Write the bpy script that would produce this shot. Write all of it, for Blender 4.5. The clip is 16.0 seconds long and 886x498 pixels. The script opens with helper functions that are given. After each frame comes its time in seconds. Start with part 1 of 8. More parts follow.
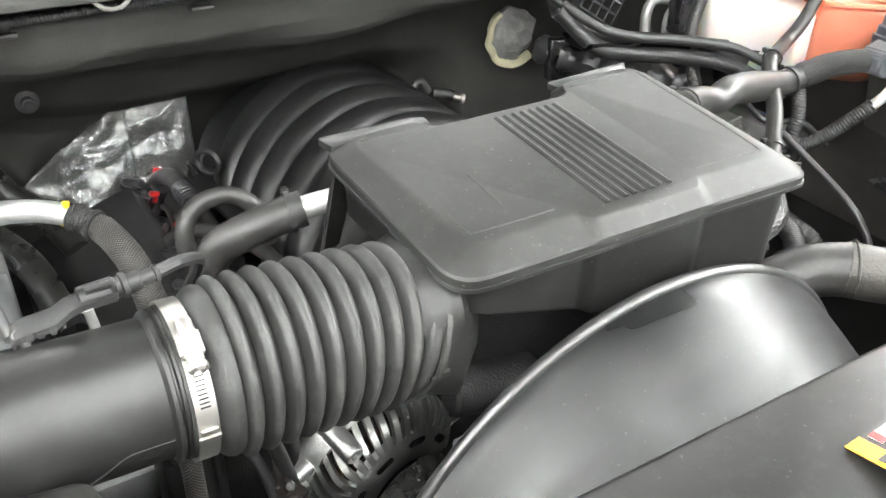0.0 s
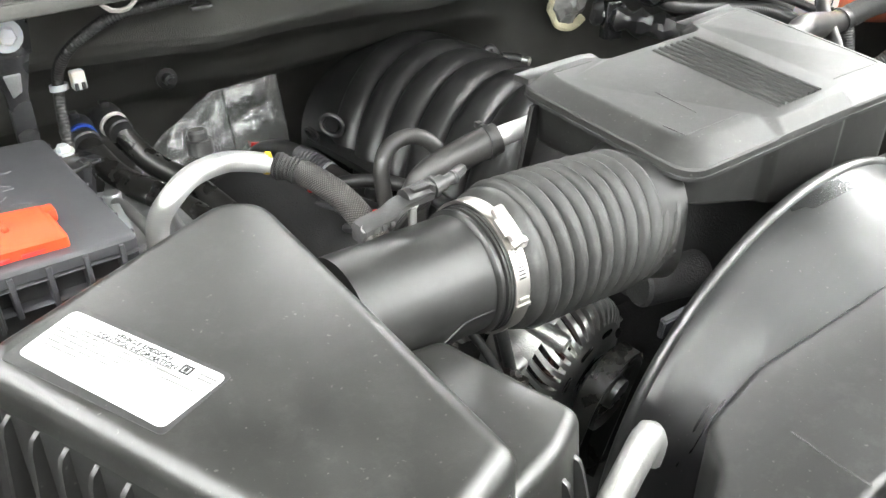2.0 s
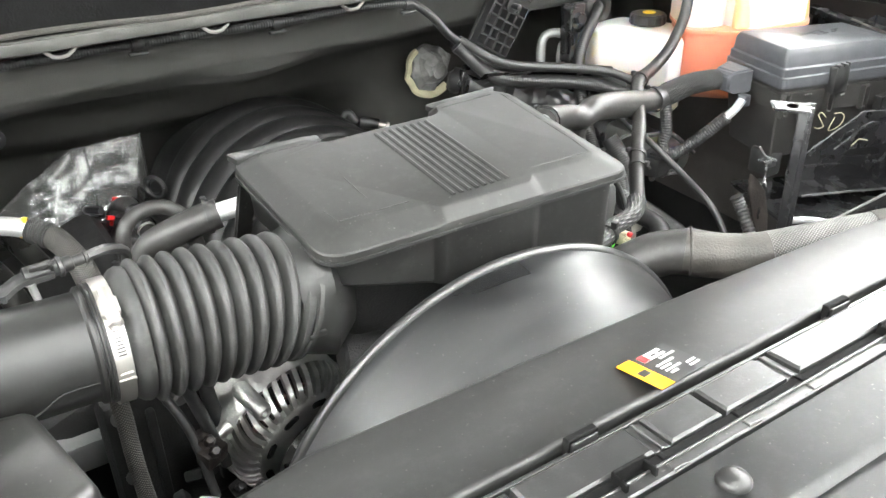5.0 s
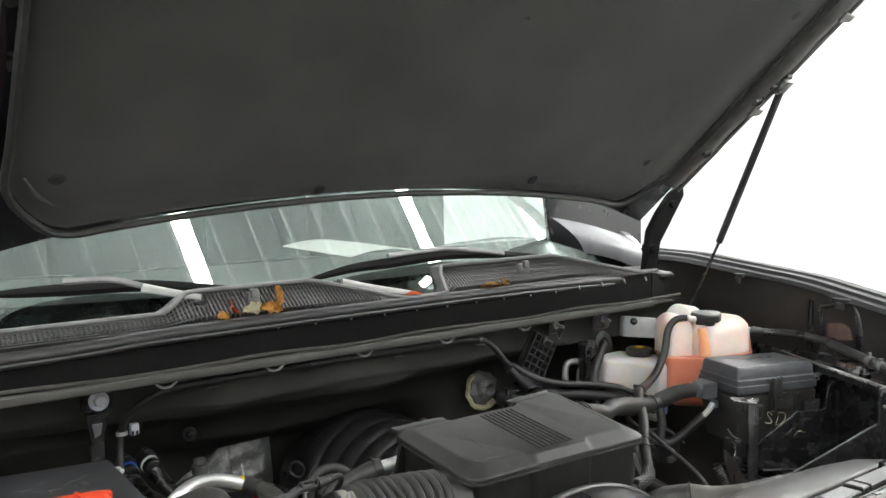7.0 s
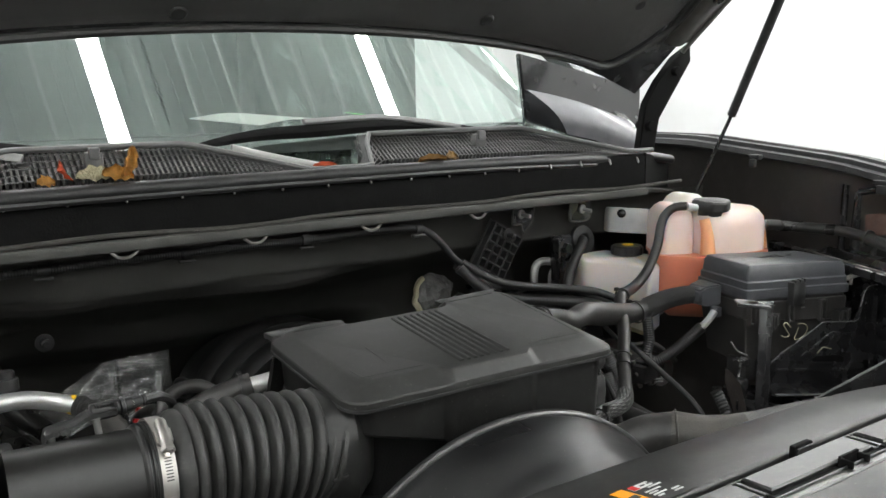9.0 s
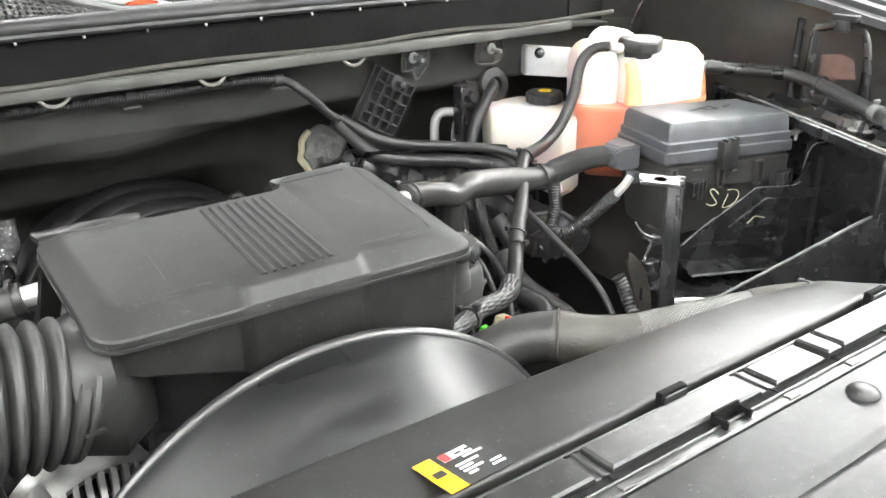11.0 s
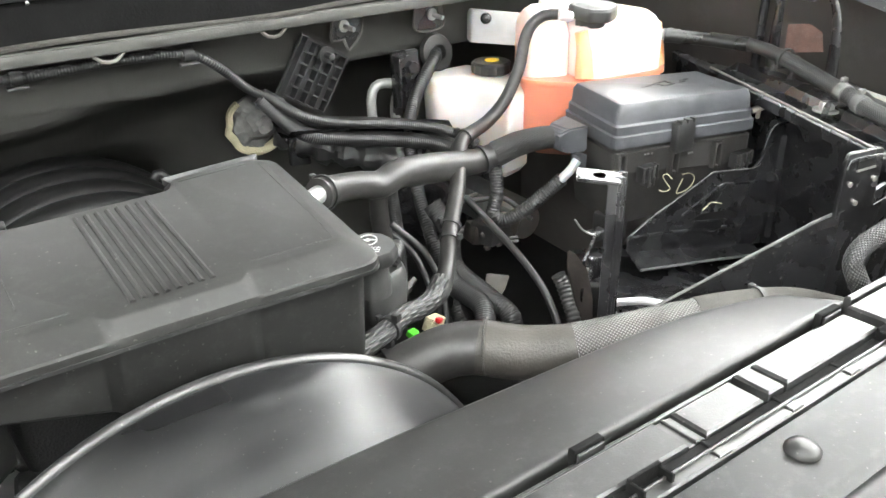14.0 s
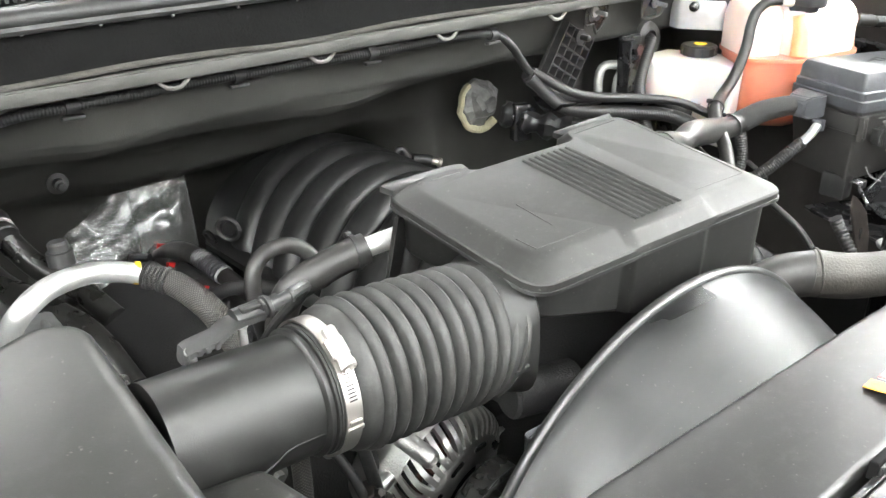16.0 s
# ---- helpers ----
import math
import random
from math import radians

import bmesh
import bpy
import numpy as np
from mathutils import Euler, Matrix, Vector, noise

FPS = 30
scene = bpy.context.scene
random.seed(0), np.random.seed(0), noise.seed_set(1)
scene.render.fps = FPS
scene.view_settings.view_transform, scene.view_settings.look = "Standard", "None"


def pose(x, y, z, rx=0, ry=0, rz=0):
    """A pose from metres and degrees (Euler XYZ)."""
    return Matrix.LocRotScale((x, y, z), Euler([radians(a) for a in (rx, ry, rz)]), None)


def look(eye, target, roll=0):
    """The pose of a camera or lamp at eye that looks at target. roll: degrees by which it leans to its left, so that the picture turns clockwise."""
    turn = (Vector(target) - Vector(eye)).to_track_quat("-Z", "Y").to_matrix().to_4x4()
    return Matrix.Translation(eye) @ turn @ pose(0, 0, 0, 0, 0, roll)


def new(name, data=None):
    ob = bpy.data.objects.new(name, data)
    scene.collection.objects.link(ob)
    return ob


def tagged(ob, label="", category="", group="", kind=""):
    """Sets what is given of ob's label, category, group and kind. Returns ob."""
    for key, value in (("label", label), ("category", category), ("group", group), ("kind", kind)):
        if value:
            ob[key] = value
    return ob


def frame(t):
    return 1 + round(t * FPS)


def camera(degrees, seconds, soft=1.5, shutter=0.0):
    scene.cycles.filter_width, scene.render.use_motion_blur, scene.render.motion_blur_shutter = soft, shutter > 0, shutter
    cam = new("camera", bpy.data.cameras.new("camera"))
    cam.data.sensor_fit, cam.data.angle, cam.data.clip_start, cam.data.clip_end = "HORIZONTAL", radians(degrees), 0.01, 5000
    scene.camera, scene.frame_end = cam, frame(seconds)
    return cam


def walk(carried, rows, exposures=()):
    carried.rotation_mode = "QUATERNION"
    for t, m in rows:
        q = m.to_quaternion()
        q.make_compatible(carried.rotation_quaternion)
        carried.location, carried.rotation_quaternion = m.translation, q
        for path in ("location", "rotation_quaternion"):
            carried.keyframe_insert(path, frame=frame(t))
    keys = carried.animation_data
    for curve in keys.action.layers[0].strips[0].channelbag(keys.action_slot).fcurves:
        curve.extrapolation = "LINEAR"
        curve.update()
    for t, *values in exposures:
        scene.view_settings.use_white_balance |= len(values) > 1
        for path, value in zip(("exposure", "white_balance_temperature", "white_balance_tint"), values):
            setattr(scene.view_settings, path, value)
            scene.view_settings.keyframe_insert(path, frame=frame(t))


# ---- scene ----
# The bay was laid out in its own units; SIZE turns them into metres, LIFT sets the truck on its wheels.
SIZE, LIFT = 0.85, 0.08
BAY = Matrix.Translation((0, 0, LIFT)) @ Matrix.Scale(SIZE, 4)
cam = camera(55.6, 16.0)
PATH = [
    (0, (0.025, 0.027, 1.528), (0.922, 1.479, 0.486), 0.4),
    (0.5, (-0.097, 0.086, 1.526), (0.884, 1.479, 0.479), -0.7),
    (1, (-0.197, 0.103, 1.527), (0.834, 1.454, 0.472), -0.6),
    (1.5, (-0.255, 0.089, 1.525), (0.806, 1.416, 0.47), -0.5),
    (2, (-0.268, 0.053, 1.521), (0.749, 1.422, 0.476), -1.4),
    (2.5, (-0.284, -0.02, 1.517), (0.68, 1.388, 0.475), -2.3),
    (3, (-0.277, -0.039, 1.528), (0.641, 1.397, 0.481), -2.7),
    (3.5, (-0.222, -0.068, 1.546), (0.678, 1.373, 0.491), -2.5),
    (4, (-0.143, -0.085, 1.563), (0.756, 1.355, 0.506), -2.2),
    (4.5, (-0.053, -0.111, 1.563), (0.848, 1.322, 0.499), -1.6),
    (5, (0.028, -0.18, 1.57), (0.97, 1.298, 0.606), -1.4),
    (5.2, (0.023, -0.218, 1.576), (0.988, 1.294, 0.691), -1.4),
    (7.3, (-0.461, -0.567, 1.664), (0.682, 1.069, 1.532), -1.1),
    (7.5, (-0.454, -0.549, 1.66), (0.694, 1.084, 1.543), -1.1),
    (8, (-0.334, -0.496, 1.623), (0.801, 1.148, 1.526), -1.1),
    (8.5, (-0.198, -0.407, 1.561), (0.918, 1.251, 1.467), -1.0),
    (9, (-0.08, -0.313, 1.508), (0.999, 1.334, 1.155), -1.0),
    (9.2, (-0.038, -0.291, 1.5), (1.022, 1.347, 1.064), -1.1),
    (11.3, (0.288, -0.203, 1.524), (1.326, 1.308, 0.724), -1.5),
    (11.5, (0.362, -0.196, 1.521), (1.41, 1.299, 0.705), -1.4),
    (12, (0.491, -0.18, 1.525), (1.539, 1.296, 0.673), -1.1),
    (12.5, (0.535, -0.165, 1.52), (1.581, 1.301, 0.65), -0.9),
    (13, (0.517, -0.152, 1.522), (1.558, 1.311, 0.641), -0.9),
    (13.5, (0.438, -0.142, 1.523), (1.476, 1.318, 0.633), -0.9),
    (14, (0.325, -0.157, 1.543), (1.353, 1.306, 0.648), -1.0),
    (14.5, (0.143, -0.149, 1.545), (1.17, 1.318, 0.654), -1.1),
    (15, (0.036, -0.127, 1.548), (1.075, 1.337, 0.667), -1.1),
    (15.5, (-0.055, -0.053, 1.531), (1.017, 1.391, 0.656), -1.0),
    (16, (-0.168, 0.002, 1.538), (0.964, 1.404, 0.67), -0.6),
]
EXPOSURES = [(0, 0.92), (1, 0.96), (3, 1.03), (4.5, 0.97), (5.2, 0.88), (7.3, -1.0), (8.5, -1.15), (9, -1.15), (9.2, -0.9), (11.3, 0.75), (12.5, 0.80), (14, 0.68), (16, 0.92)]
walk(cam, [(t, look(eye, target, roll)) for t, eye, target, roll in PATH], EXPOSURES)


# ---- light ----
world = bpy.data.worlds.new("hall_air")
world.use_nodes = True
world.node_tree.nodes["Background"].inputs[0].default_value = (0.75, 0.85, 1.0, 1)
world.node_tree.nodes["Background"].inputs[1].default_value = 0.05
scene.world = world


# strength of the glow added outside the unseen west doorway
DOORGLOW = 2.5
# x and strength; the outermost tubes are unseen, placed to brighten shroud and wall
TUBES = [(-3.4, 62.0), (-1.55, 42.0), (0.55, 42.0), (2.6, 46.0), (5.0, 96.0)]


# ---- materials ----
def material(name, base, rough=0.5, metal=0.0, vary=0.25, scale=25.0, grain=400.0, bump=0.15, spots=0.0, spot=(0.3, 0.3, 0.29),
             coat=0.0, subsurface=0.0, alpha=1.0, transmission=0.0, specular=0.5, depth=0.002, specks=0.0, smear=None, nap=0.0):
    """A worn surface: broad tone changes, fine grain as relief, uneven gloss and, where asked, dusty spots."""
    m = bpy.data.materials.new(name)
    m.use_nodes = True
    nt = m.node_tree
    n, link = nt.nodes, nt.links.new
    bsdf = n["Principled BSDF"]
    co = n.new("ShaderNodeTexCoord")
    broad = n.new("ShaderNodeTexNoise")
    broad.inputs["Scale"].default_value, broad.inputs["Detail"].default_value = scale, 5
    link(co.outputs["Object"], broad.inputs["Vector"])
    ramp = n.new("ShaderNodeValToRGB")
    lo = [max(0, c * (1 - vary)) for c in base]
    hi = [min(1, c * (1 + vary)) for c in base]
    ramp.color_ramp.elements[0].color, ramp.color_ramp.elements[1].color = (*lo, 1), (*hi, 1)
    ramp.color_ramp.elements[0].position, ramp.color_ramp.elements[1].position = 0.3, 0.7
    link(broad.outputs["Fac"], ramp.inputs["Fac"])
    colour = ramp.outputs["Color"]
    if spots:
        dust = n.new("ShaderNodeTexNoise")
        dust.inputs["Scale"].default_value, dust.inputs["Detail"].default_value = scale * 2.3, 9
        dust.inputs["Roughness"].default_value = 0.75
        link(co.outputs["Object"], dust.inputs["Vector"])
        cut = n.new("ShaderNodeMapRange")
        cut.inputs["From Min"].default_value, cut.inputs["From Max"].default_value = 0.5, 0.78
        cut.inputs["To Max"].default_value = spots
        link(dust.outputs["Fac"], cut.inputs["Value"])
        mix = n.new("ShaderNodeMix")
        mix.data_type = "RGBA"
        link(cut.outputs["Result"], mix.inputs["Factor"])
        link(colour, mix.inputs["A"])
        mix.inputs["B"].default_value = (*spot, 1)
        colour = mix.outputs["Result"]
    if specks:
        flakes, few = n.new("ShaderNodeTexNoise"), n.new("ShaderNodeMapRange")
        flakes.inputs["Scale"].default_value, flakes.inputs["Detail"].default_value = 260, 1
        link(co.outputs["Object"], flakes.inputs["Vector"])
        few.inputs["From Min"].default_value, few.inputs["From Max"].default_value = 0.72, 0.80
        few.inputs["To Max"].default_value = specks
        link(flakes.outputs["Fac"], few.inputs["Value"])
        over = n.new("ShaderNodeMix")
        over.data_type = "RGBA"
        link(few.outputs["Result"], over.inputs["Factor"])
        link(colour, over.inputs["A"])
        over.inputs["B"].default_value = (0.35, 0.34, 0.31, 1)
        colour = over.outputs["Result"]
    link(colour, bsdf.inputs["Base Color"])
    fine = n.new("ShaderNodeTexNoise")
    fine.inputs["Scale"].default_value, fine.inputs["Detail"].default_value = grain, 2
    link(co.outputs["Object"], fine.inputs["Vector"])
    relief = n.new("ShaderNodeBump")
    relief.inputs["Strength"].default_value, relief.inputs["Distance"].default_value = bump, depth
    link(fine.outputs["Fac"], relief.inputs["Height"])
    link(relief.outputs["Normal"], bsdf.inputs["Normal"])
    gloss = n.new("ShaderNodeMapRange")
    gloss.inputs["To Min"].default_value, gloss.inputs["To Max"].default_value = max(0.02, rough - 0.09), min(1, rough + 0.09)
    link(broad.outputs["Fac"], gloss.inputs["Value"])
    link(gloss.outputs["Result"], bsdf.inputs["Roughness"])
    if smear:
        # long wiped streaks that dull the gloss
        mp, st, dull, add = n.new("ShaderNodeMapping"), n.new("ShaderNodeTexNoise"), n.new("ShaderNodeMapRange"), n.new("ShaderNodeMath")
        mp.inputs["Scale"].default_value = smear
        st.inputs["Scale"].default_value, st.inputs["Detail"].default_value, st.inputs["Distortion"].default_value = 1.0, 3, 0.4
        link(co.outputs["Object"], mp.inputs["Vector"])
        link(mp.outputs[0], st.inputs["Vector"])
        dull.inputs["From Min"].default_value, dull.inputs["From Max"].default_value = 0.35, 0.65
        dull.inputs["To Min"].default_value, dull.inputs["To Max"].default_value = 0.0, 0.22
        link(st.outputs["Fac"], dull.inputs["Value"])
        add.operation = "ADD"
        link(gloss.outputs["Result"], add.inputs[0])
        link(dull.outputs["Result"], add.inputs[1])
        link(add.outputs[0], bsdf.inputs["Roughness"])
        dusty, wipe = n.new("ShaderNodeMix"), n.new("ShaderNodeMapRange")
        wipe.inputs["From Min"].default_value, wipe.inputs["From Max"].default_value, wipe.inputs["To Max"].default_value = 0.45, 0.75, 0.16
        link(st.outputs["Fac"], wipe.inputs["Value"])
        dusty.data_type = "RGBA"
        link(wipe.outputs["Result"], dusty.inputs["Factor"])
        link(colour, dusty.inputs["A"])
        dusty.inputs["B"].default_value = (0.16, 0.16, 0.155, 1)
        link(dusty.outputs["Result"], bsdf.inputs["Base Color"])
    bsdf.inputs["Metallic"].default_value = metal
    bsdf.inputs["Sheen Weight"].default_value, bsdf.inputs["Sheen Roughness"].default_value = nap, 0.45
    bsdf.inputs["Coat Weight"].default_value = coat
    bsdf.inputs["Coat Roughness"].default_value = 0.08
    bsdf.inputs["Specular IOR Level"].default_value = specular
    bsdf.inputs["Alpha"].default_value = alpha
    bsdf.inputs["Transmission Weight"].default_value = transmission
    if subsurface:
        bsdf.inputs["Subsurface Weight"].default_value = subsurface
        bsdf.inputs["Subsurface Radius"].default_value = (0.03, 0.02, 0.012)
        bsdf.inputs["Subsurface Scale"].default_value = 1.0
    return m


PLASTIC = material("moulded_black_plastic", (0.012, 0.012, 0.0115), 0.4, bump=0.05, grain=900, spots=0.06, vary=0.25, specks=0.15, specular=0.5, depth=0.001)
LIDPLASTIC = material("grained_lid_plastic", (0.014, 0.014, 0.013), 0.34, bump=0.06, grain=1200, spots=0.05, vary=0.25, specks=0.2, specular=0.6)
RESOLID = material("fine_grained_lid_plastic", (0.017, 0.017, 0.016), 0.5, bump=0.07, grain=1200, spots=0.05, vary=0.25, specks=0.18, specular=0.4)
# near-black without gloss: dull parts, also shade and hole depth put into the colour
BACKED = material("shade_and_dull_black", (0.007, 0.007, 0.007), 0.85, bump=0.2, spots=0.05, spot=(0.04, 0.04, 0.038), specular=0.1)
PIPE = material("soft_black_pipe", (0.014, 0.014, 0.0135), 0.37, bump=0.06, grain=900, spots=0.04, vary=0.2, specular=0.5)
MANIFOLD = material("matt_manifold_plastic", (0.010, 0.010, 0.010), 0.42, bump=0.12, grain=900, spots=0.04, vary=0.2, specular=0.4)
SATIN = material("satin_black_plastic", (0.020, 0.020, 0.020), 0.33, bump=0.03, grain=600, spots=0.12, specular=0.75, specks=0.3)
SHROUD = material("smeared_glossy_plastic", (0.016, 0.016, 0.017), 0.27, bump=0.0, grain=300, vary=0.3, scale=5, spots=0.03, specular=1.0, specks=0.2, smear=(3, 22, 5))
POCKET = material("satin_pocket_plastic", (0.02, 0.02, 0.02), 0.33, bump=0.06, grain=600, spots=0.12, specular=0.55, specks=0.2)
GLOSSHOSE = material("oily_hose_rubber", (0.014, 0.014, 0.013), 0.28, bump=0.08, grain=600, spots=0.1, spot=(0.12, 0.11, 0.09), vary=0.3)
RUBBER = material("black_rubber", (0.022, 0.022, 0.021), 0.5, bump=0.1, grain=500, spots=0.12)
HOSE = material("hose_rubber", (0.024, 0.023, 0.022), 0.42, bump=0.1, grain=700, spots=0.10)
CLOTH = material("dusty_hose_cloth", (0.055, 0.052, 0.047), 0.85, bump=0.8, grain=1100, spots=0.25, spot=(0.2, 0.19, 0.17))
LOOM = material("loom_plastic", (0.02, 0.02, 0.02), 0.4, bump=0.1, spots=0.1)
FELT = material("firewall_felt", (0.098, 0.098, 0.091), 0.95, bump=0.5, grain=700, spots=0.10, spot=(0.08, 0.08, 0.075), specular=0.2, scale=9, vary=0.15)
LINER = material("hood_liner_felt", (0.108, 0.106, 0.098), 0.95, bump=0.7, grain=700, vary=0.2, specular=0.2, scale=5, nap=0.35)
PAINT = material("black_body_paint", (0.008, 0.008, 0.009), 0.25, coat=0.8, bump=0.03, spots=0.06, specular=0.7)
STEEL = material("black_coated_steel", (0.012, 0.012, 0.013), 0.27, bump=0.08, coat=0.4, spots=0.06, specular=0.6, specks=0.4)
ALU = material("aluminium", (0.74, 0.74, 0.73), 0.48, metal=0.85, bump=0.15, vary=0.12, grain=300)
CAST = material("cast_aluminium", (0.60, 0.595, 0.58), 0.36, metal=1.0, bump=0.4, vary=0.25, grain=500)
BAND = material("clamp_steel", (0.55, 0.53, 0.50), 0.42, metal=1.0, bump=0.06, vary=0.1)
COPPER = material("copper_winding", (0.045, 0.018, 0.012), 0.5, metal=0.5, bump=0.6, grain=300)
# for grimy metal, and for fillers that paint in the dark of recesses
BLACKHOLE = material("grimy_metal_and_recess_dark", (0.015, 0.015, 0.015), 0.6, bump=0.6, spots=0.2, spot=(0.06, 0.055, 0.05))
# weathered grey, raised for ceiling sheen on the cowl; also draws edge glints
WEATHERED = material("weathered_and_sheen_grey", (0.10, 0.10, 0.098), 0.42, bump=0.3, grain=600, spots=0.15, specular=0.7)
CLOUDY = material("cloudy_clear_plastic", (0.42, 0.42, 0.42), 0.35, bump=0.1, vary=0.15, subsurface=0.3)
# grey stands in for the hall mirrored in the flange's black paint
FLANGE = material("flange_reflection_grey", (0.22, 0.215, 0.205), 0.38, metal=0.3, vary=0.2, bump=0.1, spots=0.1)
DUSTYBLACK = material("dusty_black_plastic", (0.020, 0.020, 0.020), 0.42, bump=0.1, spots=0.15, specular=0.6)
CREAM = material("pale_primed_plate", (0.55, 0.53, 0.49), 0.6, vary=0.15, bump=0.2, spots=0.2, spot=(0.2, 0.18, 0.15))
DUSTYFLANGE = material("dusty_painted_flange", (0.045, 0.045, 0.041), 0.5, vary=0.3, scale=15, bump=0.2, spots=0.3, spot=(0.12, 0.12, 0.11))
FENDERIN = material("overspray_fender_paint", (0.050, 0.046, 0.043), 0.34, vary=0.3, scale=6, bump=0.06, spots=0.12, specular=0.6)
RUSTY = material("reddish_primer", (0.11, 0.060, 0.048), 0.6, vary=0.3, scale=40, spots=0.2)
CHROME = material("bright_stamped_steel", (0.16, 0.16, 0.155), 0.28, metal=0.8, vary=0.35, scale=30, bump=0.1, spots=0.1)
STEELDULL = material("dull_black_paint", (0.020, 0.020, 0.021), 0.58, bump=0.06, spots=0.06, specular=0.4, specks=0.3)
BATTERY = material("dusty_battery_plastic", (0.035, 0.035, 0.038), 0.4, bump=0.1, grain=700, spots=0.08, vary=0.2)
WHITE = material("white_plastic", (0.8, 0.79, 0.76), 0.4, bump=0.05, vary=0.05)
LABEL = material("label_paper", (0.60, 0.60, 0.60), 0.45, bump=0.05, vary=0.03)
INK = material("ink", (0.02, 0.02, 0.02), 0.5, vary=0.05, bump=0.02)
YELLOW = material("yellow_mark", (0.85, 0.55, 0.03), 0.45, vary=0.08, bump=0.03)
AMBER = material("amber_print", (0.9, 0.34, 0.01), 0.4, vary=0.06, bump=0.03)
REDP = material("red_print", (0.6, 0.03, 0.03), 0.4, vary=0.06, bump=0.03)
RED = material("orange_red_plastic", (0.58, 0.042, 0.010), 0.42, vary=0.1, bump=0.15, grain=800, subsurface=0.05)
REDCLIP = material("red_clip", (0.65, 0.02, 0.02), 0.4, vary=0.1)
GREEN = material("green_clip", (0.12, 0.75, 0.05), 0.45, vary=0.1)
BLUE = material("blue_band", (0.03, 0.1, 0.5), 0.4, vary=0.1)
MILK = material("milky_tank_plastic", (0.76, 0.71, 0.68), 0.38, vary=0.05, bump=0.08, subsurface=0.5, scale=14)
PEACH = material("coolant_tinted_plastic", (0.87, 0.71, 0.645), 0.36, vary=0.12, bump=0.06, subsurface=0.6, scale=10)
ORANGE = material("coolant_stained_plastic", (0.85, 0.40, 0.20), 0.36, vary=0.15, bump=0.06, subsurface=0.5, scale=10)
CORAL = material("coolant_filled_plastic", (0.68, 0.24, 0.15), 0.36, vary=0.12, bump=0.06, subsurface=0.5, scale=10)
FUSEBODY = material("dusty_fuse_body", (0.026, 0.025, 0.024), 0.45, bump=0.2, grain=800, spots=0.15, spot=(0.1, 0.095, 0.085), vary=0.3)
CORNER = material("silver_body_paint", (0.42, 0.42, 0.44), 0.4, metal=0.15, vary=0.1, bump=0.03, coat=0.4)
RESBODY = material("reservoir_plastic", (0.038, 0.038, 0.037), 0.42, bump=0.15, spots=0.1)
GRIME = material("rust_stained_steel", (0.022, 0.018, 0.016), 0.42, metal=0.2, bump=0.4, spots=0.22, spot=(0.13, 0.10, 0.08), vary=0.5, scale=30)
FUSE = material("slate_fuse_box_plastic", (0.05, 0.052, 0.058), 0.38, bump=0.3, grain=900, spots=0.1)
FOAM = material("yellowed_foam", (0.6, 0.56, 0.38), 0.9, bump=1.0, grain=350, vary=0.2, depth=0.004)
LEAF = material("dry_leaf", (0.55, 0.28, 0.06), 0.7, vary=0.4, scale=60, bump=0.5)
LEAFBROWN = material("brown_leaf", (0.30, 0.17, 0.05), 0.7, vary=0.4, scale=60, bump=0.5)
LEAFRED = material("red_leaf", (0.55, 0.10, 0.03), 0.7, vary=0.35, scale=60, bump=0.5)
DIMWALL = material("dimmed_wall_grey", (0.42, 0.42, 0.42), 0.7, vary=0.1, scale=3, bump=0.1)
WALLM = material("white_wall_paint", (0.82, 0.83, 0.83), 0.6, vary=0.04, scale=3, bump=0.1)
CEILM = material("ribbed_ceiling_metal", (0.62, 0.65, 0.65), 0.4, vary=0.06, scale=2, bump=0.05)
CONCRETE = material("sealed_concrete", (0.17, 0.17, 0.168), 0.4, vary=0.2, scale=3, grain=60, bump=0.3, spots=0.2)
GREY = material("grey_lettering", (0.25, 0.25, 0.26), 0.5, vary=0.05)
SILVERPAINT = material("bare_metal_sheet", (0.45, 0.46, 0.46), 0.4, metal=0.8, vary=0.2, bump=0.3)
DASH = material("dashboard_vinyl", (0.02, 0.021, 0.021), 0.6, bump=0.5, grain=300)


def film_material(name, tint, rough, clear):
    """Thin clear plastic: part see-through, part shiny."""
    m = bpy.data.materials.new(name)
    m.use_nodes = True
    n, link = m.node_tree.nodes, m.node_tree.links.new
    out = n["Material Output"]
    n.remove(n["Principled BSDF"])
    see, shine, mix = n.new("ShaderNodeBsdfTransparent"), n.new("ShaderNodeBsdfGlossy"), n.new("ShaderNodeMixShader")
    see.inputs["Color"].default_value = (*tint, 1)
    shine.inputs["Roughness"].default_value = rough
    co, nz, bp = n.new("ShaderNodeTexCoord"), n.new("ShaderNodeTexNoise"), n.new("ShaderNodeBump")
    nz.inputs["Scale"].default_value, nz.inputs["Detail"].default_value = 28, 5
    link(co.outputs["Object"], nz.inputs["Vector"])
    link(nz.outputs["Fac"], bp.inputs["Height"])
    bp.inputs["Strength"].default_value, bp.inputs["Distance"].default_value = 0.8, 0.010
    link(bp.outputs["Normal"], shine.inputs["Normal"])
    mix.inputs[0].default_value = clear
    link(see.outputs[0], mix.inputs[1])
    link(shine.outputs[0], mix.inputs[2])
    haze, both = n.new("ShaderNodeBsdfDiffuse"), n.new("ShaderNodeMixShader")
    haze.inputs["Color"].default_value = (0.5, 0.51, 0.5, 1)
    veil = n.new("ShaderNodeMapRange")
    veil.inputs["To Min"].default_value, veil.inputs["To Max"].default_value = 0.04, 0.34
    link(nz.outputs["Fac"], veil.inputs["Value"])
    link(veil.outputs["Result"], both.inputs[0])
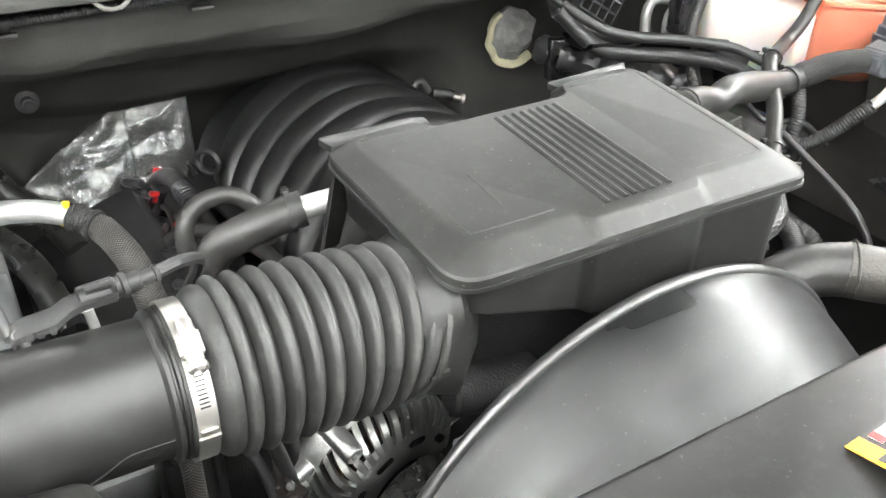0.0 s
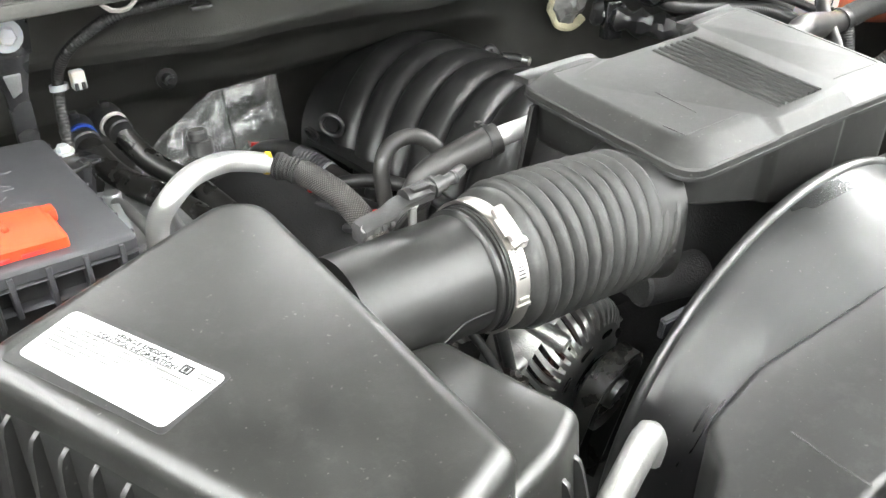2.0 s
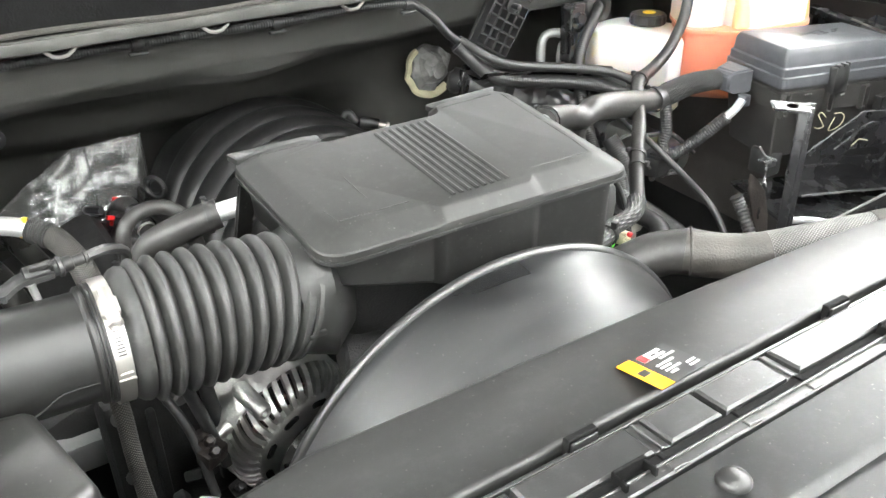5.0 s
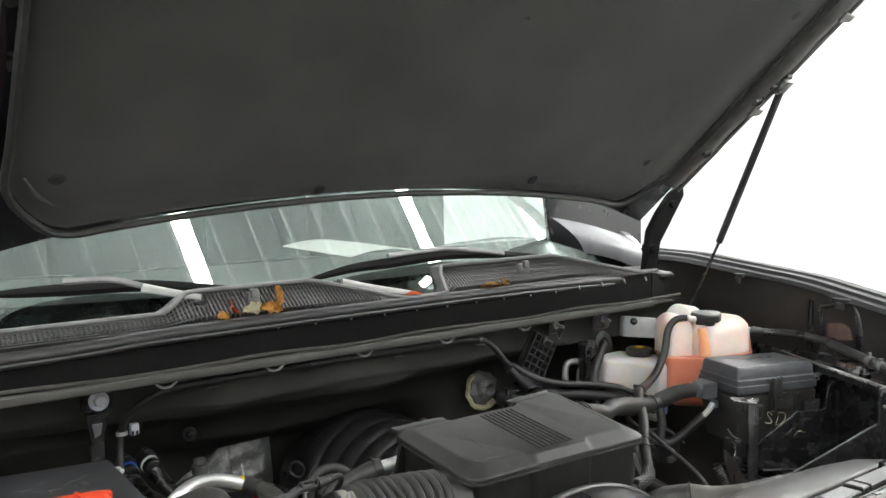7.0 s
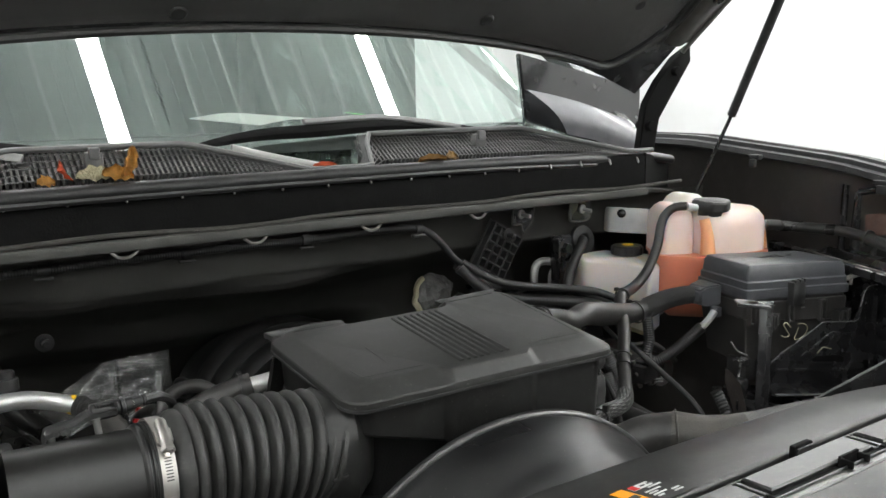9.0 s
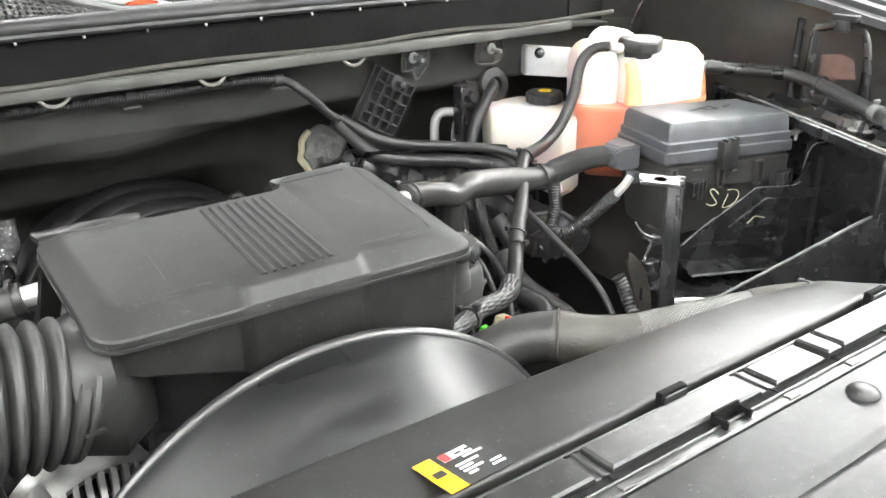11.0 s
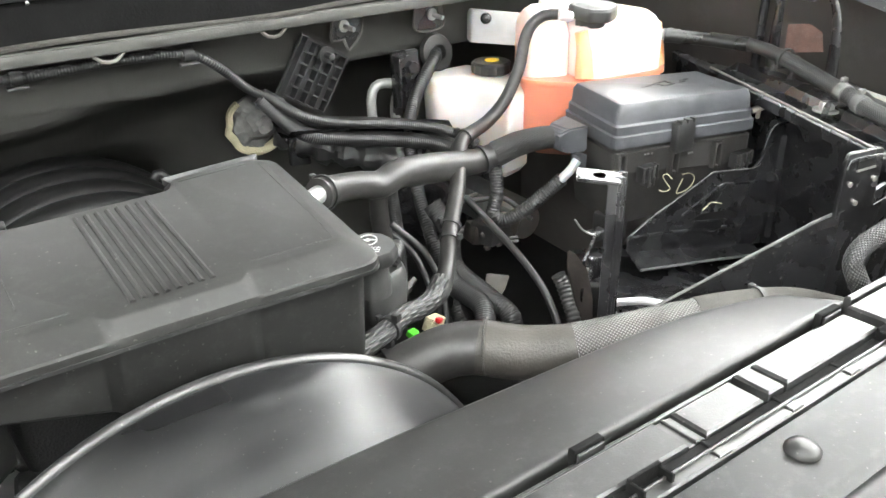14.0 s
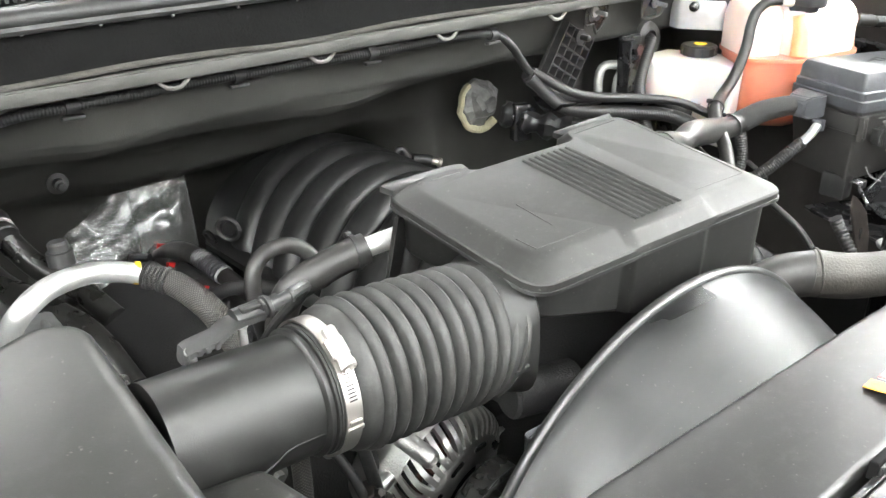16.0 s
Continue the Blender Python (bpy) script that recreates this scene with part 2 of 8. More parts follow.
    link(mix.outputs[0], both.inputs[1])
    link(haze.outputs[0], both.inputs[2])
    link(both.outputs[0], out.inputs["Surface"])
    return m


FILM = film_material("clear_plastic_film", (0.86, 0.88, 0.88), 0.12, 0.20)


def glass_material():
    m = bpy.data.materials.new("windscreen_glass")
    m.use_nodes = True
    n, link = m.node_tree.nodes, m.node_tree.links.new
    out = n["Material Output"]
    n.remove(n["Principled BSDF"])
    see, shine, mix = n.new("ShaderNodeBsdfTransparent"), n.new("ShaderNodeBsdfGlossy"), n.new("ShaderNodeMixShader")
    see.inputs["Color"].default_value = (0.90, 0.97, 0.94, 1)
    shine.inputs["Roughness"].default_value = 0.01
    shine.inputs["Color"].default_value = (0.90, 1.0, 0.96, 1)
    # reflects the same from either face: a little head on, all of it at a grazing angle
    edge, power, scaled = n.new("ShaderNodeLayerWeight"), n.new("ShaderNodeMath"), n.new("ShaderNodeMapRange")
    edge.inputs["Blend"].default_value = 0.5
    power.operation = "POWER"
    power.inputs[1].default_value = 4.0
    link(edge.outputs["Facing"], power.inputs[0])
    link(power.outputs[0], scaled.inputs["Value"])
    scaled.inputs["To Min"].default_value, scaled.inputs["To Max"].default_value = 0.24, 1.0
    link(scaled.outputs["Result"], mix.inputs[0])
    link(see.outputs[0], mix.inputs[1])
    link(shine.outputs[0], mix.inputs[2])
    link(mix.outputs[0], out.inputs["Surface"])
    return m


GLASS = glass_material()


def braid_material(name, dark, light, rough, pitch, lay=45):
    """Woven sleeve: two crossing sets of strands round the hose, by its own coordinates."""
    m = bpy.data.materials.new(name)
    m.use_nodes = True
    n, link = m.node_tree.nodes, m.node_tree.links.new
    bsdf = n["Principled BSDF"]
    co = n.new("ShaderNodeTexCoord")
    waves = []
    for turn in (lay, -lay):
        mp, wv = n.new("ShaderNodeMapping"), n.new("ShaderNodeTexWave")
        mp.inputs["Rotation"].default_value = (0, 0, radians(turn))
        wv.inputs["Scale"].default_value, wv.inputs["Distortion"].default_value = pitch, 0.6
        link(co.outputs["UV"], mp.inputs["Vector"])
        link(mp.outputs[0], wv.inputs["Vector"])
        waves.append(wv)
    top = n.new("ShaderNodeMath")
    top.operation = "MULTIPLY"
    link(waves[0].outputs["Fac"], top.inputs[0])
    link(waves[1].outputs["Fac"], top.inputs[1])
    nz = n.new("ShaderNodeTexNoise")
    nz.inputs["Scale"].default_value = 40
    link(co.outputs["Object"], nz.inputs["Vector"])
    dim = n.new("ShaderNodeMath")
    dim.operation = "MULTIPLY"
    link(top.outputs[0], dim.inputs[0])
    link(nz.outputs["Fac"], dim.inputs[1])
    ramp = n.new("ShaderNodeValToRGB")
    ramp.color_ramp.elements[0].color, ramp.color_ramp.elements[1].color = (*dark, 1), (*light, 1)
    ramp.color_ramp.elements[1].position = 0.5
    link(dim.outputs[0], ramp.inputs["Fac"])
    link(ramp.outputs["Color"], bsdf.inputs["Base Color"])
    bp = n.new("ShaderNodeBump")
    bp.inputs["Strength"].default_value, bp.inputs["Distance"].default_value = 0.9, 0.0015
    link(top.outputs[0], bp.inputs["Height"])
    link(bp.outputs["Normal"], bsdf.inputs["Normal"])
    bsdf.inputs["Roughness"].default_value = rough
    return m


BRAID = braid_material("braided_sleeve", (0.014, 0.013, 0.012), (0.17, 0.16, 0.145), 0.5, 11.0)
WEAVE = braid_material("silvery_weave", (0.050, 0.048, 0.045), (0.25, 0.245, 0.235), 0.36, 9.0)
WRAP = material("brown_grey_wrap", (0.050, 0.046, 0.040), 0.5, vary=0.3, scale=20, bump=0.35, grain=350, spots=0.15, spot=(0.14, 0.12, 0.10))
THREAD = braid_material("dark_threaded_sleeve", (0.010, 0.010, 0.010), (0.075, 0.074, 0.070), 0.5, 12.0)
STRANDS = braid_material("striped_loom_sleeve", (0.012, 0.012, 0.012), (0.085, 0.085, 0.082), 0.42, 5.0, 80)
SILVERBRAID = braid_material("silver_woven_sleeve", (0.014, 0.014, 0.014), (0.07, 0.07, 0.068), 0.36, 10.0)
GREYROD = material("pale_zinc_coating", (0.30, 0.30, 0.29), 0.42, metal=0.5, vary=0.12, bump=0.2)
CREASED = material("creased_grey_plastic", (0.17, 0.17, 0.165), 0.4, vary=0.35, scale=45, grain=60, bump=0.9, depth=0.006)


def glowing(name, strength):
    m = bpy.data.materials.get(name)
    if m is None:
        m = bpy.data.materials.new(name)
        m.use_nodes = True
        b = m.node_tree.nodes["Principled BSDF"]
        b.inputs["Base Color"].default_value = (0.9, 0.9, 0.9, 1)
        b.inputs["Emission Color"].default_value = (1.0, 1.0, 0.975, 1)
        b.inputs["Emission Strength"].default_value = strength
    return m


# ---- shaping helpers ----
def thing(name, at, label, category, group="", kind=""):
    """An empty at a thing's base; its parts hang under it."""
    ob = new(name)
    ob.empty_display_size = 0.02
    ob.location = BAY @ Vector(at)
    return tagged(ob, label, category, group, kind)


def mesh_of(name, bm, mat, sharp=38):
    bm.transform(BAY)
    bmesh.ops.recalc_face_normals(bm, faces=bm.faces)
    me = bpy.data.meshes.new(name)
    bm.to_mesh(me)
    bm.free()
    me.materials.append(mat)
    for p in me.polygons:
        p.use_smooth = True
    me.set_sharp_from_angle(angle=radians(sharp))
    return me


def part(name, bm, mat, parent, label="", sharp=38):
    ob = new(name, mesh_of(name, bm, mat, sharp))
    ob.parent = parent
    if parent.parent is None:
        ob.matrix_parent_inverse = Matrix.Translation(-parent.location)
    if label:
        ob["label"] = label
    return ob


def single(name, bm, mat, label, category, group="", kind="", sharp=38):
    me = mesh_of(name, bm, mat, sharp)
    lo = Vector([min(v.co[i] for v in me.vertices) for i in range(3)])
    hi = Vector([max(v.co[i] for v in me.vertices) for i in range(3)])
    base = Vector(((lo.x + hi.x) / 2, (lo.y + hi.y) / 2, lo.z))
    me.transform(Matrix.Translation(-base))
    ob = new(name, me)
    ob.location = base
    return tagged(ob, label, category, group, kind)


def B():
    return bmesh.new()


def box(bm, c, s, bevel=0.0, turn=None, seg=2):
    """A block with its middle at c and sides s; turn: Euler degrees."""
    m = Matrix.Translation(c)
    if turn:
        m = m @ Euler([radians(a) for a in turn]).to_matrix().to_4x4()
    made = bmesh.ops.create_cube(bm, size=1, matrix=m @ Matrix.Diagonal((*s, 1)))
    if bevel:
        edges = list({e for v in made["verts"] for e in v.link_edges})
        bmesh.ops.bevel(bm, geom=edges, offset=bevel, segments=seg, profile=0.5, affect="EDGES")
    return bm


class Outline(list):
    """A rounded polygon that remembers its corners."""
    corners, radii, steps = (), (), 4


def rounded(points, r, n=4):
    """A polygon with its corners rounded by r (one value, or one a corner)."""
    out = Outline()
    k = len(points)
    out.corners, out.steps = [tuple(p) for p in points], n
    out.radii = list(r) if isinstance(r, (list, tuple)) else [r] * k
    for i, p in enumerate(points):
        p = Vector(p)
        a, b = Vector(points[i - 1]) - p, Vector(points[(i + 1) % k]) - p
        d = max(1e-4, min(out.radii[i], a.length * 0.48, b.length * 0.48))
        s, e = p + a.normalized() * d, p + b.normalized() * d
        for j in range(n + 1):
            t = j / n
            out.append(tuple(s * (1 - t) ** 2 + p * 2 * t * (1 - t) + e * t * t))
    return out


def rings(bm, loops, close=True, cap=True):
    """Skins a row of equally long loops of points."""
    rows = [[bm.verts.new(p) for p in loop] for loop in loops]
    n = len(rows[0])
    for a, b in zip(rows, rows[1:]):
        for i in range(n if close else n - 1):
            j = (i + 1) % n
            bm.faces.new((a[i], a[j], b[j], b[i]))
    if cap and close:
        bm.faces.new(rows[0][::-1])
        bm.faces.new(rows[-1])
    return rows


def shrink(points, d):
    """A closed polygon moved inwards by d."""
    if isinstance(points, Outline):
        return rounded(shrink(points.corners, d), [max(0.003, r - 0.6 * d) for r in points.radii], points.steps)
    area = sum(points[i - 1][0] * points[i][1] - points[i][0] * points[i - 1][1] for i in range(len(points)))
    sgn = 1 if area > 0 else -1
    out = []
    k = len(points)
    for i in range(k):
        p = Vector(points[i][:2])
        a = (p - Vector(points[i - 1][:2]))
        b = (Vector(points[(i + 1) % k][:2]) - p)
        a = a.normalized() if a.length > 1e-9 else b.normalized()
        b = b.normalized() if b.length > 1e-9 else a
        na, nb = Vector((-a.y, a.x)) * sgn, Vector((-b.y, b.x)) * sgn
        m = na + nb
        m = m / max(0.35, m.length_squared / 2)
        out.append(tuple(p + m * d * 1.0))
    return out


def prism(bm, outline, levels):
    """Stacks an outline at levels (height, inset); a height may be a function of x, y."""
    loops = []
    for z, inset in levels:
        pts = shrink(outline, inset) if inset else [tuple(p[:2]) for p in outline]
        loops.append([(x, y, z(x, y) if callable(z) else z) for x, y in pts])
    rings(bm, loops)
    return bm


def smooth_path(pts, step=0.006):
    """Catmull-Rom through points; each may carry a radius as a fourth number."""
    pts = [Vector(p) for p in pts]
    ext = [pts[0] * 2 - pts[1]] + pts + [pts[-1] * 2 - pts[-2]]
    out = []
    for i in range(1, len(ext) - 2):
        a, b, c, d = ext[i - 1:i + 3]
        n = max(2, int((c - b).length / step))
        for j in range(n):
            t = j / n
            out.append(0.5 * ((2 * b) + (c - a) * t + (2 * a - 5 * b + 4 * c - d) * t * t + (3 * b - a - 3 * c + d) * t ** 3))
    out.append(pts[-1])
    return out


def tube(bm, pts, r, n=14, step=0.008, rib=0.0, depth=0.0, cap=True, straight=False, flat=1.0):
    """A hose along points. rib: length of one corrugation; depth: how deep it is."""
    path = [Vector(p) for p in pts] if straight else smooth_path(pts, step)
    if rib:
        length = sum((b - a).length for a, b in zip(path, path[1:]))
        k = int(length / rib) * 4
        cum = [0.0]
        for a, b in zip(path, path[1:]):
            cum.append(cum[-1] + (b - a).length)
        res, j = [], 0
        for i in range(k + 1):
            s = length * i / k
            while j < len(path) - 2 and cum[j + 1] < s:
                j += 1
            t = (s - cum[j]) / max(1e-9, cum[j + 1] - cum[j])
            res.append(path[j].lerp(path[j + 1], min(1, t)))
        path = res
    loops = []
    side = None
    for i, p in enumerate(path):
        d = (path[min(i + 1, len(path) - 1)] - path[max(i - 1, 0)]).normalized()
        if side is None:
            side = d.orthogonal().normalized()
        side = (side - d * side.dot(d)).normalized()
        up = d.cross(side)
        rr = r(i / (len(path) - 1)) if callable(r) else r
        if rib:
            rr -= depth * (1 if i % 4 in (2, 3) else 0)
        loops.append([p + (side * math.cos(a) + up * math.sin(a) * flat) * rr for a in [2 * math.pi * q / n for q in range(n)]])
    rows = rings(bm, loops, cap=cap)
    # coordinates along and round the hose, in equal units
    layer = bm.loops.layers.uv.verify()
    along, run = {}, 0.0
    size = (rows[0][0].co - path[0]).length * 2 * math.pi
    for i, row in enumerate(rows):
        run += (path[i] - path[i - 1]).length if i else 0.0
        for j, v in enumerate(row):
            along[v] = (run / 0.1, j / n)
    for row in rows:
        for v in row:
            for lp in v.link_loops:
                if all(w in along for w in lp.face.verts):
                    js = [along[w][1] for w in lp.face.verts]
                    a, b = along[v]
                    if max(js) - min(js) > 0.5 and b < 0.5:
                        b += 1.0
                    lp[layer].uv = (a, b * size / 0.1)
    return bm


def lathe(bm, profile, at, axis=(0, 0, 1), n=24, wave=None, cap=True):
    """Turns (radius, height) pairs round an axis through at. wave: radius factor by angle."""
    axis = Vector(axis).normalized()
    u = axis.orthogonal().normalized() if abs(axis.z) < 0.99 else Vector((1, 0, 0))
    v = axis.cross(u)
    loops = []
    for r, h in profile:
        loops.append([Vector(at) + axis * h + (u * math.cos(a) + v * math.sin(a)) * r * (wave(a) if wave else 1) for a in [2 * math.pi * q / n for q in range(n)]])
    rings(bm, loops, cap=cap)
    return bm


def set_back(bm, far=None):
    """Moves what lies under the cowl away from the front of the bay, the more the further back it is."""
    o = Vector((-0.1, -0.02, 1.72))
    for v in bm.verts:
        k = far or max(1.0, min(1.14, 1.075 + 0.5 * (v.co.y - 1.204)))
        v.co = o + (v.co - o) * k
    return bm


def rod(bm, a, b, r, n=12, bevel=0.0):
    a, b = Vector(a), Vector(b)
    h = (b - a).length
    k = bevel or r * 0.15
    return lathe(bm, [(r - k, 0), (r, k), (r, h - k), (r - k, h)], a, b - a, n)


def plate(bm, corners, thick, bevel=0.0):
    """A flat plate: its corners in space, thickened along its normal."""
    pts = [Vector(c) for c in corners]
    nrm = (pts[1] - pts[0]).cross(pts[2] - pts[1]).normalized() * thick
    rows = rings(bm, [[p - nrm * 0.5 for p in pts], [p + nrm * 0.5 for p in pts]])
    if bevel:
        edges = list({e for row in rows for v in row for e in v.link_edges})
        bmesh.ops.bevel(bm, geom=edges, offset=bevel, segments=2, affect="EDGES")
    return bm


def sheet(bm, f, nu, nv, thick=0.0):
    """A skin through f(u, v), u and v from 0 to 1."""
    rows = [[bm.verts.new(f(i / nu, j / nv)) for j in range(nv + 1)] for i in range(nu + 1)]
    faces = []
    for i in range(nu):
        for j in range(nv):
            faces.append(bm.faces.new((rows[i][j], rows[i + 1][j], rows[i + 1][j + 1], rows[i][j + 1])))
    if thick:
        bmesh.ops.solidify(bm, geom=faces, thickness=thick)
    return bm


def lettering(text, size, m, deep=0.0006):
    """Words as a bmesh, laid at the pose m."""
    cu = bpy.data.curves.new("words", "FONT")
    cu.body, cu.size, cu.extrude = text, size, deep
    cu.align_x, cu.align_y = "CENTER", "CENTER"
    ob = bpy.data.objects.new("words", cu)
    me = bpy.data.meshes.new_from_object(ob)
    bm = bmesh.new()
    bm.from_mesh(me)
    bm.transform(m)
    bpy.data.objects.remove(ob)
    bpy.data.curves.remove(cu)
    bpy.data.meshes.remove(me)
    return bm


def frame_on(o, ux, uy):
    """A pose at o with x along ux and y near uy."""
    ux = Vector(ux).normalized()
    uz = ux.cross(Vector(uy)).normalized()
    uy = uz.cross(ux)
    return Matrix(((ux.x, uy.x, uz.x, o[0]), (ux.y, uy.y, uz.y, o[1]), (ux.z, uy.z, uz.z, o[2]), (0, 0, 0, 1)))


def bolt(name, at, axis, r, parent, mat=None, washer=True):
    bm = B()
    if washer:
        lathe(bm, [(r * 1.7, 0), (r * 1.7, r * 0.3)], at, axis, 18)
    head = Vector(at) + Vector(axis).normalized() * r * 0.3
    lathe(bm, [(r, 0), (r, r * 0.8), (r * 0.85, r)], head, axis, 6)
    return part(name, bm, mat or BAND, parent)


def cable_tie(name, at, along, r, parent):
    bm = B()
    lathe(bm, [(r, -0.003), (r + 0.0025, -0.003), (r + 0.0025, 0.003), (r, 0.003)], at, along, 16, cap=False)
    side = Vector(along).orthogonal().normalized()
    box(bm, Vector(at) + side * (r + 0.004), (0.008, 0.008, 0.008), 0.001)
    return part(name, bm, LOOM, parent)


# ---- the hall ----
FLOOR = -LIFT / SIZE
bm = B()
box(bm, (0.6, 0.5, FLOOR - 0.1), (15, 17, 0.2))
single("floor", bm, CONCRETE, "grey sealed concrete workshop floor", "floor", kind="structure")
for nm, c, s in (("wall_east", (7.0, 0.5, 2.4), (0.2, 17, 5.4)),
                 ("wall_north", (0.3, 9.1, 2.4), (13.2, 0.2, 5.4)), ("wall_south", (0.3, -8.1, 2.4), (13.2, 0.2, 5.4))):
    bm = B()
    box(bm, c, s)
    # never in view; its grey cuts the light thrown back into the bay
    if nm == "wall_south":
        single(nm, bm, DIMWALL, "unseen front wall, greyed to weaken the fill light", "wall", kind="structure")
    else:
        single(nm, bm, WALLM, "plain white painted workshop wall", "wall", kind="structure")
# unseen west doorway with an added glow, assumed from highlights on the fan shroud
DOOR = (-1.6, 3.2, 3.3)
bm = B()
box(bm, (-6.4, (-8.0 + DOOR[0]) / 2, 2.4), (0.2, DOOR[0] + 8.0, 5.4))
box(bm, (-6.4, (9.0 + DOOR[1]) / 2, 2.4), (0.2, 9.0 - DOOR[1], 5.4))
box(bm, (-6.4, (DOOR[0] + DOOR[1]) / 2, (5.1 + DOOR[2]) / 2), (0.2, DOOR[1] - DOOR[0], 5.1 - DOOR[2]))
single("wall_west", bm, WALLM, "unseen white workshop wall with an added wide doorway", "wall", kind="structure")
gate = thing("assumed_roller_door", (-6.3, 0.8, DOOR[2]), "assumed white roller door above the unseen doorway", "roller door", kind="structure")
for y in DOOR[:2]:
    bm = B()
    box(bm, (-6.28, y, (DOOR[2] + FLOOR) / 2), (0.06, 0.12, DOOR[2] - FLOOR), 0.01)
    part("guide_rail", bm, GREY, gate)
bm = B()
rod(bm, (-6.1, DOOR[0], DOOR[2] + 0.28), (-6.1, DOOR[1], DOOR[2] + 0.28), 0.2, 20)
part("rolled_curtain", bm, WALLM, gate)
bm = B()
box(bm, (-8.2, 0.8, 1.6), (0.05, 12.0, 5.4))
single("backdrop", bm, glowing("added_west_glow", DOORGLOW), "glowing panel added outside the unseen doorway", "backdrop", kind="structure")
bm = B()
box(bm, (0.3, 0.5, 5.3), (13.6, 17.4, 0.2))
for i in range(33):
    for k in (0.13, 0.27):
        box(bm, (-6.1 + k + i * 0.4, 0.5, 5.195), (0.02, 17, 0.014), 0.005)
single("ceiling", bm, CEILM, "ribbed light grey metal workshop ceiling", "ceiling", kind="structure")
bm = B()
for i in range(33):
    box(bm, (-6.1 + i * 0.4, 0.5, 5.165), (0.028, 17, 0.07), 0.004)
tagged(single("ceiling_seams", bm, WALLM, "raised white seams along the metal ceiling", "ceiling seams", kind="structure"))
for tx, glow in TUBES:
    light = thing("ceiling_tube_light", (tx / SIZE, -0.5, 5.0), "long white fluorescent ceiling tube light", "ceiling light", "ceiling lights")
    bm = B()
    box(bm, (tx / SIZE, -0.5, 4.36), (0.04, 13.0, 0.03), 0.01)
    for hy in (-6.5, -2.5, 1.5, 5.5):
        rod(bm, (tx / SIZE, hy, 4.36), (tx / SIZE, hy, 5.2), 0.008, 6)
    part("fixture", bm, WALLM, light)
    bm = B()
    rod(bm, (tx / SIZE, -7.0, 4.28), (tx / SIZE, 6.0, 4.28), 0.073, 10)
    part("tube", bm, glowing("tube_glow_%g" % glow, glow), light, "glowing white tube")
sign = thing("wall_sign", (6.87, 3.0, 3.0), "dark grey letter shapes on the white wall", "sign")
for k, y0 in enumerate((4.09, 3.86, 3.56)):
    bm = B()
    if k < 2:
        box(bm, (6.89, y0, 3.50), (0.02, 0.072, 0.37))
    if k == 1:
        box(bm, (6.89, y0, 3.66), (0.02, 0.27, 0.055))
    if k == 2:
        for s in (1, -1):
            plate(bm, [(6.88, y0 + s * 0.175, 3.315), (6.88, y0 + s * 0.095, 3.315), (6.88, y0 + s * 0.0, 3.62), (6.88, y0 + s * 0.0, 3.685), (6.88, y0 + s * 0.04, 3.685)], 0.02)
        box(bm, (6.892, y0, 3.40), (0.014, 0.2, 0.055))
    part("letter", bm, INK, sign)

# ---- firewall, cowl, fenders ----


def firewall_skin(u, v):
    """Padded felt: an overhanging roll along the top, set back below it."""
    x = -0.62 + 2.5 * u
    pts = [(1.160, 1.435), (1.165, 1.40), (1.175, 1.345), (1.215, 1.31), (1.30, 1.29), (1.39, 1.265), (1.44, 1.225), (1.485, 1.165), (1.655, 1.09), (1.72, 0.75)]
    k = v * (len(pts) - 1)
    i = min(int(k), len(pts) - 2)
    t = k - i
    y = pts[i][0] * (1 - t) + pts[i + 1][0] * t
    z = pts[i][1] * (1 - t) + pts[i + 1][1] * t
    if v > 0.25:
        z += 0.018 * noise.noise((x * 2.3, v * 2, 0.3)) + (0.05 * max(0, x - 0.55) if v < 0.75 else 0)
        y += 0.02 * noise.noise((x * 4, z * 6, 1.7))
    if x > 0.78 and v > 0.6:
        y -= (y - min(y, 1.435)) * min(1.0, (x - 0.78) / 0.15)
    z += 0.008 * noise.noise((x * 6, v * 3, 5.0))
    # the pad sits further back at the battery end
    if 0.05 < v < 0.75:
        back = max(0.0, min(1.0, (0.13 - x) / 0.2))
        y = min(y + 0.085 * back, max(y, 1.43))
    return (x, y + 0.006 * noise.noise((x * 9, z * 14, 3.1)), z)


bm = B()
sheet(bm, firewall_skin, 110, 60, 0.02)
single("firewall", bm, FELT, "black felt insulation pad covering the firewall", "firewall", kind="structure", sharp=60)
bm = B()
box(bm, (0.6, 1.80, 1.0), (2.7, 0.06, 1.2))
single("bulkhead", bm, STEEL, "black steel bulkhead behind the insulation", "bulkhead", kind="structure")

# painted cowl band with its seams; near-black colour includes the shade under the seal
bm = B()
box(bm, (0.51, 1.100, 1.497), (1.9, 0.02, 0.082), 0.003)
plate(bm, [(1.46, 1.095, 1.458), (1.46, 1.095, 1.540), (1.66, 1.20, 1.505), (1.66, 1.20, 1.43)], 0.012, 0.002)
band = single("cowl_band", bm, BACKED, "black painted cowl panel below the windscreen, darkened for the shade under its seal", "cowl panel", kind="structure")
bm = B()
box(bm, (0.51, 1.105, 1.452), (1.9, 0.05, 0.010), 0.003)
box(bm, (0.51, 1.081, 1.446), (1.9, 0.008, 0.018), 0.003)
plate(bm, [(1.455, 1.08, 1.448), (1.455, 1.13, 1.452), (1.64, 1.20, 1.43), (1.64, 1.15, 1.426)], 0.008, 0.002)
single("cowl_flange", bm, DUSTYFLANGE, "black steel flange with a worn seam", "flange", kind="structure")
bm = B()
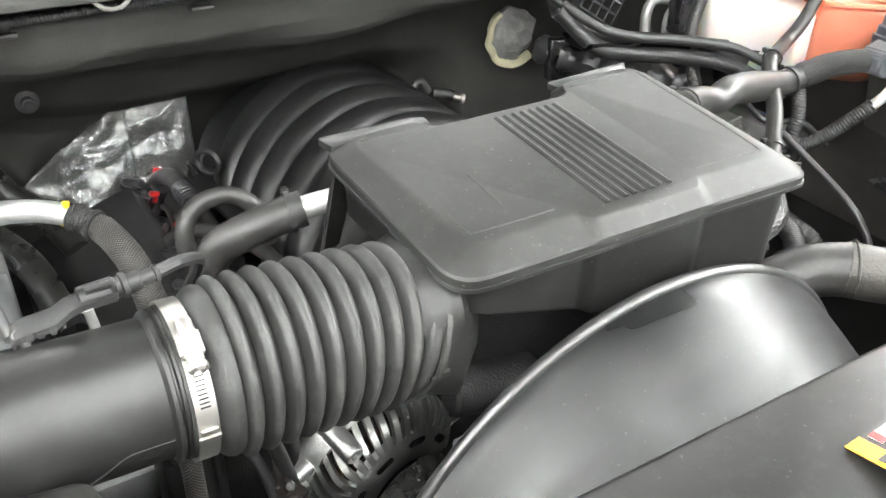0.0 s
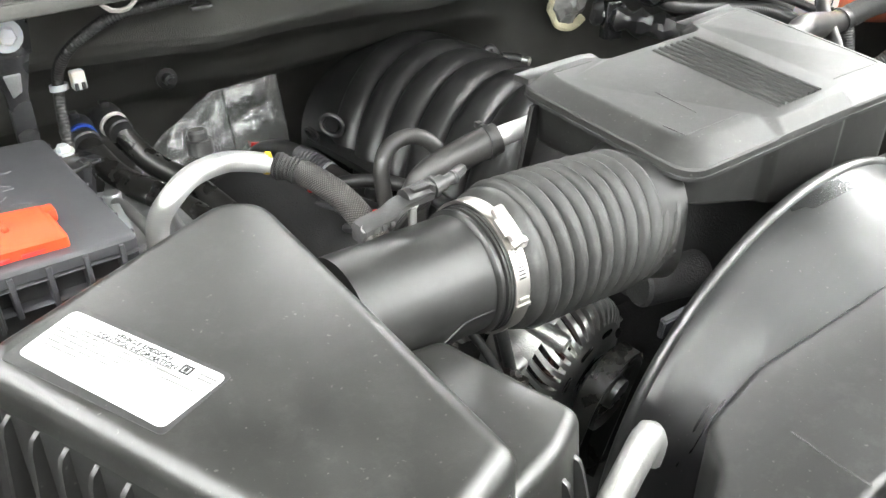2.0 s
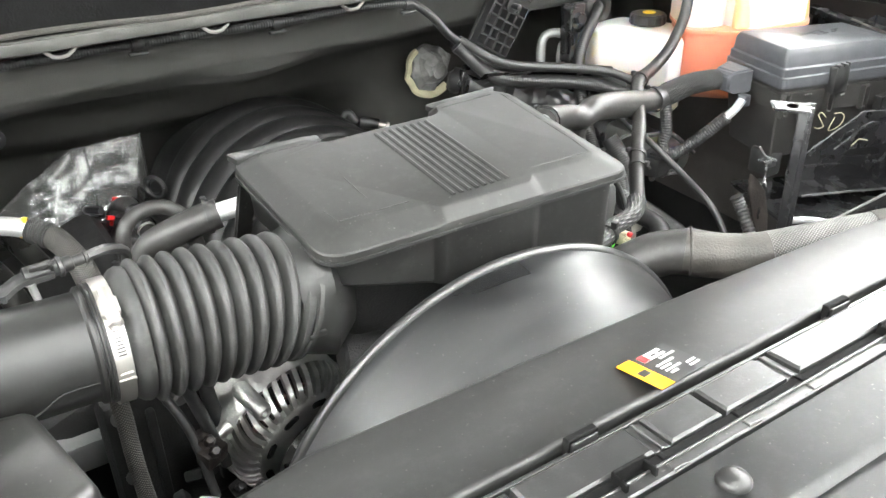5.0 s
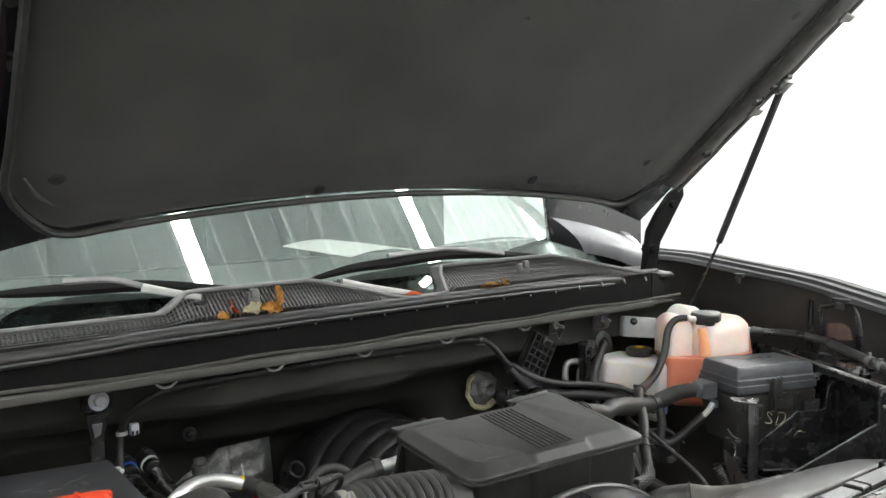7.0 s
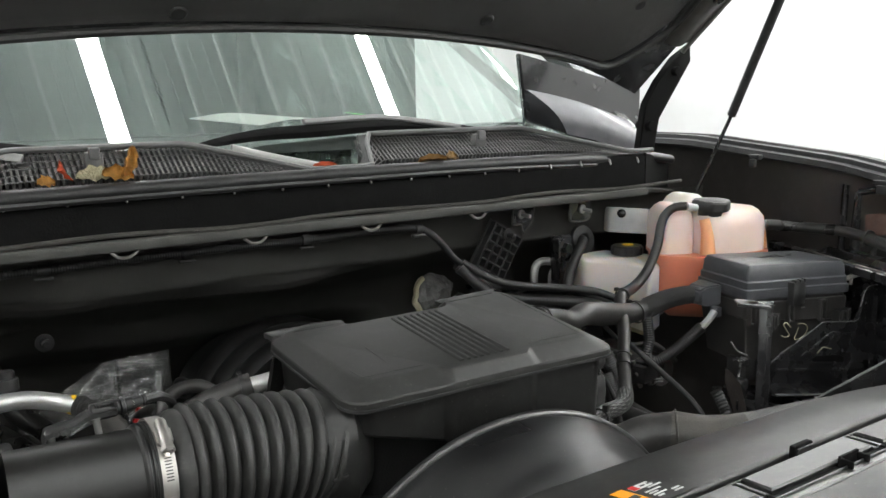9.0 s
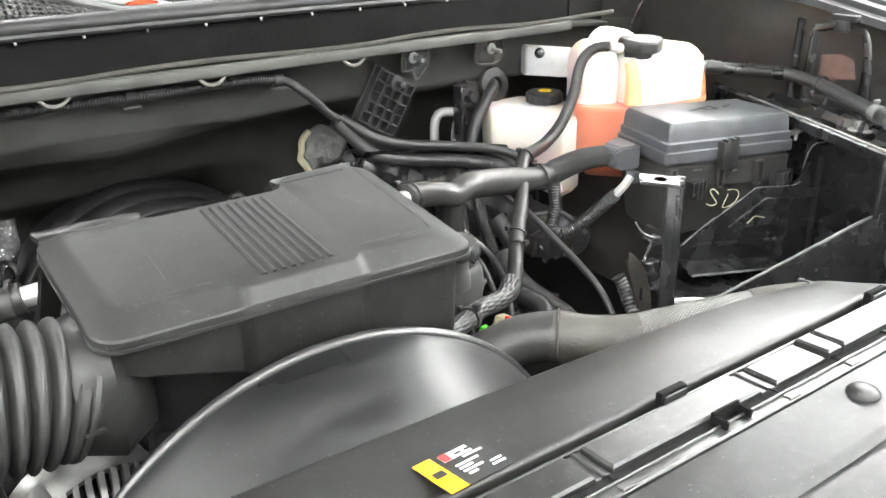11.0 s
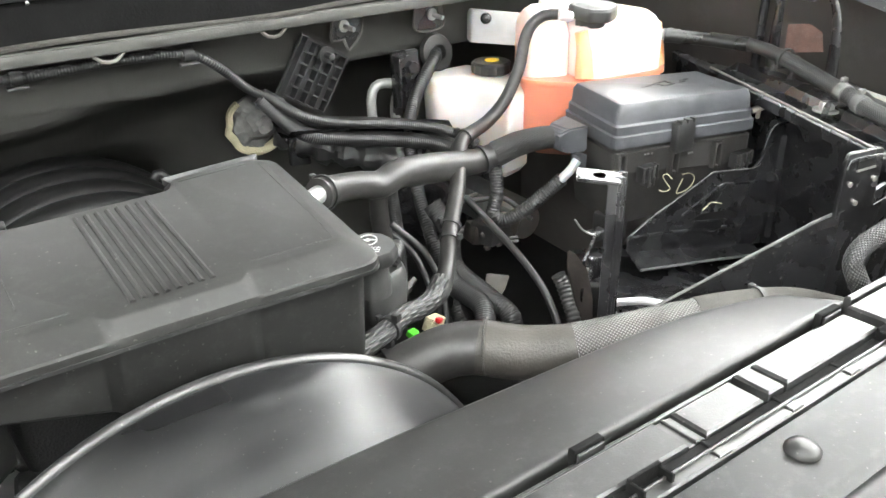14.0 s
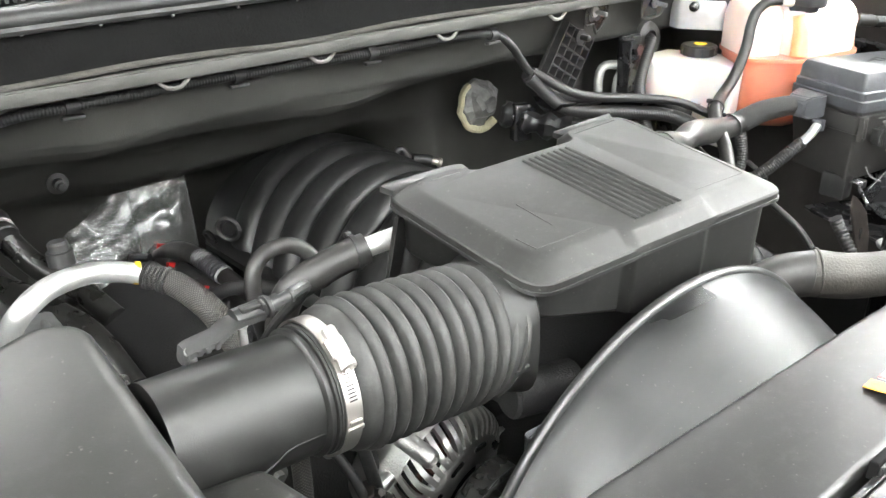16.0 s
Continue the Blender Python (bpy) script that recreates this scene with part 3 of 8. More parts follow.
tube(bm, [(-0.42 + i * 0.1, 1.083 + 0.003 * math.sin(i * 2.1), 1.462 + 0.003 * math.sin(i * 1.3)) for i in range(21)], 0.0045, 8, 0.02)
single("seam_sealer", bm, CLOTH, "dusty grey seam bead along the flange", "sealer", kind="structure")
bm = B()
for i in range(20):
    rod(bm, (-0.323 + i * 0.092, 1.084, 1.531), (-0.323 + i * 0.092, 1.078, 1.519), 0.0022, 8)
single("seal_clips", bm, GREYROD, "small pale clips along the cowl seal", "clips", kind="stuff")
seal_bm = B()
tube(seal_bm, [(-0.45, 1.085, 1.526), (-0.2, 1.085, 1.530), (0.0, 1.085, 1.538), (0.3, 1.085, 1.541), (0.6, 1.087, 1.542), (1.0, 1.09, 1.541), (1.25, 1.095, 1.536), (1.42, 1.11, 1.528), (1.50, 1.13, 1.530), (1.56, 1.14, 1.521), (1.63, 1.16, 1.512)], 0.013, 12, 0.03, flat=0.8)
tube(seal_bm, [(-0.45, 1.079, 1.513), (-0.2, 1.079, 1.517), (0.0, 1.079, 1.525), (0.6, 1.081, 1.529), (1.0, 1.084, 1.528), (1.3, 1.095, 1.520)], 0.006, 8, 0.03)
single("cowl_seal", seal_bm, LOOM, "black rubber bulb seal along the cowl edge", "seal", kind="structure")

grille = thing("cowl_grille", (0.6, 1.2, 1.55), "black plastic cowl grille with narrow upright slots", "cowl grille")


def grille_top(x):
    """Height of the grille's upper edge."""
    if x < -0.01:
        return 1.571
    if x < 0.06:
        return 1.571 + 0.034 * (x + 0.01) / 0.07
    if x < 0.36:
        return 1.605
    if x < 0.57:
        return 1.605 - 0.055 * (x - 0.36) / 0.21
    if x < 0.70:
        return 1.550
    if x < 0.735:
        return 1.550 + 0.058 * (x - 0.70) / 0.035
    if x < 1.14:
        return 1.608
    return max(1.545, 1.608 - 0.063 * (x - 1.14) / 0.26)


mesh_bm = B()
for i in range(208):
    x = -0.5 + i * 0.0095
    t = grille_top(x)
    if t > 1.56:
        rise = t - 1.548
        box(mesh_bm, (x, 1.13 + rise * 0.8, 1.548 + rise / 2), (0.0040, 0.006 + rise * 0.1, rise * 1.6), 0, (-58, 0, 0))
for j in range(6):
    run = []
    for i in range(74):
        x = -0.5 + i * 0.027
        t = grille_top(x)
        f = (j + 0.5) / 6
        run.append((x, 1.085 + (t - 1.545) * 1.6 * f, 1.549 + (t - 1.549) * f))
    tube(mesh_bm, [(x, y + 0.004, z - 0.003) for x, y, z in run], 0.0011, 4, straight=True)
part("mesh", mesh_bm, WEATHERED, grille)
# added sheet; its dark colour gives the unlit space behind the slots
bm = B()
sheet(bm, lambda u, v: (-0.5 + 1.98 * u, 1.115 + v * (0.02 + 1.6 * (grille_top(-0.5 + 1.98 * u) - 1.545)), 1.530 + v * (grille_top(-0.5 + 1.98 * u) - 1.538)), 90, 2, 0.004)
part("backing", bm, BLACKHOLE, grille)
bm = B()
tube(bm, [(-0.5 + 1.98 * i / 89, 1.085 + (grille_top(-0.5 + 1.98 * i / 89) - 1.545) * 1.65, grille_top(-0.5 + 1.98 * i / 89) + 0.002) for i in range(90)], 0.006, 8, straight=True)
sheet(bm, lambda u, v: (-0.5 + 1.98 * u, 1.085 + (grille_top(-0.5 + 1.98 * u) - 1.545) * 1.65 + 0.03 * v, grille_top(-0.5 + 1.98 * u) + 0.006 - 0.003 * v), 90, 2, 0.004)
part("edge", bm, WEATHERED, grille)
bm = B()
sheet(bm, lambda u, v: (-0.5 + 2.1 * u, 1.17 + 0.12 * v - 0.03 * abs(u - 0.5), 1.528 + 0.008 * v), 20, 3, 0.01)
part("tray", bm, PLASTIC, grille)
for cx, cy in ((0.191, 1.125), (0.992, 1.140)):
    bm = B()
    box(bm, (cx, cy, 1.588), (0.03, 0.02, 0.028), 0.004)
    box(bm, (cx, cy - 0.01, 1.60), (0.018, 0.012, 0.02), 0.003)
    part("washer_nozzle", bm, WEATHERED, grille)


def leaf(at, length, width, turn, mat, curl):
    bm = B()

    def f(u, v):
        w = math.sin(math.pi * min(1, u * 0.95 + 0.03)) ** 0.7 * (1 + 0.25 * math.sin(u * 19))
        return Vector(((u - 0.5) * length, (v - 0.5) * width * w, curl * (4 * (v - 0.5) ** 2 + 0.6 * math.sin(u * 3)) * length * 0.3))

    sheet(bm, f, 10, 6, 0.0008)
    bm.transform(pose(*at, *turn))
    return single("leaf", bm, mat, "curled dry autumn leaf lying on the cowl grille", "leaf", "leaves on the cowl", sharp=80)


for at, ln, wd, turn, mt, cu in (((0.137, 1.118, 1.568), 0.05, 0.035, (60, 20, 70), LEAFRED, 0.5), ((0.187, 1.108, 1.562), 0.06, 0.03, (50, 0, 10), FOAM, 0.4),
                                 ((0.238, 1.122, 1.58), 0.075, 0.022, (60, -40, 60), LEAF, 0.6), ((0.112, 1.10, 1.556), 0.03, 0.025, (40, 0, 20), LEAF, 0.5),
                                 ((0.222, 1.10, 1.560), 0.05, 0.03, (50, 10, -10), LEAF, 0.6), ((0.845, 1.10, 1.552), 0.07, 0.018, (30, 0, 3), LEAFBROWN, 0.4),
                                 ((0.895, 1.105, 1.556), 0.035, 0.024, (45, 0, 15), LEAFBROWN, 0.6), ((0.60, 1.10, 1.554), 0.05, 0.014, (30, 0, 4), LEAFRED, 0.4)):
    leaf(at, ln, wd, turn, mt, cu)

# windscreen, bowed, leaning back


def screen(u, v):
    x = -0.42 + 2.04 * u
    bow = 0.22 * (2 * u - 1) ** 2
    v = 1.06 * v - 0.06
    return (x, 1.265 + bow + 0.95 * v, 1.565 + 0.60 * v - 0.02 * (2 * u - 1) ** 2)


bm = B()
sheet(bm, screen, 36, 10, 0.006)
ws = single("windscreen", bm, GLASS, "raked windscreen glass with ceiling reflections", "windscreen", kind="structure", sharp=80)
ws.visible_shadow = False
bm = B()
sheet(bm, lambda u, v: (-0.4 + 2.0 * u, 1.34 + 0.2 * (2 * u - 1) ** 2 + 0.62 * v, 1.57 + 0.03 * math.sin(v * 3)), 30, 6, 0.02)
single("dashboard", bm, DASH, "dark vinyl dashboard top behind the windscreen", "dashboard", kind="structure")
bm = B()
box(bm, (0.6, 2.6, 1.75), (2.2, 0.1, 0.9))
box(bm, (0.2, 2.2, 1.75), (0.5, 0.16, 0.45), 0.06)
box(bm, (1.1, 2.2, 1.75), (0.5, 0.16, 0.45), 0.06)
single("cabin_interior", bm, DASH, "dark cabin interior with seat backs", "cabin", kind="structure")
bm = B()
sheet(bm, lambda u, v: (0.60 + 0.30 * u - 0.05 * v, 1.42 + 0.36 * v + 0.06 * u, 1.628 + 0.012 * math.sin(u * 4) + 0.012 * v), 10, 6, 0.002)
single("paper_sheet", bm, WHITE, "white paper lying on the dashboard", "paper")
bm = B()
sheet(bm, lambda u, v: (0.86 + 0.08 * u, 1.50 + 0.03 * v + 0.02 * u, 1.650 - 0.01 * u), 4, 2, 0.002)
single("green_tag", bm, GREEN, "bright green tag beside the paper", "tag")
bm = B()
box(bm, (0.6, 2.72, 2.17), (2.2, 1.0, 0.04), 0.01)
single("cabin_roof", bm, PAINT, "black painted cabin roof", "roof", kind="structure")

for side, (x0, x1) in (("a", (1.74, 1.80)), ("b", (-0.46, -0.40))):
    bm = B()
    plate(bm, [(x0, 1.42, 1.55), (x1, 1.44, 1.55), (x1, 2.2, 2.12), (x0, 2.2, 2.12)], 0.05, 0.008)
    single("windscreen_pillar", bm, PAINT, "black windscreen pillar", "pillar", kind="structure")

# filler plate added to close the bright gap beside the pillar
bm = B()
plate(bm, [(1.40, 1.52, 1.80), (1.86, 1.50, 1.70), (1.86, 1.50, 1.44), (1.44, 1.52, 1.49)], 0.02, 0.004)
single("corner_filler", bm, PAINT, "black filler panel behind the windscreen pillar", "body panel", kind="structure")

# wipers
for pts, arm in (([(0.408, 1.285, 1.594), (0.538, 1.300, 1.611), (0.667, 1.308, 1.616), (0.793, 1.324, 1.621), (0.899, 1.335, 1.621), (1.082, 1.345, 1.605), (1.40, 1.385, 1.567)], [(1.07, 1.325, 1.612), (0.95, 1.33, 1.630), (0.86, 1.335, 1.640), (0.78, 1.32, 1.640), (0.65, 1.30, 1.636)]),
                 ([(-0.30, 1.46, 1.606), (-0.129, 1.42, 1.607), (0.031, 1.37, 1.606), (0.194, 1.305, 1.590), (0.271, 1.27, 1.578)], [(-0.161, 1.34, 1.635), (-0.069, 1.30, 1.636), (-0.017, 1.25, 1.622), (0.076, 1.20, 1.597)])):
    w = thing("wiper", pts[0], "black windscreen wiper with a metal arm at rest", "wiper", "wipers")
    bm = B()
    tube(bm, pts, lambda t: 0.004 + 0.017 * math.sin(math.pi * min(1, t * 1.05)) ** 0.6 * (1 - 0.6 * t), 8, 0.02, flat=0.8)
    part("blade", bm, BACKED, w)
    bm = B()
    tube(bm, arm, 0.008, 8, 0.02, flat=0.6)
    ar = part("arm", bm, WEATHERED, w)
    bm = B()
    foot = [(0.455, 1.20, 1.592), (0.536, 1.19, 1.571), (0.664, 1.175, 1.543)] if arm[0][0] > 0.5 else [(-0.02, 1.23, 1.620), (0.03, 1.20, 1.608), (0.09, 1.17, 1.594)]
    tube(bm, foot, lambda t: 0.012 - 0.003 * t, 10, 0.01, flat=0.5)
    part("arm_base", bm, GREYROD, w, "bare pale metal arm base")
    bm = B()
    lathe(bm, [(0.016, -0.02), (0.016, 0), (0.018, 0.01), (0.012, 0.02)], (foot[-1][0], foot[-1][1] + 0.01, foot[-1][2] - 0.03), (0, -0.3, 1), 14)
    part("pivot", bm, PLASTIC, w)

# body panel at the windscreen corner, beyond the pillar
bm = B()


def corner_panel(u, v):
    low = Vector((1.50, 1.42, 1.575)).lerp(Vector((1.735, 1.42, 1.498)), u)
    top = Vector((1.395, 1.42, 1.700)).lerp(Vector((1.738, 1.42, 1.606)), u)
    p = low.lerp(top, v)
    return p + Vector((0, 0.05 * v - 0.03 * math.sin(math.pi * v) - 0.05 * u, 0.010 * math.sin(math.pi * u)))


sheet(bm, corner_panel, 14, 8, 0.01)
single("fender_corner", bm, CORNER, "grey metallic painted panel at the windscreen corner", "body panel", kind="structure", sharp=60)


def fender_z(y):
    """The fender top falls away towards the front."""
    return 1.565 - 0.085 * max(0, 1.2 - y) - 0.10 * max(0, 0.75 - y)


def fender(name, sx, x_at):
    """Inner fender wall, its top rail and outer lip; sx +1 or -1 for its side."""
    bm = B()
    sheet(bm, lambda u, v: (x_at(-0.05 + 1.83 * u) + sx * (0.03 + 0.03 * v) + 0.01 * noise.noise((u * 5, v * 3, 2)), -0.05 + 1.83 * u, (fender_z(-0.05 + 1.83 * u) - 0.02) * (1 - v) + 0.25 * v), 24, 16, 0.012)
    single(name, bm, FENDERIN, "brown-black painted inner fender wall", "inner fender", kind="structure")
    bm = B()
    loops = []
    for i in range(26):
        y = -0.2 + 1.65 * i / 25
        x, z = x_at(y), fender_z(y)
        loops.append([(x, y, z - 0.02), (x + sx * 0.008, y, z - 0.008), (x + sx * 0.03, y, z - 0.006), (x + sx * 0.034, y, z + 0.004), (x + sx * 0.055, y, z + 0.005), (x + sx * 0.06, y, z - 0.002), (x + sx * 0.085, y, z - 0.001), (x + sx * 0.09, y, z + 0.006), (x + sx * 0.14, y, z + 0.002), (x + sx * 0.24, y, z - 0.05), (x + sx * 0.32, y, 1.1), (x + sx * 0.30, y, 1.1), (x + sx * 0.05, y, z - 0.035)])
    rings(bm, loops)
    single(name + "_lip", bm, STEELDULL, "black painted fender edge", "fender", kind="structure")


fender("fender_east", 1, lambda y: 1.70 + 0.05 * (y - 0.6))
fender("fender_west", -1, lambda y: -0.56 - 0.05 * y)
for y, w in ((0.62, 0.05), (0.95, 0.03), (0.40, 0.03)):
    bm = B()
    box(bm, (1.70, y, fender_z(y) - 0.02), (0.02, w, 0.012), 0.003)
    box(bm, (1.69, y, fender_z(y) - 0.034), (0.012, w * 0.5, 0.02), 0.003)
    single("fender_clip", bm, STEELDULL, "small dark metal clip on the fender edge", "clip", "fender clips")
recess = thing("fender_recess", (1.74, 0.64, 1.4), "rounded opening in the inner fender showing reddish primer", "fender recess")
bm = B()
RW = [(0.700, 1.455), (0.605, 1.462), (0.585, 1.36), (0.60, 1.20), (0.69, 1.20), (0.705, 1.34)]
tube(bm, [(1.742 + 0.05 * (y - 0.6), y, z) for y, z in RW + RW[:1]], 0.013, 10, 0.015)
part("pressed_rim", bm, STEEL, recess)
bm = B()
plate(bm, [(1.742, 0.685, 1.44), (1.738, 0.62, 1.445), (1.737, 0.605, 1.37), (1.740, 0.68, 1.355)], 0.004, 0.001)
part("primer_patch", bm, RUSTY, recess, "reddish primer")
bm = B()
tube(bm, [(1.735, 0.73, 1.47), (1.738, 0.735, 1.3), (1.735, 0.73, 1.1)], 0.008, 8, 0.02)
part("seam", bm, STEEL, recess)

# ---- bonnet ----
bonnet = thing("bonnet", (0.6, 1.2, 1.7), "open black bonnet with a felt liner and gas struts", "bonnet")
HS = math.atan2(0.38, 0.455)


def on_bonnet(x, d, off=0.0):
    """A place on the bonnet's underside, d along its slope from the rear, off above it."""
    return (x, 1.2 - d * math.cos(HS) + off * math.sin(HS), 1.72 + d * math.sin(HS) + off * math.cos(HS))


def bonnet_rear(x):
    q = (x - 0.6) / 1.0
    return 0.13 - 0.155 * q * q - 0.05 * max(0, abs(q) - 0.75) * 2


def liner_rear(x):
    """The liner's rear edge, with rounded corners."""
    return bonnet_rear(x) + 0.02 + 0.19 * max(0.0, (abs(x - 0.6) - 0.76) / 0.14) ** 2


bm = B()
sheet(bm, lambda u, v: on_bonnet(-0.30 + 1.80 * u, liner_rear(-0.30 + 1.80 * u) * (1 - v) + 1.25 * v,
                                 -0.012 + 0.02 * (1 - min(1, min(u, 1 - u, v * 0.8) * 16)) + 0.004 * noise.noise((u * 3, v * 3, 0))), 60, 40, 0.012)
part("liner", bm, LINER, bonnet, "charcoal felt bonnet liner", sharp=70)
bm = B()
sheet(bm, lambda u, v: on_bonnet(-0.42 + 2.04 * u, (bonnet_rear(-0.42 + 2.04 * u) - 0.03) * (1 - v) + 1.3 * v, 0.025 + 0.02 * math.sin(math.pi * u)), 40, 20, 0.02)
part("skin", bm, PAINT, bonnet)
for sx, x in ((1, 1.60), (-1, -0.40)):
    bm = B()
    sheet(bm, lambda u, v: on_bonnet(x + sx * (0.095 * v - 0.072), 0.13 + 1.17 * u, 0.004 - 0.014 * math.sin(math.pi * min(1, v * 1.2)) + 0.002 * math.sin(u * 40)), 40, 6, 0.006)
    part("flange", bm, FLANGE, bonnet, "pressed steel flange, greyed for the white hall it reflects", sharp=60)
    bm = B()
    tube(bm, [on_bonnet(x + sx * 0.022, 0.10 + 1.2 * k / 12, 0.002) for k in range(13)], 0.006, 8, 0.05)
    part("hem", bm, FLANGE, bonnet)
    for d, w in ((0.458, 0.05), (0.804, 0.05)):
        bm = B()
        plate(bm, [on_bonnet(x - sx * 0.03, d, -0.017), on_bonnet(x + sx * 0.026, d, -0.012), on_bonnet(x + sx * 0.03, d + w * 0.4, -0.012), on_bonnet(x - sx * 0.03, d + w * 0.6, -0.017)], 0.006, 0.001)
        part("stiffener", bm, FLANGE, bonnet)
for x, d, r in ((1.567, 0.29, 0.016), (1.576, 0.506, 0.018), (1.582, 0.565, 0.011), (1.60, 0.941, 0.022)):
    bm = B()
    lathe(bm, [(r * 0.55, 0.0), (r * 0.6, -0.005), (r, -0.003), (r * 1.1, 0.004), (r * 0.8, 0.006)], on_bonnet(x, d, -0.012), (0, math.sin(HS), math.cos(HS)), 18, cap=False)
    part("hole_rim", bm, CHROME, bonnet)
    bm = B()
    lathe(bm, [(0.001, 0), (r * 0.6, 0.0)], on_bonnet(x, d, -0.0135), (0, -math.sin(HS), -math.cos(HS)), 16)
    part("hole", bm, BLACKHOLE, bonnet)
bm = B()
box(bm, on_bonnet(1.605, 0.575, -0.018), (0.04, 0.05, 0.016), 0.004, (-40, 0, 0))
part("strut_bracket", bm, CHROME, bonnet, "bright steel strut bracket")
# rolled rear edge of the liner and the pressed corner ridges
bm = B()
tube(bm, [on_bonnet(1.5, 1.2, -0.008), on_bonnet(1.5, 0.7, -0.008), on_bonnet(1.5, 0.35, -0.008)] + [on_bonnet(1.5 - 1.80 * k / 40, liner_rear(1.5 - 1.80 * k / 40) - 0.002, -0.008) for k in range(41)] + [on_bonnet(-0.3, 0.35, -0.008), on_bonnet(-0.3, 0.7, -0.008), on_bonnet(-0.3, 1.2, -0.008)], 0.008, 8, 0.03)
part("liner_edge", bm, RUBBER, bonnet)
for pts in ([(-0.27, 0.22), (-0.24, 0.17), (-0.19, 0.14), (-0.12, 0.145), (-0.06, 0.17)], [(1.46, 0.26), (1.42, 0.19), (1.36, 0.15), (1.29, 0.145), (1.22, 0.16)]):
    bm = B()
    tube(bm, [on_bonnet(x, d, 0.003) for x, d in pts], lambda t: 0.002 + 0.0085 * math.sin(math.pi * t), 14, 0.01)
    part("pressed_ridge", bm, LINER, bonnet, sharp=70)
for x, d in ((-0.217, 0.23), (0.33, 0.175), (0.95, 0.19), (1.334, 0.255), (0.6, 0.7), (-0.2, 0.8), (1.4, 0.8)):
    bm = B()
    lathe(bm, [(0.001, 0.001), (0.007, 0.0012), (0.009, 0.0004), (0.012, 0.0008), (0.016, -0.002)], on_bonnet(x, d, -0.012), (0, -math.sin(HS), -math.cos(HS)), 16)
    part("liner_pin", bm, RUBBER, bonnet)
bm = B()
plate(bm, [(1.716, 1.19, 1.808), (1.656, 1.19, 1.775), (1.60, 1.195, 1.715), (1.562, 1.2, 1.655), (1.548, 1.21, 1.51), (1.605, 1.21, 1.507), (1.612, 1.2, 1.621), (1.659, 1.195, 1.685), (1.72, 1.19, 1.767)], 0.02, 0.003)
rod(bm, (1.58, 1.18, 1.60), (1.58, 1.23, 1.60), 0.014, 12)
rod(bm, (1.66, 1.17, 1.74), (1.66, 1.22, 1.74), 0.012, 12)
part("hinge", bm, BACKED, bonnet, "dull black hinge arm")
strut = thing("gas_strut", (1.636, 1.10, 1.44), "black gas strut holding the bonnet open", "gas strut")
bm = B()
rod(bm, (1.638, 1.085, 1.42), (1.655, 0.99, 1.632), 0.0045, 10)
part("rod", bm, STEEL, strut)
bm = B()
rod(bm, (1.655, 0.993, 1.626), (1.613, 0.745, 2.10), 0.011, 12)
part("cylinder", bm, SATIN, strut)
bm = B()
lathe(bm, [(0.006, -0.015), (0.014, -0.012), (0.014, 0.012), (0.006, 0.015)], (1.613, 0.745, 2.105), (1, 0, 0), 12)
part("end_fitting", bm, SATIN, strut)

# ---- intake side ----
# air filter housing
AF = [(-0.042, 0.351), (-0.037, 0.712), (-0.074, 0.733), (-0.292, 0.632), (-0.303, 0.603), (-0.212, 0.401), (-0.126, 0.318)]


def af_top(x, y):
    return 1.303 + 0.09 * (y - 0.35) - 0.05 * (x + 0.04)


def af_drop(d):
    return lambda x, y: af_top(x, y) - d


filt = thing("air_filter_housing", (-0.15, 0.55, 0.95), "black moulded plastic air filter housing with ribbed sides", "air filter box")
AFR = [0.010, 0.05, 0.04, 0.012, 0.012, 0.012, 0.010]
out = rounded(AF, AFR, 5)
bm = B()
prism(bm, out, [(af_drop(0.03), 0.0), (af_drop(0.015), 0.0), (af_drop(0.0085), 0.0018), (af_drop(0.004), 0.0055), (af_drop(0.001), 0.0105), (af_top, 0.017)])
part("lid", bm, LIDPLASTIC, filt, "matt black grained lid", sharp=60)
bm = B()
prism(bm, out, [(0.95, -0.012), (1.10, -0.008), (af_drop(0.036), 0.0), (af_drop(0.0305), 0.002)])
part("body", bm, PLASTIC, filt)
step = rounded([(-0.05, 0.358), (0.028, 0.378), (0.070, 0.400), (0.040, 0.545), (-0.05, 0.56)], [0.006, 0.01, 0.012, 0.012, 0.01])
bm = B()
prism(bm, step, [(0.95, -0.015), (1.10, -0.008), (1.226, 0.0), (1.232, 0.002), (1.237, 0.006), (1.239, 0.012)])
part("side_step", bm, LIDPLASTIC, filt, sharp=60)


def fin(p, nrm, d, ztop, zlow, foot, parent):
    """One buttress: a thin fin that stands out further the lower it gets."""
    bm = B()
    w = 0.0022
    prof = [(ztop, 0.0), (ztop - 0.004, 0.006), (ztop - 0.012, 0.009), (zlow, foot)]
    left = [(p + d * -w - nrm * 0.004, ztop)] + [(p + d * -w + nrm * o, z) for z, o in prof] + [(p + d * -w - nrm * 0.004, zlow)]
    right = [(q + d * 2 * w, z) for q, z in left]
    rings(bm, [[(q.x, q.y, z) for q, z in left], [(q.x, q.y, z) for q, z in right]])
    part("rib", bm, PLASTIC, parent)


for i in (2, 3, 4, 5, 6):
    a, b = Vector(AF[i]), Vector(AF[(i + 1) % len(AF)])
    ln = (b - a).length
    k = max(1, round(ln / 0.029))
    d = (b - a).normalized()
    nrm = Vector((d.y, -d.x))
    if ((a + b) / 2 - Vector((-0.15, 0.55))).dot(nrm) < 0:
        nrm = -nrm
    for j in range(k):
        p = a.lerp(b, (j + 0.5) / k)
        fin(p, nrm, d, af_top(p.x, p.y) - 0.034, 1.05, 0.045, filt)
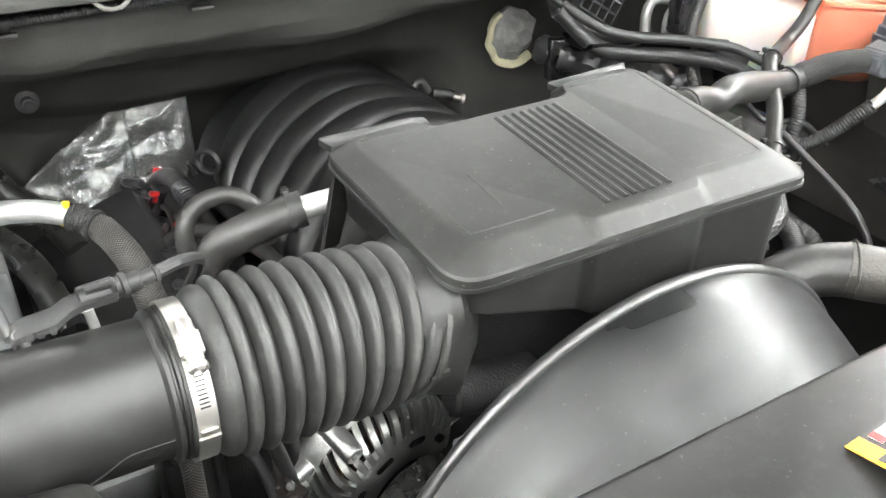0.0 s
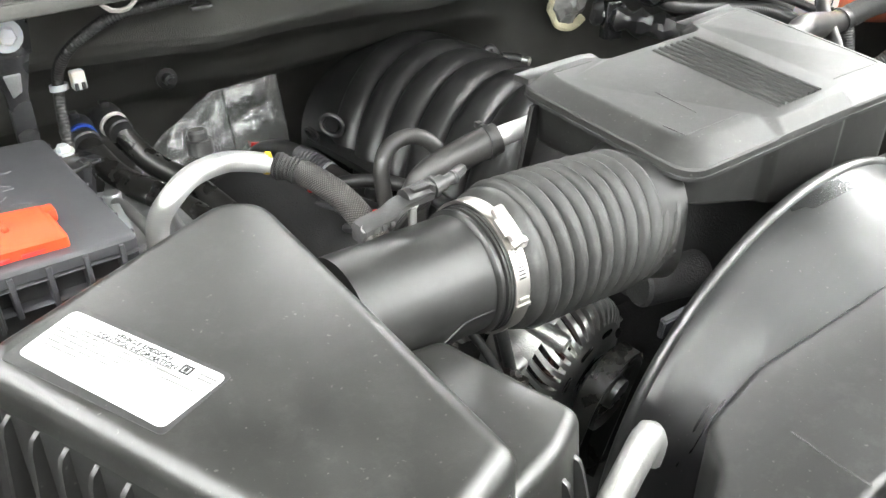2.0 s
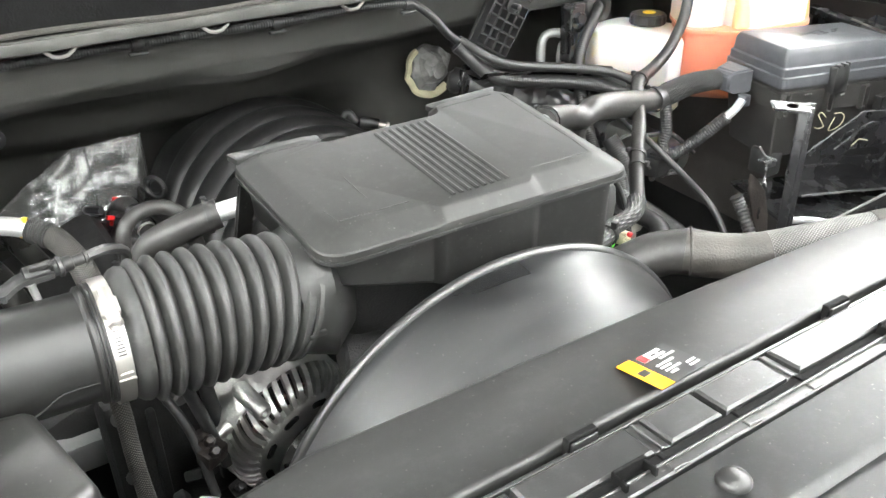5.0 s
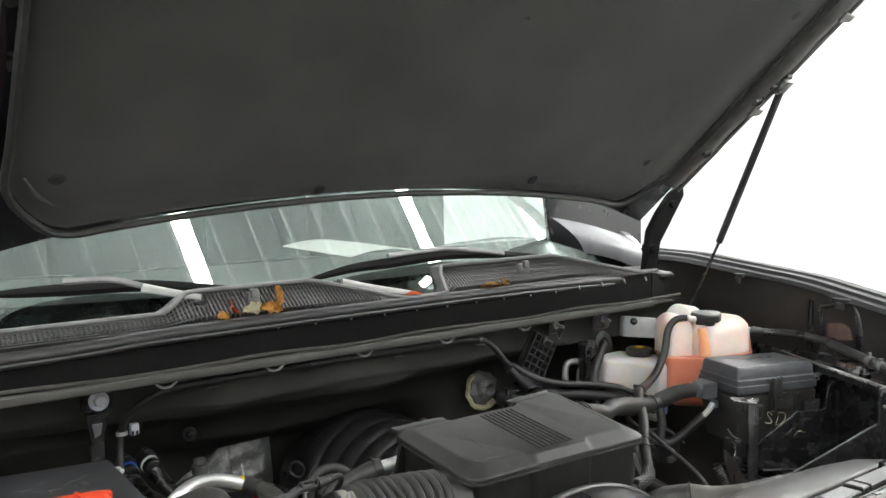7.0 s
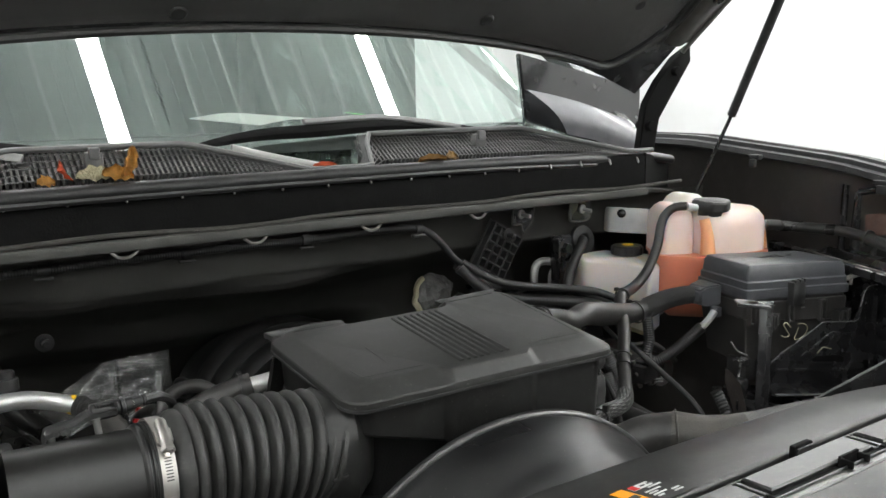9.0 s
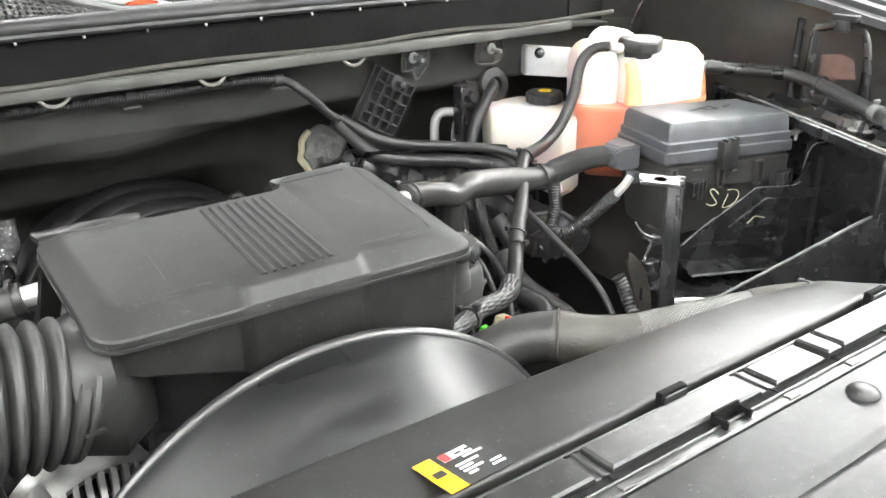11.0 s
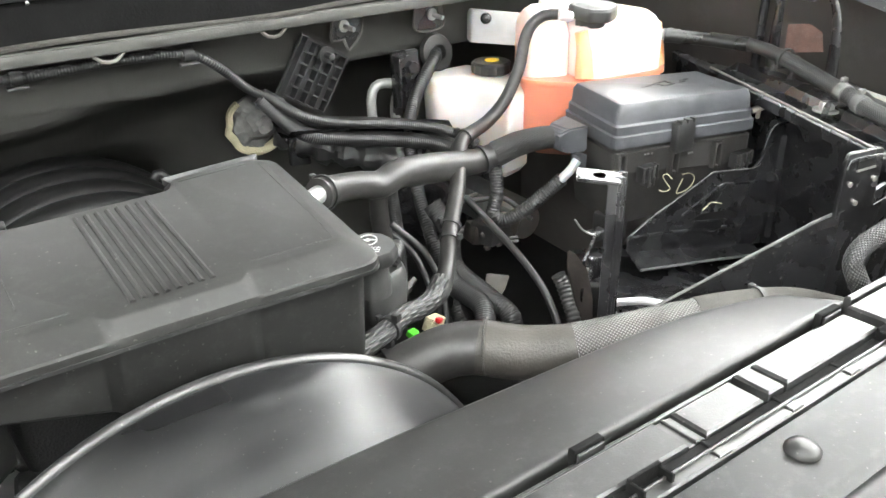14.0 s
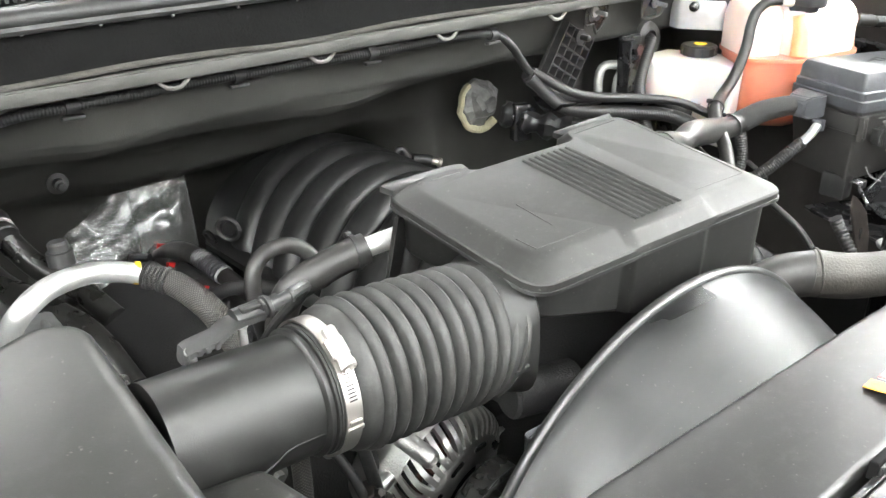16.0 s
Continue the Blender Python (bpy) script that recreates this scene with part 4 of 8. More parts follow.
for p, nrm in (((-0.022, 0.365), (0.2, -1)), ((0.004, 0.371), (0.2, -1)), ((0.028, 0.378), (0.3, -1)), ((0.052, 0.390), (0.45, -0.9)), ((0.068, 0.415), (1, 0.2)), ((0.060, 0.450), (1, 0.2)), ((0.053, 0.485), (1, 0.2)), ((0.045, 0.52), (1, 0.2))):
    nv = Vector(nrm).normalized()
    fin(Vector(p), nv, Vector((-nv.y, nv.x)), 1.205, 1.03, 0.045, filt)
bm = B()
prism(bm, rounded([(0.12, 0.335), (0.10, 0.57), (-0.1, 0.79), (-0.36, 0.64), (-0.275, 0.365), (-0.14, 0.265)], 0.03), [(1.035, 0.0), (1.05, 0.0), (1.052, 0.002)])
part("flange", bm, PLASTIC, filt)

# emission label on the lid
lab = [Vector((-0.231, 0.6325)), Vector((-0.1695, 0.5085)), Vector((-0.2242, 0.4868)), Vector((-0.2782, 0.6064))]
border = [Vector((-0.2285, 0.6420)), Vector((-0.1655, 0.5085)), Vector((-0.2262, 0.4815)), Vector((-0.2890, 0.6075))]
bm = B()
prism(bm, rounded([tuple(p) for p in border], 0.004, 3), [(lambda x, y: af_top(x, y) - 0.001, 0), (lambda x, y: af_top(x, y) + 0.0005, 0)])
part("label_panel", bm, SATIN, filt, "smooth panel round the label")
bm = B()
prism(bm, rounded([tuple(p) for p in lab], 0.006, 3), [(lambda x, y: af_top(x, y) - 0.001, 0), (lambda x, y: af_top(x, y) + 0.0010, 0)])
emission = part("emission_label", bm, LABEL, filt, "white printed emission information label")
lx = (lab[1] - lab[0]).normalized()
ly = (lab[0] - lab[3]).normalized()


def on_label(u, v):
    """u along the label's length, v across it, in metres from its middle."""
    c = sum(lab, Vector((0, 0))) / 4
    p = c + lx * u + ly * v
    return (p.x, p.y, af_top(p.x, p.y) + 0.0016)


def label_pose(u, v):
    o = on_label(u, v)
    ex, ey = Vector(on_label(u + 0.01, v)) - Vector(o), Vector(on_label(u, v + 0.01)) - Vector(o)
    return frame_on(o, ex, ey)


for txt, u, v, s in (("VEHICLE EMISSION", 0.003, 0.0225, 0.0060), ("CONTROL INFORMATION", 0.001, 0.0170, 0.0060)):
    part("wording", lettering(txt, s, label_pose(u, v), 0.0003), INK, emission, "small black capital letters")
random.seed(4)
bm = B()
for r in range(5):
    u = -0.060
    while u < 0.024 - r * 0.014:
        w = random.uniform(0.004, 0.014)
        m = label_pose(u + w / 2, 0.0108 - r * 0.0050)
        bmesh.ops.create_cube(bm, size=1, matrix=m @ Matrix.Diagonal((w, 0.0012, 0.0006, 1)))
        u += w + 0.0025
for u, v, w in ((0.061, 0.0205, 0.014), (0.061, 0.0165, 0.012), (0.036, 0.0100, 0.022), (0.046, 0.0050, 0.028), (-0.005, 0.0143, 0.080)):
    bmesh.ops.create_cube(bm, size=1, matrix=label_pose(u, v) @ Matrix.Diagonal((w, 0.0012, 0.0006, 1)))
fine_print = part("print_bar", bm, WEATHERED, emission, "rows of fine grey print")
tagged(fine_print, kind="stuff")
bm = B()
for u, v, s in ((0.0435, 0.0190, 0.0085),):
    m = label_pose(u, v)
    for dx, dy, a, b in ((0, 0.42, 1, 0.16), (0, -0.42, 1, 0.16), (0.42, 0, 0.16, 1), (-0.42, 0, 0.16, 1), (0, 0, 0.35, 0.5)):
        bmesh.ops.create_cube(bm, size=1, matrix=m @ Matrix.Translation((dx * s, dy * s, 0)) @ Matrix.Diagonal((a * s, b * s, 0.0006, 1)))
part("emblem", bm, INK, emission, "small dark square emblem")

# intake duct, clamp and bellows
AX0, AX1 = Vector((-0.06, 0.606, 1.252)), Vector((0.352, 0.606, 1.236))
AXD = (AX1 - AX0).normalized()


def on_axis(x):
    return AX0 + AXD * ((x - AX0.x) / AXD.x)


duct = thing("intake_duct", on_axis(0.03), "satin black plastic intake duct", "intake duct")
bm = B()
lathe(bm, [(0.0595, 0.0), (0.0595, 0.136), (0.0620, 0.137), (0.0640, 0.139), (0.0640, 0.1425), (0.0615, 0.1435), (0.0615, 0.145), (0.0645, 0.146), (0.0645, 0.1485), (0.0610, 0.150), (0.0610, 0.17)], on_axis(-0.03), AXD, 56)
part("pipe", bm, PIPE, duct)
bm = B()
tube(bm, [(0.02, 0.5545, 1.2125), (0.045, 0.5515, 1.221), (0.060, 0.5492, 1.231), (0.070, 0.5482, 1.2365), (0.090, 0.5482, 1.2362), (0.116, 0.5484, 1.2345)], 0.0013, 6)
part("mould_seam", bm, PIPE, duct)
CLAMP = 0.130
clamp = thing("hose_clamp", on_axis(CLAMP), "bright steel worm-drive hose clamp round the bellows cuff", "hose clamp")
bm = B()
lathe(bm, [(0.0665, -0.0082), (0.0690, -0.0085), (0.0690, 0.0085), (0.0665, 0.0082), (0.0665, -0.0082)], on_axis(CLAMP), AXD, 56, cap=False)
part("band", bm, BAND, clamp)
rad = Vector((0, -math.cos(radians(57)), math.sin(radians(57))))
rad = (rad - AXD * rad.dot(AXD)).normalized()
tan = AXD.cross(rad)
c0 = on_axis(CLAMP) + rad * 0.0735
bm = B()
m = frame_on(c0, tan, AXD)
bmesh.ops.create_cube(bm, size=1, matrix=m @ Matrix.Diagonal((0.022, 0.019, 0.009, 1)))
bmesh.ops.bevel(bm, geom=bm.edges[:], offset=0.002, segments=2, affect="EDGES")
part("screw_housing", bm, BAND, clamp)
bm = B()
lathe(bm, [(0.006, -0.02), (0.007, -0.018), (0.007, 0.018), (0.005, 0.02)], c0 + rad * 0.003, tan, 12)
part("screw", bm, BAND, clamp)
bm = B()
lathe(bm, [(0.0075, 0.0), (0.0085, 0.001), (0.0085, 0.006), (0.006, 0.008), (0.004, 0.005)], c0 + rad * 0.003 + tan * 0.017, tan, 6)
part("screw_head", bm, BAND, clamp)
for k, (ang, wide) in enumerate(((-8, 0.018), (-2, 0.013))):
    rr = Vector((0, -math.cos(radians(ang)), math.sin(radians(ang))))
    rr = (rr - AXD * rr.dot(AXD)).normalized()
    bm = B()
    bmesh.ops.create_cube(bm, size=1, matrix=frame_on(on_axis(CLAMP) + rr * 0.0700, AXD, AXD.cross(rr)) @ Matrix.Diagonal((wide, 0.005, 0.003, 1)))
    bmesh.ops.bevel(bm, geom=bm.edges[:], offset=0.0008, segments=2, affect="EDGES")
    part("band_tab", bm, BAND, clamp)
bm = B()
for i in range(9):
    a = radians(40 - i * 3.0)
    rr = Vector((0, -math.cos(a), math.sin(a)))
    rr = (rr - AXD * rr.dot(AXD)).normalized()
    bmesh.ops.create_cube(bm, size=1, matrix=frame_on(on_axis(CLAMP) + rr * 0.0691, AXD, AXD.cross(rr)) @ Matrix.Diagonal((0.008, 0.0013, 0.0006, 1)))
part("slots", bm, BLACKHOLE, clamp, "dark slots in the band")
bel = thing("intake_bellows", on_axis(0.24), "black rubber intake bellows with deep folds", "bellows")
BEND = 17.0


def bent(bm, start, length):
    """Bends what was turned along the duct's axis downwards, more the further it is from start."""
    for v in bm.verts:
        h = (v.co - start).dot(AXD)
        f = max(0.0, min(1.0, h / length))
        off = v.co - start - AXD * h
        turn = Matrix.Rotation(radians(BEND * f * f), 3, "Y")
        v.co = start + AXD * h + Vector((0, 0, -0.010 * f * f)) + turn @ off
    return bm


prof = [(0.0655, 0.119), (0.0655, 0.140), (0.0690, 0.143), (0.0735, 0.148), (0.0750, 0.154), (0.0735, 0.159)]
for i in range(9):
    x = 0.160 + i * 0.0178
    prof += [(0.0700, x), (0.0760, x + 0.0022), (0.0790, x + 0.0045), (0.0800, x + 0.0070), (0.0790, x + 0.0095), (0.0760, x + 0.0118), (0.0700, x + 0.0140), (0.0675, x + 0.0159)]
prof += [(0.0735, 0.321), (0.0765, 0.324), (0.0765, 0.331), (0.0735, 0.334), (0.0735, 0.345)]
bm = B()
lathe(bm, [(r, x - 0.119) for r, x in prof], on_axis(0.119), AXD, 72)
part("folds", bent(bm, on_axis(0.119), 0.22), RUBBER, bel)
bm = B()
lathe(bm, [(0.0750, 0), (0.0785, 0.001), (0.0785, 0.006), (0.0750, 0.007), (0.0750, 0)], on_axis(0.334), AXD, 56, cap=False)
part("cuff", bent(bm, on_axis(0.119), 0.22), RUBBER, bel)

# MAF sensor on the duct with its plug
maf = thing("air_flow_sensor", (0.06, 0.64, 1.295), "black air flow sensor plugged into the intake duct", "sensor")
bm = B()
loops = []
for x, z, w in ((0.0165, 1.306, 0.009), (0.020, 1.3145, 0.012), (0.026, 1.3165, 0.013), (0.050, 1.3185, 0.013), (0.060, 1.3245, 0.012), (0.068, 1.327, 0.011), (0.098, 1.327, 0.010)):
    loops.append([(x, 0.640 - w, z - 0.0065), (x, 0.640 + w, z - 0.0065), (x, 0.640 + w, z - 0.001), (x, 0.640 + w - 0.002, z), (x, 0.640 - w + 0.002, z), (x, 0.640 - w, z - 0.001)])
rings(bm, loops)
part("flange_plate", bm, DUSTYBLACK, maf, sharp=30)
for x in (0.030, 0.038, 0.047):
    bm = B()
    box(bm, (x, 0.6275, 1.3125), (0.005, 0.004, 0.006), 0.001)
    part("rib", bm, DUSTYBLACK, maf)
for x, z in ((0.0245, 1.3115), (0.0745, 1.319)):
    bm = B()
    lathe(bm, [(0.0042, -0.024), (0.0042, 0.0), (0.0062, 0.001), (0.0062, 0.003)], (x, 0.634, z), (-0.12, -0.2, 1), 14)
    part("spacer", bm, GREYROD, maf, "pale metal spacer")
bm = B()
lathe(bm, [(0.0075, 0.0), (0.0105, 0.001), (0.0105, 0.028), (0.0088, 0.029), (0.0088, 0.033), (0.0112, 0.034), (0.0112, 0.038), (0.0075, 0.040)], (0.070, 0.642, 1.324), (1, 0.05, 0.03), 18)
socket = part("socket", bm, DUSTYBLACK, maf)
bm = B()
box(bm, (0.086, 0.636, 1.3345), (0.020, 0.008, 0.004), 0.001)
box(bm, (0.097, 0.634, 1.3335), (0.004, 0.012, 0.007), 0.001)
part("lock_tab", bm, LOOM, socket)
bm = B()
lathe(bm, [(0.0085, 0.0), (0.0085, 0.012), (0.006, 0.013), (0.006, 0.024), (0.0075, 0.025), (0.0075, 0.028)], (0.106, 0.643, 1.3255), (1, 0.1, 0.05), 14)
part("plug", bm, LOOM, maf)
bm = B()
tube(bm, [(0.132, 0.646, 1.327), (0.160, 0.668, 1.318), (0.185, 0.72, 1.28), (0.185, 0.80, 1.20), (0.18, 0.86, 1.12)], 0.006, 8)
part("lead", bm, LOOM, maf)

# resonator box


def rb_top(x, y):
    return 1.3085 + 0.107 * (y - 0.53) + 0.005 * (x - 0.35)


reso = thing("resonator_box", (0.57, 0.66, 1.1), "black plastic intake resonator box with a ribbed lid", "resonator box")
RIM = [(0.352, 0.53), (0.50, 0.527), (0.514, 0.527), (0.643, 0.524), (0.657, 0.523), (0.799, 0.518), (0.803, 0.810), (0.655, 0.80), (0.645, 0.768), (0.47, 0.768), (0.455, 0.792), (0.345, 0.795)]
CREST = [(0.384, 0.560), (0.500, 0.557), (0.514, 0.541), (0.643, 0.538), (0.657, 0.552), (0.767, 0.548), (0.777, 0.788), (0.660, 0.783), (0.650, 0.757), (0.466, 0.757), (0.452, 0.776), (0.372, 0.776)]
RR = [0.035, 0.004, 0.004, 0.004, 0.004, 0.026, 0.030, 0.012, 0.012, 0.012, 0.012, 0.035]


def lid_loop(f, drop):
    pts = [tuple(Vector(a).lerp(Vector(b), f)) for a, b in zip(RIM, CREST)]
    return [(x, y, rb_top(x, y) + drop) for x, y in rounded(pts, RR, 5)]


bm = B()
rings(bm, [lid_loop(0.25, -0.016), lid_loop(0.0, -0.016), lid_loop(0.0, -0.008), lid_loop(0.05, -0.0055), lid_loop(0.85, 0.0065), lid_loop(0.95, 0.0080), lid_loop(1.1, 0.0088)])
part("lid", bm, RESOLID, reso, "grained black lid", sharp=24)
bm = B()
rings(bm, [lid_loop(0.1, -0.0195), lid_loop(-0.04, -0.0195), lid_loop(-0.04, -0.0155), lid_loop(0.1, -0.0155)])
part("seal_lip", bm, SATIN, reso)
for i in range(8):
    x = 0.540 + i * 0.0115
    bm = B()
    tube(bm, [(x, 0.556, rb_top(x, 0.556) + 0.0082), (x - 0.002, 0.744, rb_top(x, 0.744) + 0.0082)], 0.0034, 8, straight=True)
    part("lid_rib", bm, RESOLID, reso)
for a, b in (((0.392, 0.572), (0.485, 0.570)), ((0.392, 0.572), (0.388, 0.60)), ((0.665, 0.565), (0.760, 0.561)), ((0.760, 0.561), (0.764, 0.60)), ((0.38, 0.764), (0.445, 0.764)), ((0.665, 0.772), (0.755, 0.776)), ((0.445, 0.60), (0.445, 0.66)), ((0.764, 0.60), (0.769, 0.77))):
    bm = B()
    tube(bm, [(a[0], a[1], rb_top(*a) + 0.0086), (b[0], b[1], rb_top(*b) + 0.0086)], 0.0009, 6, straight=True)
    part("lid_bead", bm, RESOLID, reso)


def body_low(x, y):
    return 1.256 - 0.28 * (x - 0.36)


def reso_loop(f, z):
    pts = [tuple(Vector(a).lerp(Vector(b), f)) for a, b in zip(RIM, CREST)]
    return [(x, y, z(x, y)) for x, y in rounded(pts, RR, 5)]


bm = B()
rings(bm, [reso_loop(0.62, body_low), reso_loop(0.5, lambda x, y: body_low(x, y) + 0.004), reso_loop(0.38, lambda x, y: rb_top(x, y) - 0.017)])
part("body", bm, PLASTIC, reso)
# added block whose dark colour gives the shade under the box
bm = B()
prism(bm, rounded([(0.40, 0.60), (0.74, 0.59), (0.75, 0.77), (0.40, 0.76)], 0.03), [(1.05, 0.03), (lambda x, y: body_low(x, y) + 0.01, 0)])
part("undercut_block", bm, BLACKHOLE, reso)
bm = B()
ring_at = [2 * math.pi * i / 32 for i in range(32)]


def squircle(x, cy, cz, ry, rz, e):
    return [(x, cy + ry * math.copysign(abs(math.cos(a)) ** e, math.cos(a)), cz + rz * math.copysign(abs(math.sin(a)) ** e, math.sin(a))) for a in ring_at]


rings(bm, [squircle(0.325, 0.606, 1.228, 0.072, 0.072, 1.0), squircle(0.336, 0.606, 1.228, 0.0745, 0.073, 0.9), squircle(0.366, 0.612, 1.224, 0.076, 0.077, 0.62), squircle(0.41, 0.64, 1.222, 0.06, 0.068, 0.6)])
part("inlet_collar", bm, PLASTIC, reso)
bm = B()
box(bm, (0.336, 0.535, 1.212), (0.022, 0.012, 0.007), 0.002)
part("latch", bm, PLASTIC, reso)
bm = B()
plate(bm, [(0.345, 0.765, 1.31), (0.378, 0.775, 1.31), (0.352, 0.775, 1.22), (0.325, 0.765, 1.22)], 0.006, 0.002)
part("bracket", bm, PLASTIC, reso)

for nm, pts in (("rear_shelf", [(0.352, 0.778), (0.472, 0.776), (0.474, 0.793), (0.456, 0.798), (0.346, 0.800)]), ("rear_shelf", [(0.66, 0.787), (0.770, 0.790), (0.786, 0.812), (0.655, 0.805)])):
    bm = B()
    prism(bm, rounded(pts, 0.003, 2), [(lambda x, y: rb_top(x, y) - 0.006, 0), (lambda x, y: rb_top(x, y) + 0.0015, 0), (lambda x, y: rb_top(x, y) + 0.003, 0.002)])
    part(nm, bm, SATIN, reso)

# throttle and front of engine below
bm = B()
box(bm, (0.60, 0.95, 0.84), (0.5, 0.55, 0.36), 0.04)
single("engine_block", bm, BLACKHOLE, "dark grimy engine block under the manifold", "engine")
for x in (0.36, 0.84):
    bm = B()
    box(bm, (x, 1.05, 0.93), (0.18, 0.5, 0.12), 0.04)
    single("cylinder_head", bm, BLACKHOLE, "dark grimy cylinder head under the manifold", "cylinder head", "cylinder heads")
bm = B()
lathe(bm, [(0.06, -0.1), (0.075, -0.09), (0.075, 0.03), (0.06, 0.05)], (0.58, 0.82, 1.13), (0, 1, 0.1), 24)
single("throttle_body", bm, BLACKHOLE, "dark throttle body behind the resonator box", "throttle body")

# intake manifold: broad runners arched over the engine, laid side by side and leaning back
man = thing("intake_manifold", (0.6, 1.2, 0.95), "black plastic intake manifold with arched runners", "intake manifold")
ARCH = smooth_path([(0.352, 0, 0.93), (0.352, 0, 1.02), (0.366, 0, 1.085), (0.405, 0, 1.140), (0.465, 0, 1.178), (0.54, 0, 1.196), (0.615, 0, 1.193), (0.70, 0, 1.170), (0.78, 0, 1.134), (0.845, 0, 1.075), (0.868, 0, 0.98)], 0.016)


def on_arch(k, y, inward):
    """A point over the engine: step k along the arch, how far back it stands at the crown, how deep under the crest."""
    p = ARCH[k]
    d = (ARCH[min(k + 1, len(ARCH) - 1)] - ARCH[max(k - 1, 0)]).normalized()
    lean = 0.5 * (max(0.36, min(0.70, p.x)) - 0.57)
    return (p.x + d.z * inward, y + lean, p.z - d.x * inward)


PITCH = 0.0745
for i in range(6):
    bm = B()
    loops = []
    for k in range(len(ARCH)):
        row = []
        for j in range(13):
            s1 = -1 + j / 6
            crest = 1 - math.sqrt(max(0.0, 1 - min(1.0, abs(s1)) ** 2.3))
            row.append(on_arch(k, 1.390 - PITCH * i + s1 * PITCH * 0.53, 0.036 * crest))
        row += [on_arch(k, 1.390 - PITCH * i + PITCH * 0.5, 0.07), on_arch(k, 1.390 - PITCH * i - PITCH * 0.5, 0.07)]
        loops.append(row)
    rings(bm, loops)
    part("runner", bm, MANIFOLD, man, sharp=50)
    if 0 < i < 5:
        bm = B()
        tube(bm, [on_arch(k, 1.390 - PITCH * (i - 0.5), 0.030) for k in range(2, len(ARCH) - 2)], 0.006, 8, 0.016)
        part("web", bm, MANIFOLD, man)
SHOULDER = []
bm = B()
for k in range(len(ARCH)):
    a, b = Vector(on_arch(k, 1.405, 0.006)), Vector(on_arch(k, 1.405, 0.026))
    b.y = 1.455
    low = Vector(on_arch(k, 1.405, 0.10))
    SHOULDER.append([a, a.lerp(b, 0.35) + (a - low) * 0.04, a.lerp(b, 0.7) + (a - low) * 0.03, b, b.lerp(low, 0.3) + Vector((0, 0.012, 0)), low])
rings(bm, SHOULDER)
part("rear_shoulder", bm, MANIFOLD, man, sharp=60)
bm = B()
box(bm, (0.61, 1.20, 1.01), (0.40, 0.44, 0.13), 0.03)
part("plenum", bm, MANIFOLD, man)
bm = B()
plate(bm, [(0.352, 1.352, 1.072), (0.330, 1.335, 1.068), (0.322, 1.255, 1.082), (0.335, 1.17, 1.075), (0.338, 1.08, 1.07), (0.38, 1.08, 1.06), (0.38, 1.35, 1.06)], 0.02, 0.004)
part("foot_flange", bm, MANIFOLD, man)
bm = B()
tube(bm, [(0.353 + 0.013 * math.cos(a), 1.282 - 0.015 * math.cos(a) + 0.004 * math.sin(a), 1.112 + 0.018 * math.sin(a)) for a in [2 * math.pi * k / 20 for k in range(21)]], 0.0048, 8, straight=True)
eye = part("lug", bm, MANIFOLD, man)
bm = B()
lathe(bm, [(0.001, -0.003), (0.0125, -0.003), (0.0125, -0.012)], (0.353, 1.282, 1.112), (-0.7, -0.6, 0.35), 16)
part("eye_hole", bm, BACKED, eye)
bm = B()
tube(bm, [(0.338, 1.330 - 0.022 * math.cos(a), 1.084 + 0.008 * math.sin(a)) for a in [2 * math.pi * k / 14 for k in range(15)]], 0.004, 6, straight=True)
part("slot_rim", bm, MANIFOLD, eye)
bm = B()
tube(bm, [(0.790, 1.40, 1.06), (0.806, 1.405, 1.112), (0.822, 1.405, 1.122), (0.835, 1.395, 1.100)], 0.009, 10)
tube(bm, [(0.842, 1.392, 1.098), (0.868, 1.382, 1.094), (0.880, 1.376, 1.090)], 0.0125, 12)
part("vacuum_port", bm, LOOM, man)
bm = B()
lathe(bm, [(0.007, 0), (0.007, 0.016), (0.010, 0.017), (0.010, 0.024)], (0.880, 1.376, 1.090), (0.7, -0.3, -0.25), 10)
part("brass_fitting", bm, BAND, man, "pale brass fitting")

# ---- radiator side ----
# fan shroud: a drum lying front to back
SC, SR, SY = (0.582, 0.888), 0.356, 0.50
shroud = thing("fan_shroud", (SC[0], 0.42, 0.9), "glossy black plastic fan shroud, smeared and dusty", "fan shroud")
bm = B()
sheet(bm, lambda u, v: (SC[0] - (SR - 0.085 * (1 - v) ** 1.15) * math.cos(radians(-8 + 196 * u)), 0.30 + (SY - 0.30) * v, SC[1] + (SR - 0.085 * (1 - v) ** 1.15) * math.sin(radians(-8 + 196 * u))), 72, 10, 0.006)
part("drum", bm, SHROUD, shroud, sharp=60)
bm = B()
tube(bm, [(SC[0] - (SR - 0.002) * math.cos(radians(-8 + 196 * k / 60)), SY, SC[1] + (SR - 0.002) * math.sin(radians(-8 + 196 * k / 60))) for k in range(61)], 0.0072, 12, straight=True)
part("rim", bm, SATIN, shroud)
bm = B()
box(bm, (SC[0], 0.30, 0.93), (0.9, 0.03, 0.5), 0.01)
part("backplate", bm, BLACKHOLE, shroud)
bm = B()
lathe(bm, [(0.05, 0), (0.06, 0.02), (0.06, 0.05), (0.04, 0.07)], (SC[0], 0.42, 0.86), (0, 1, 0), 20)
for k in range(7):
    a = 2 * math.pi * k / 7
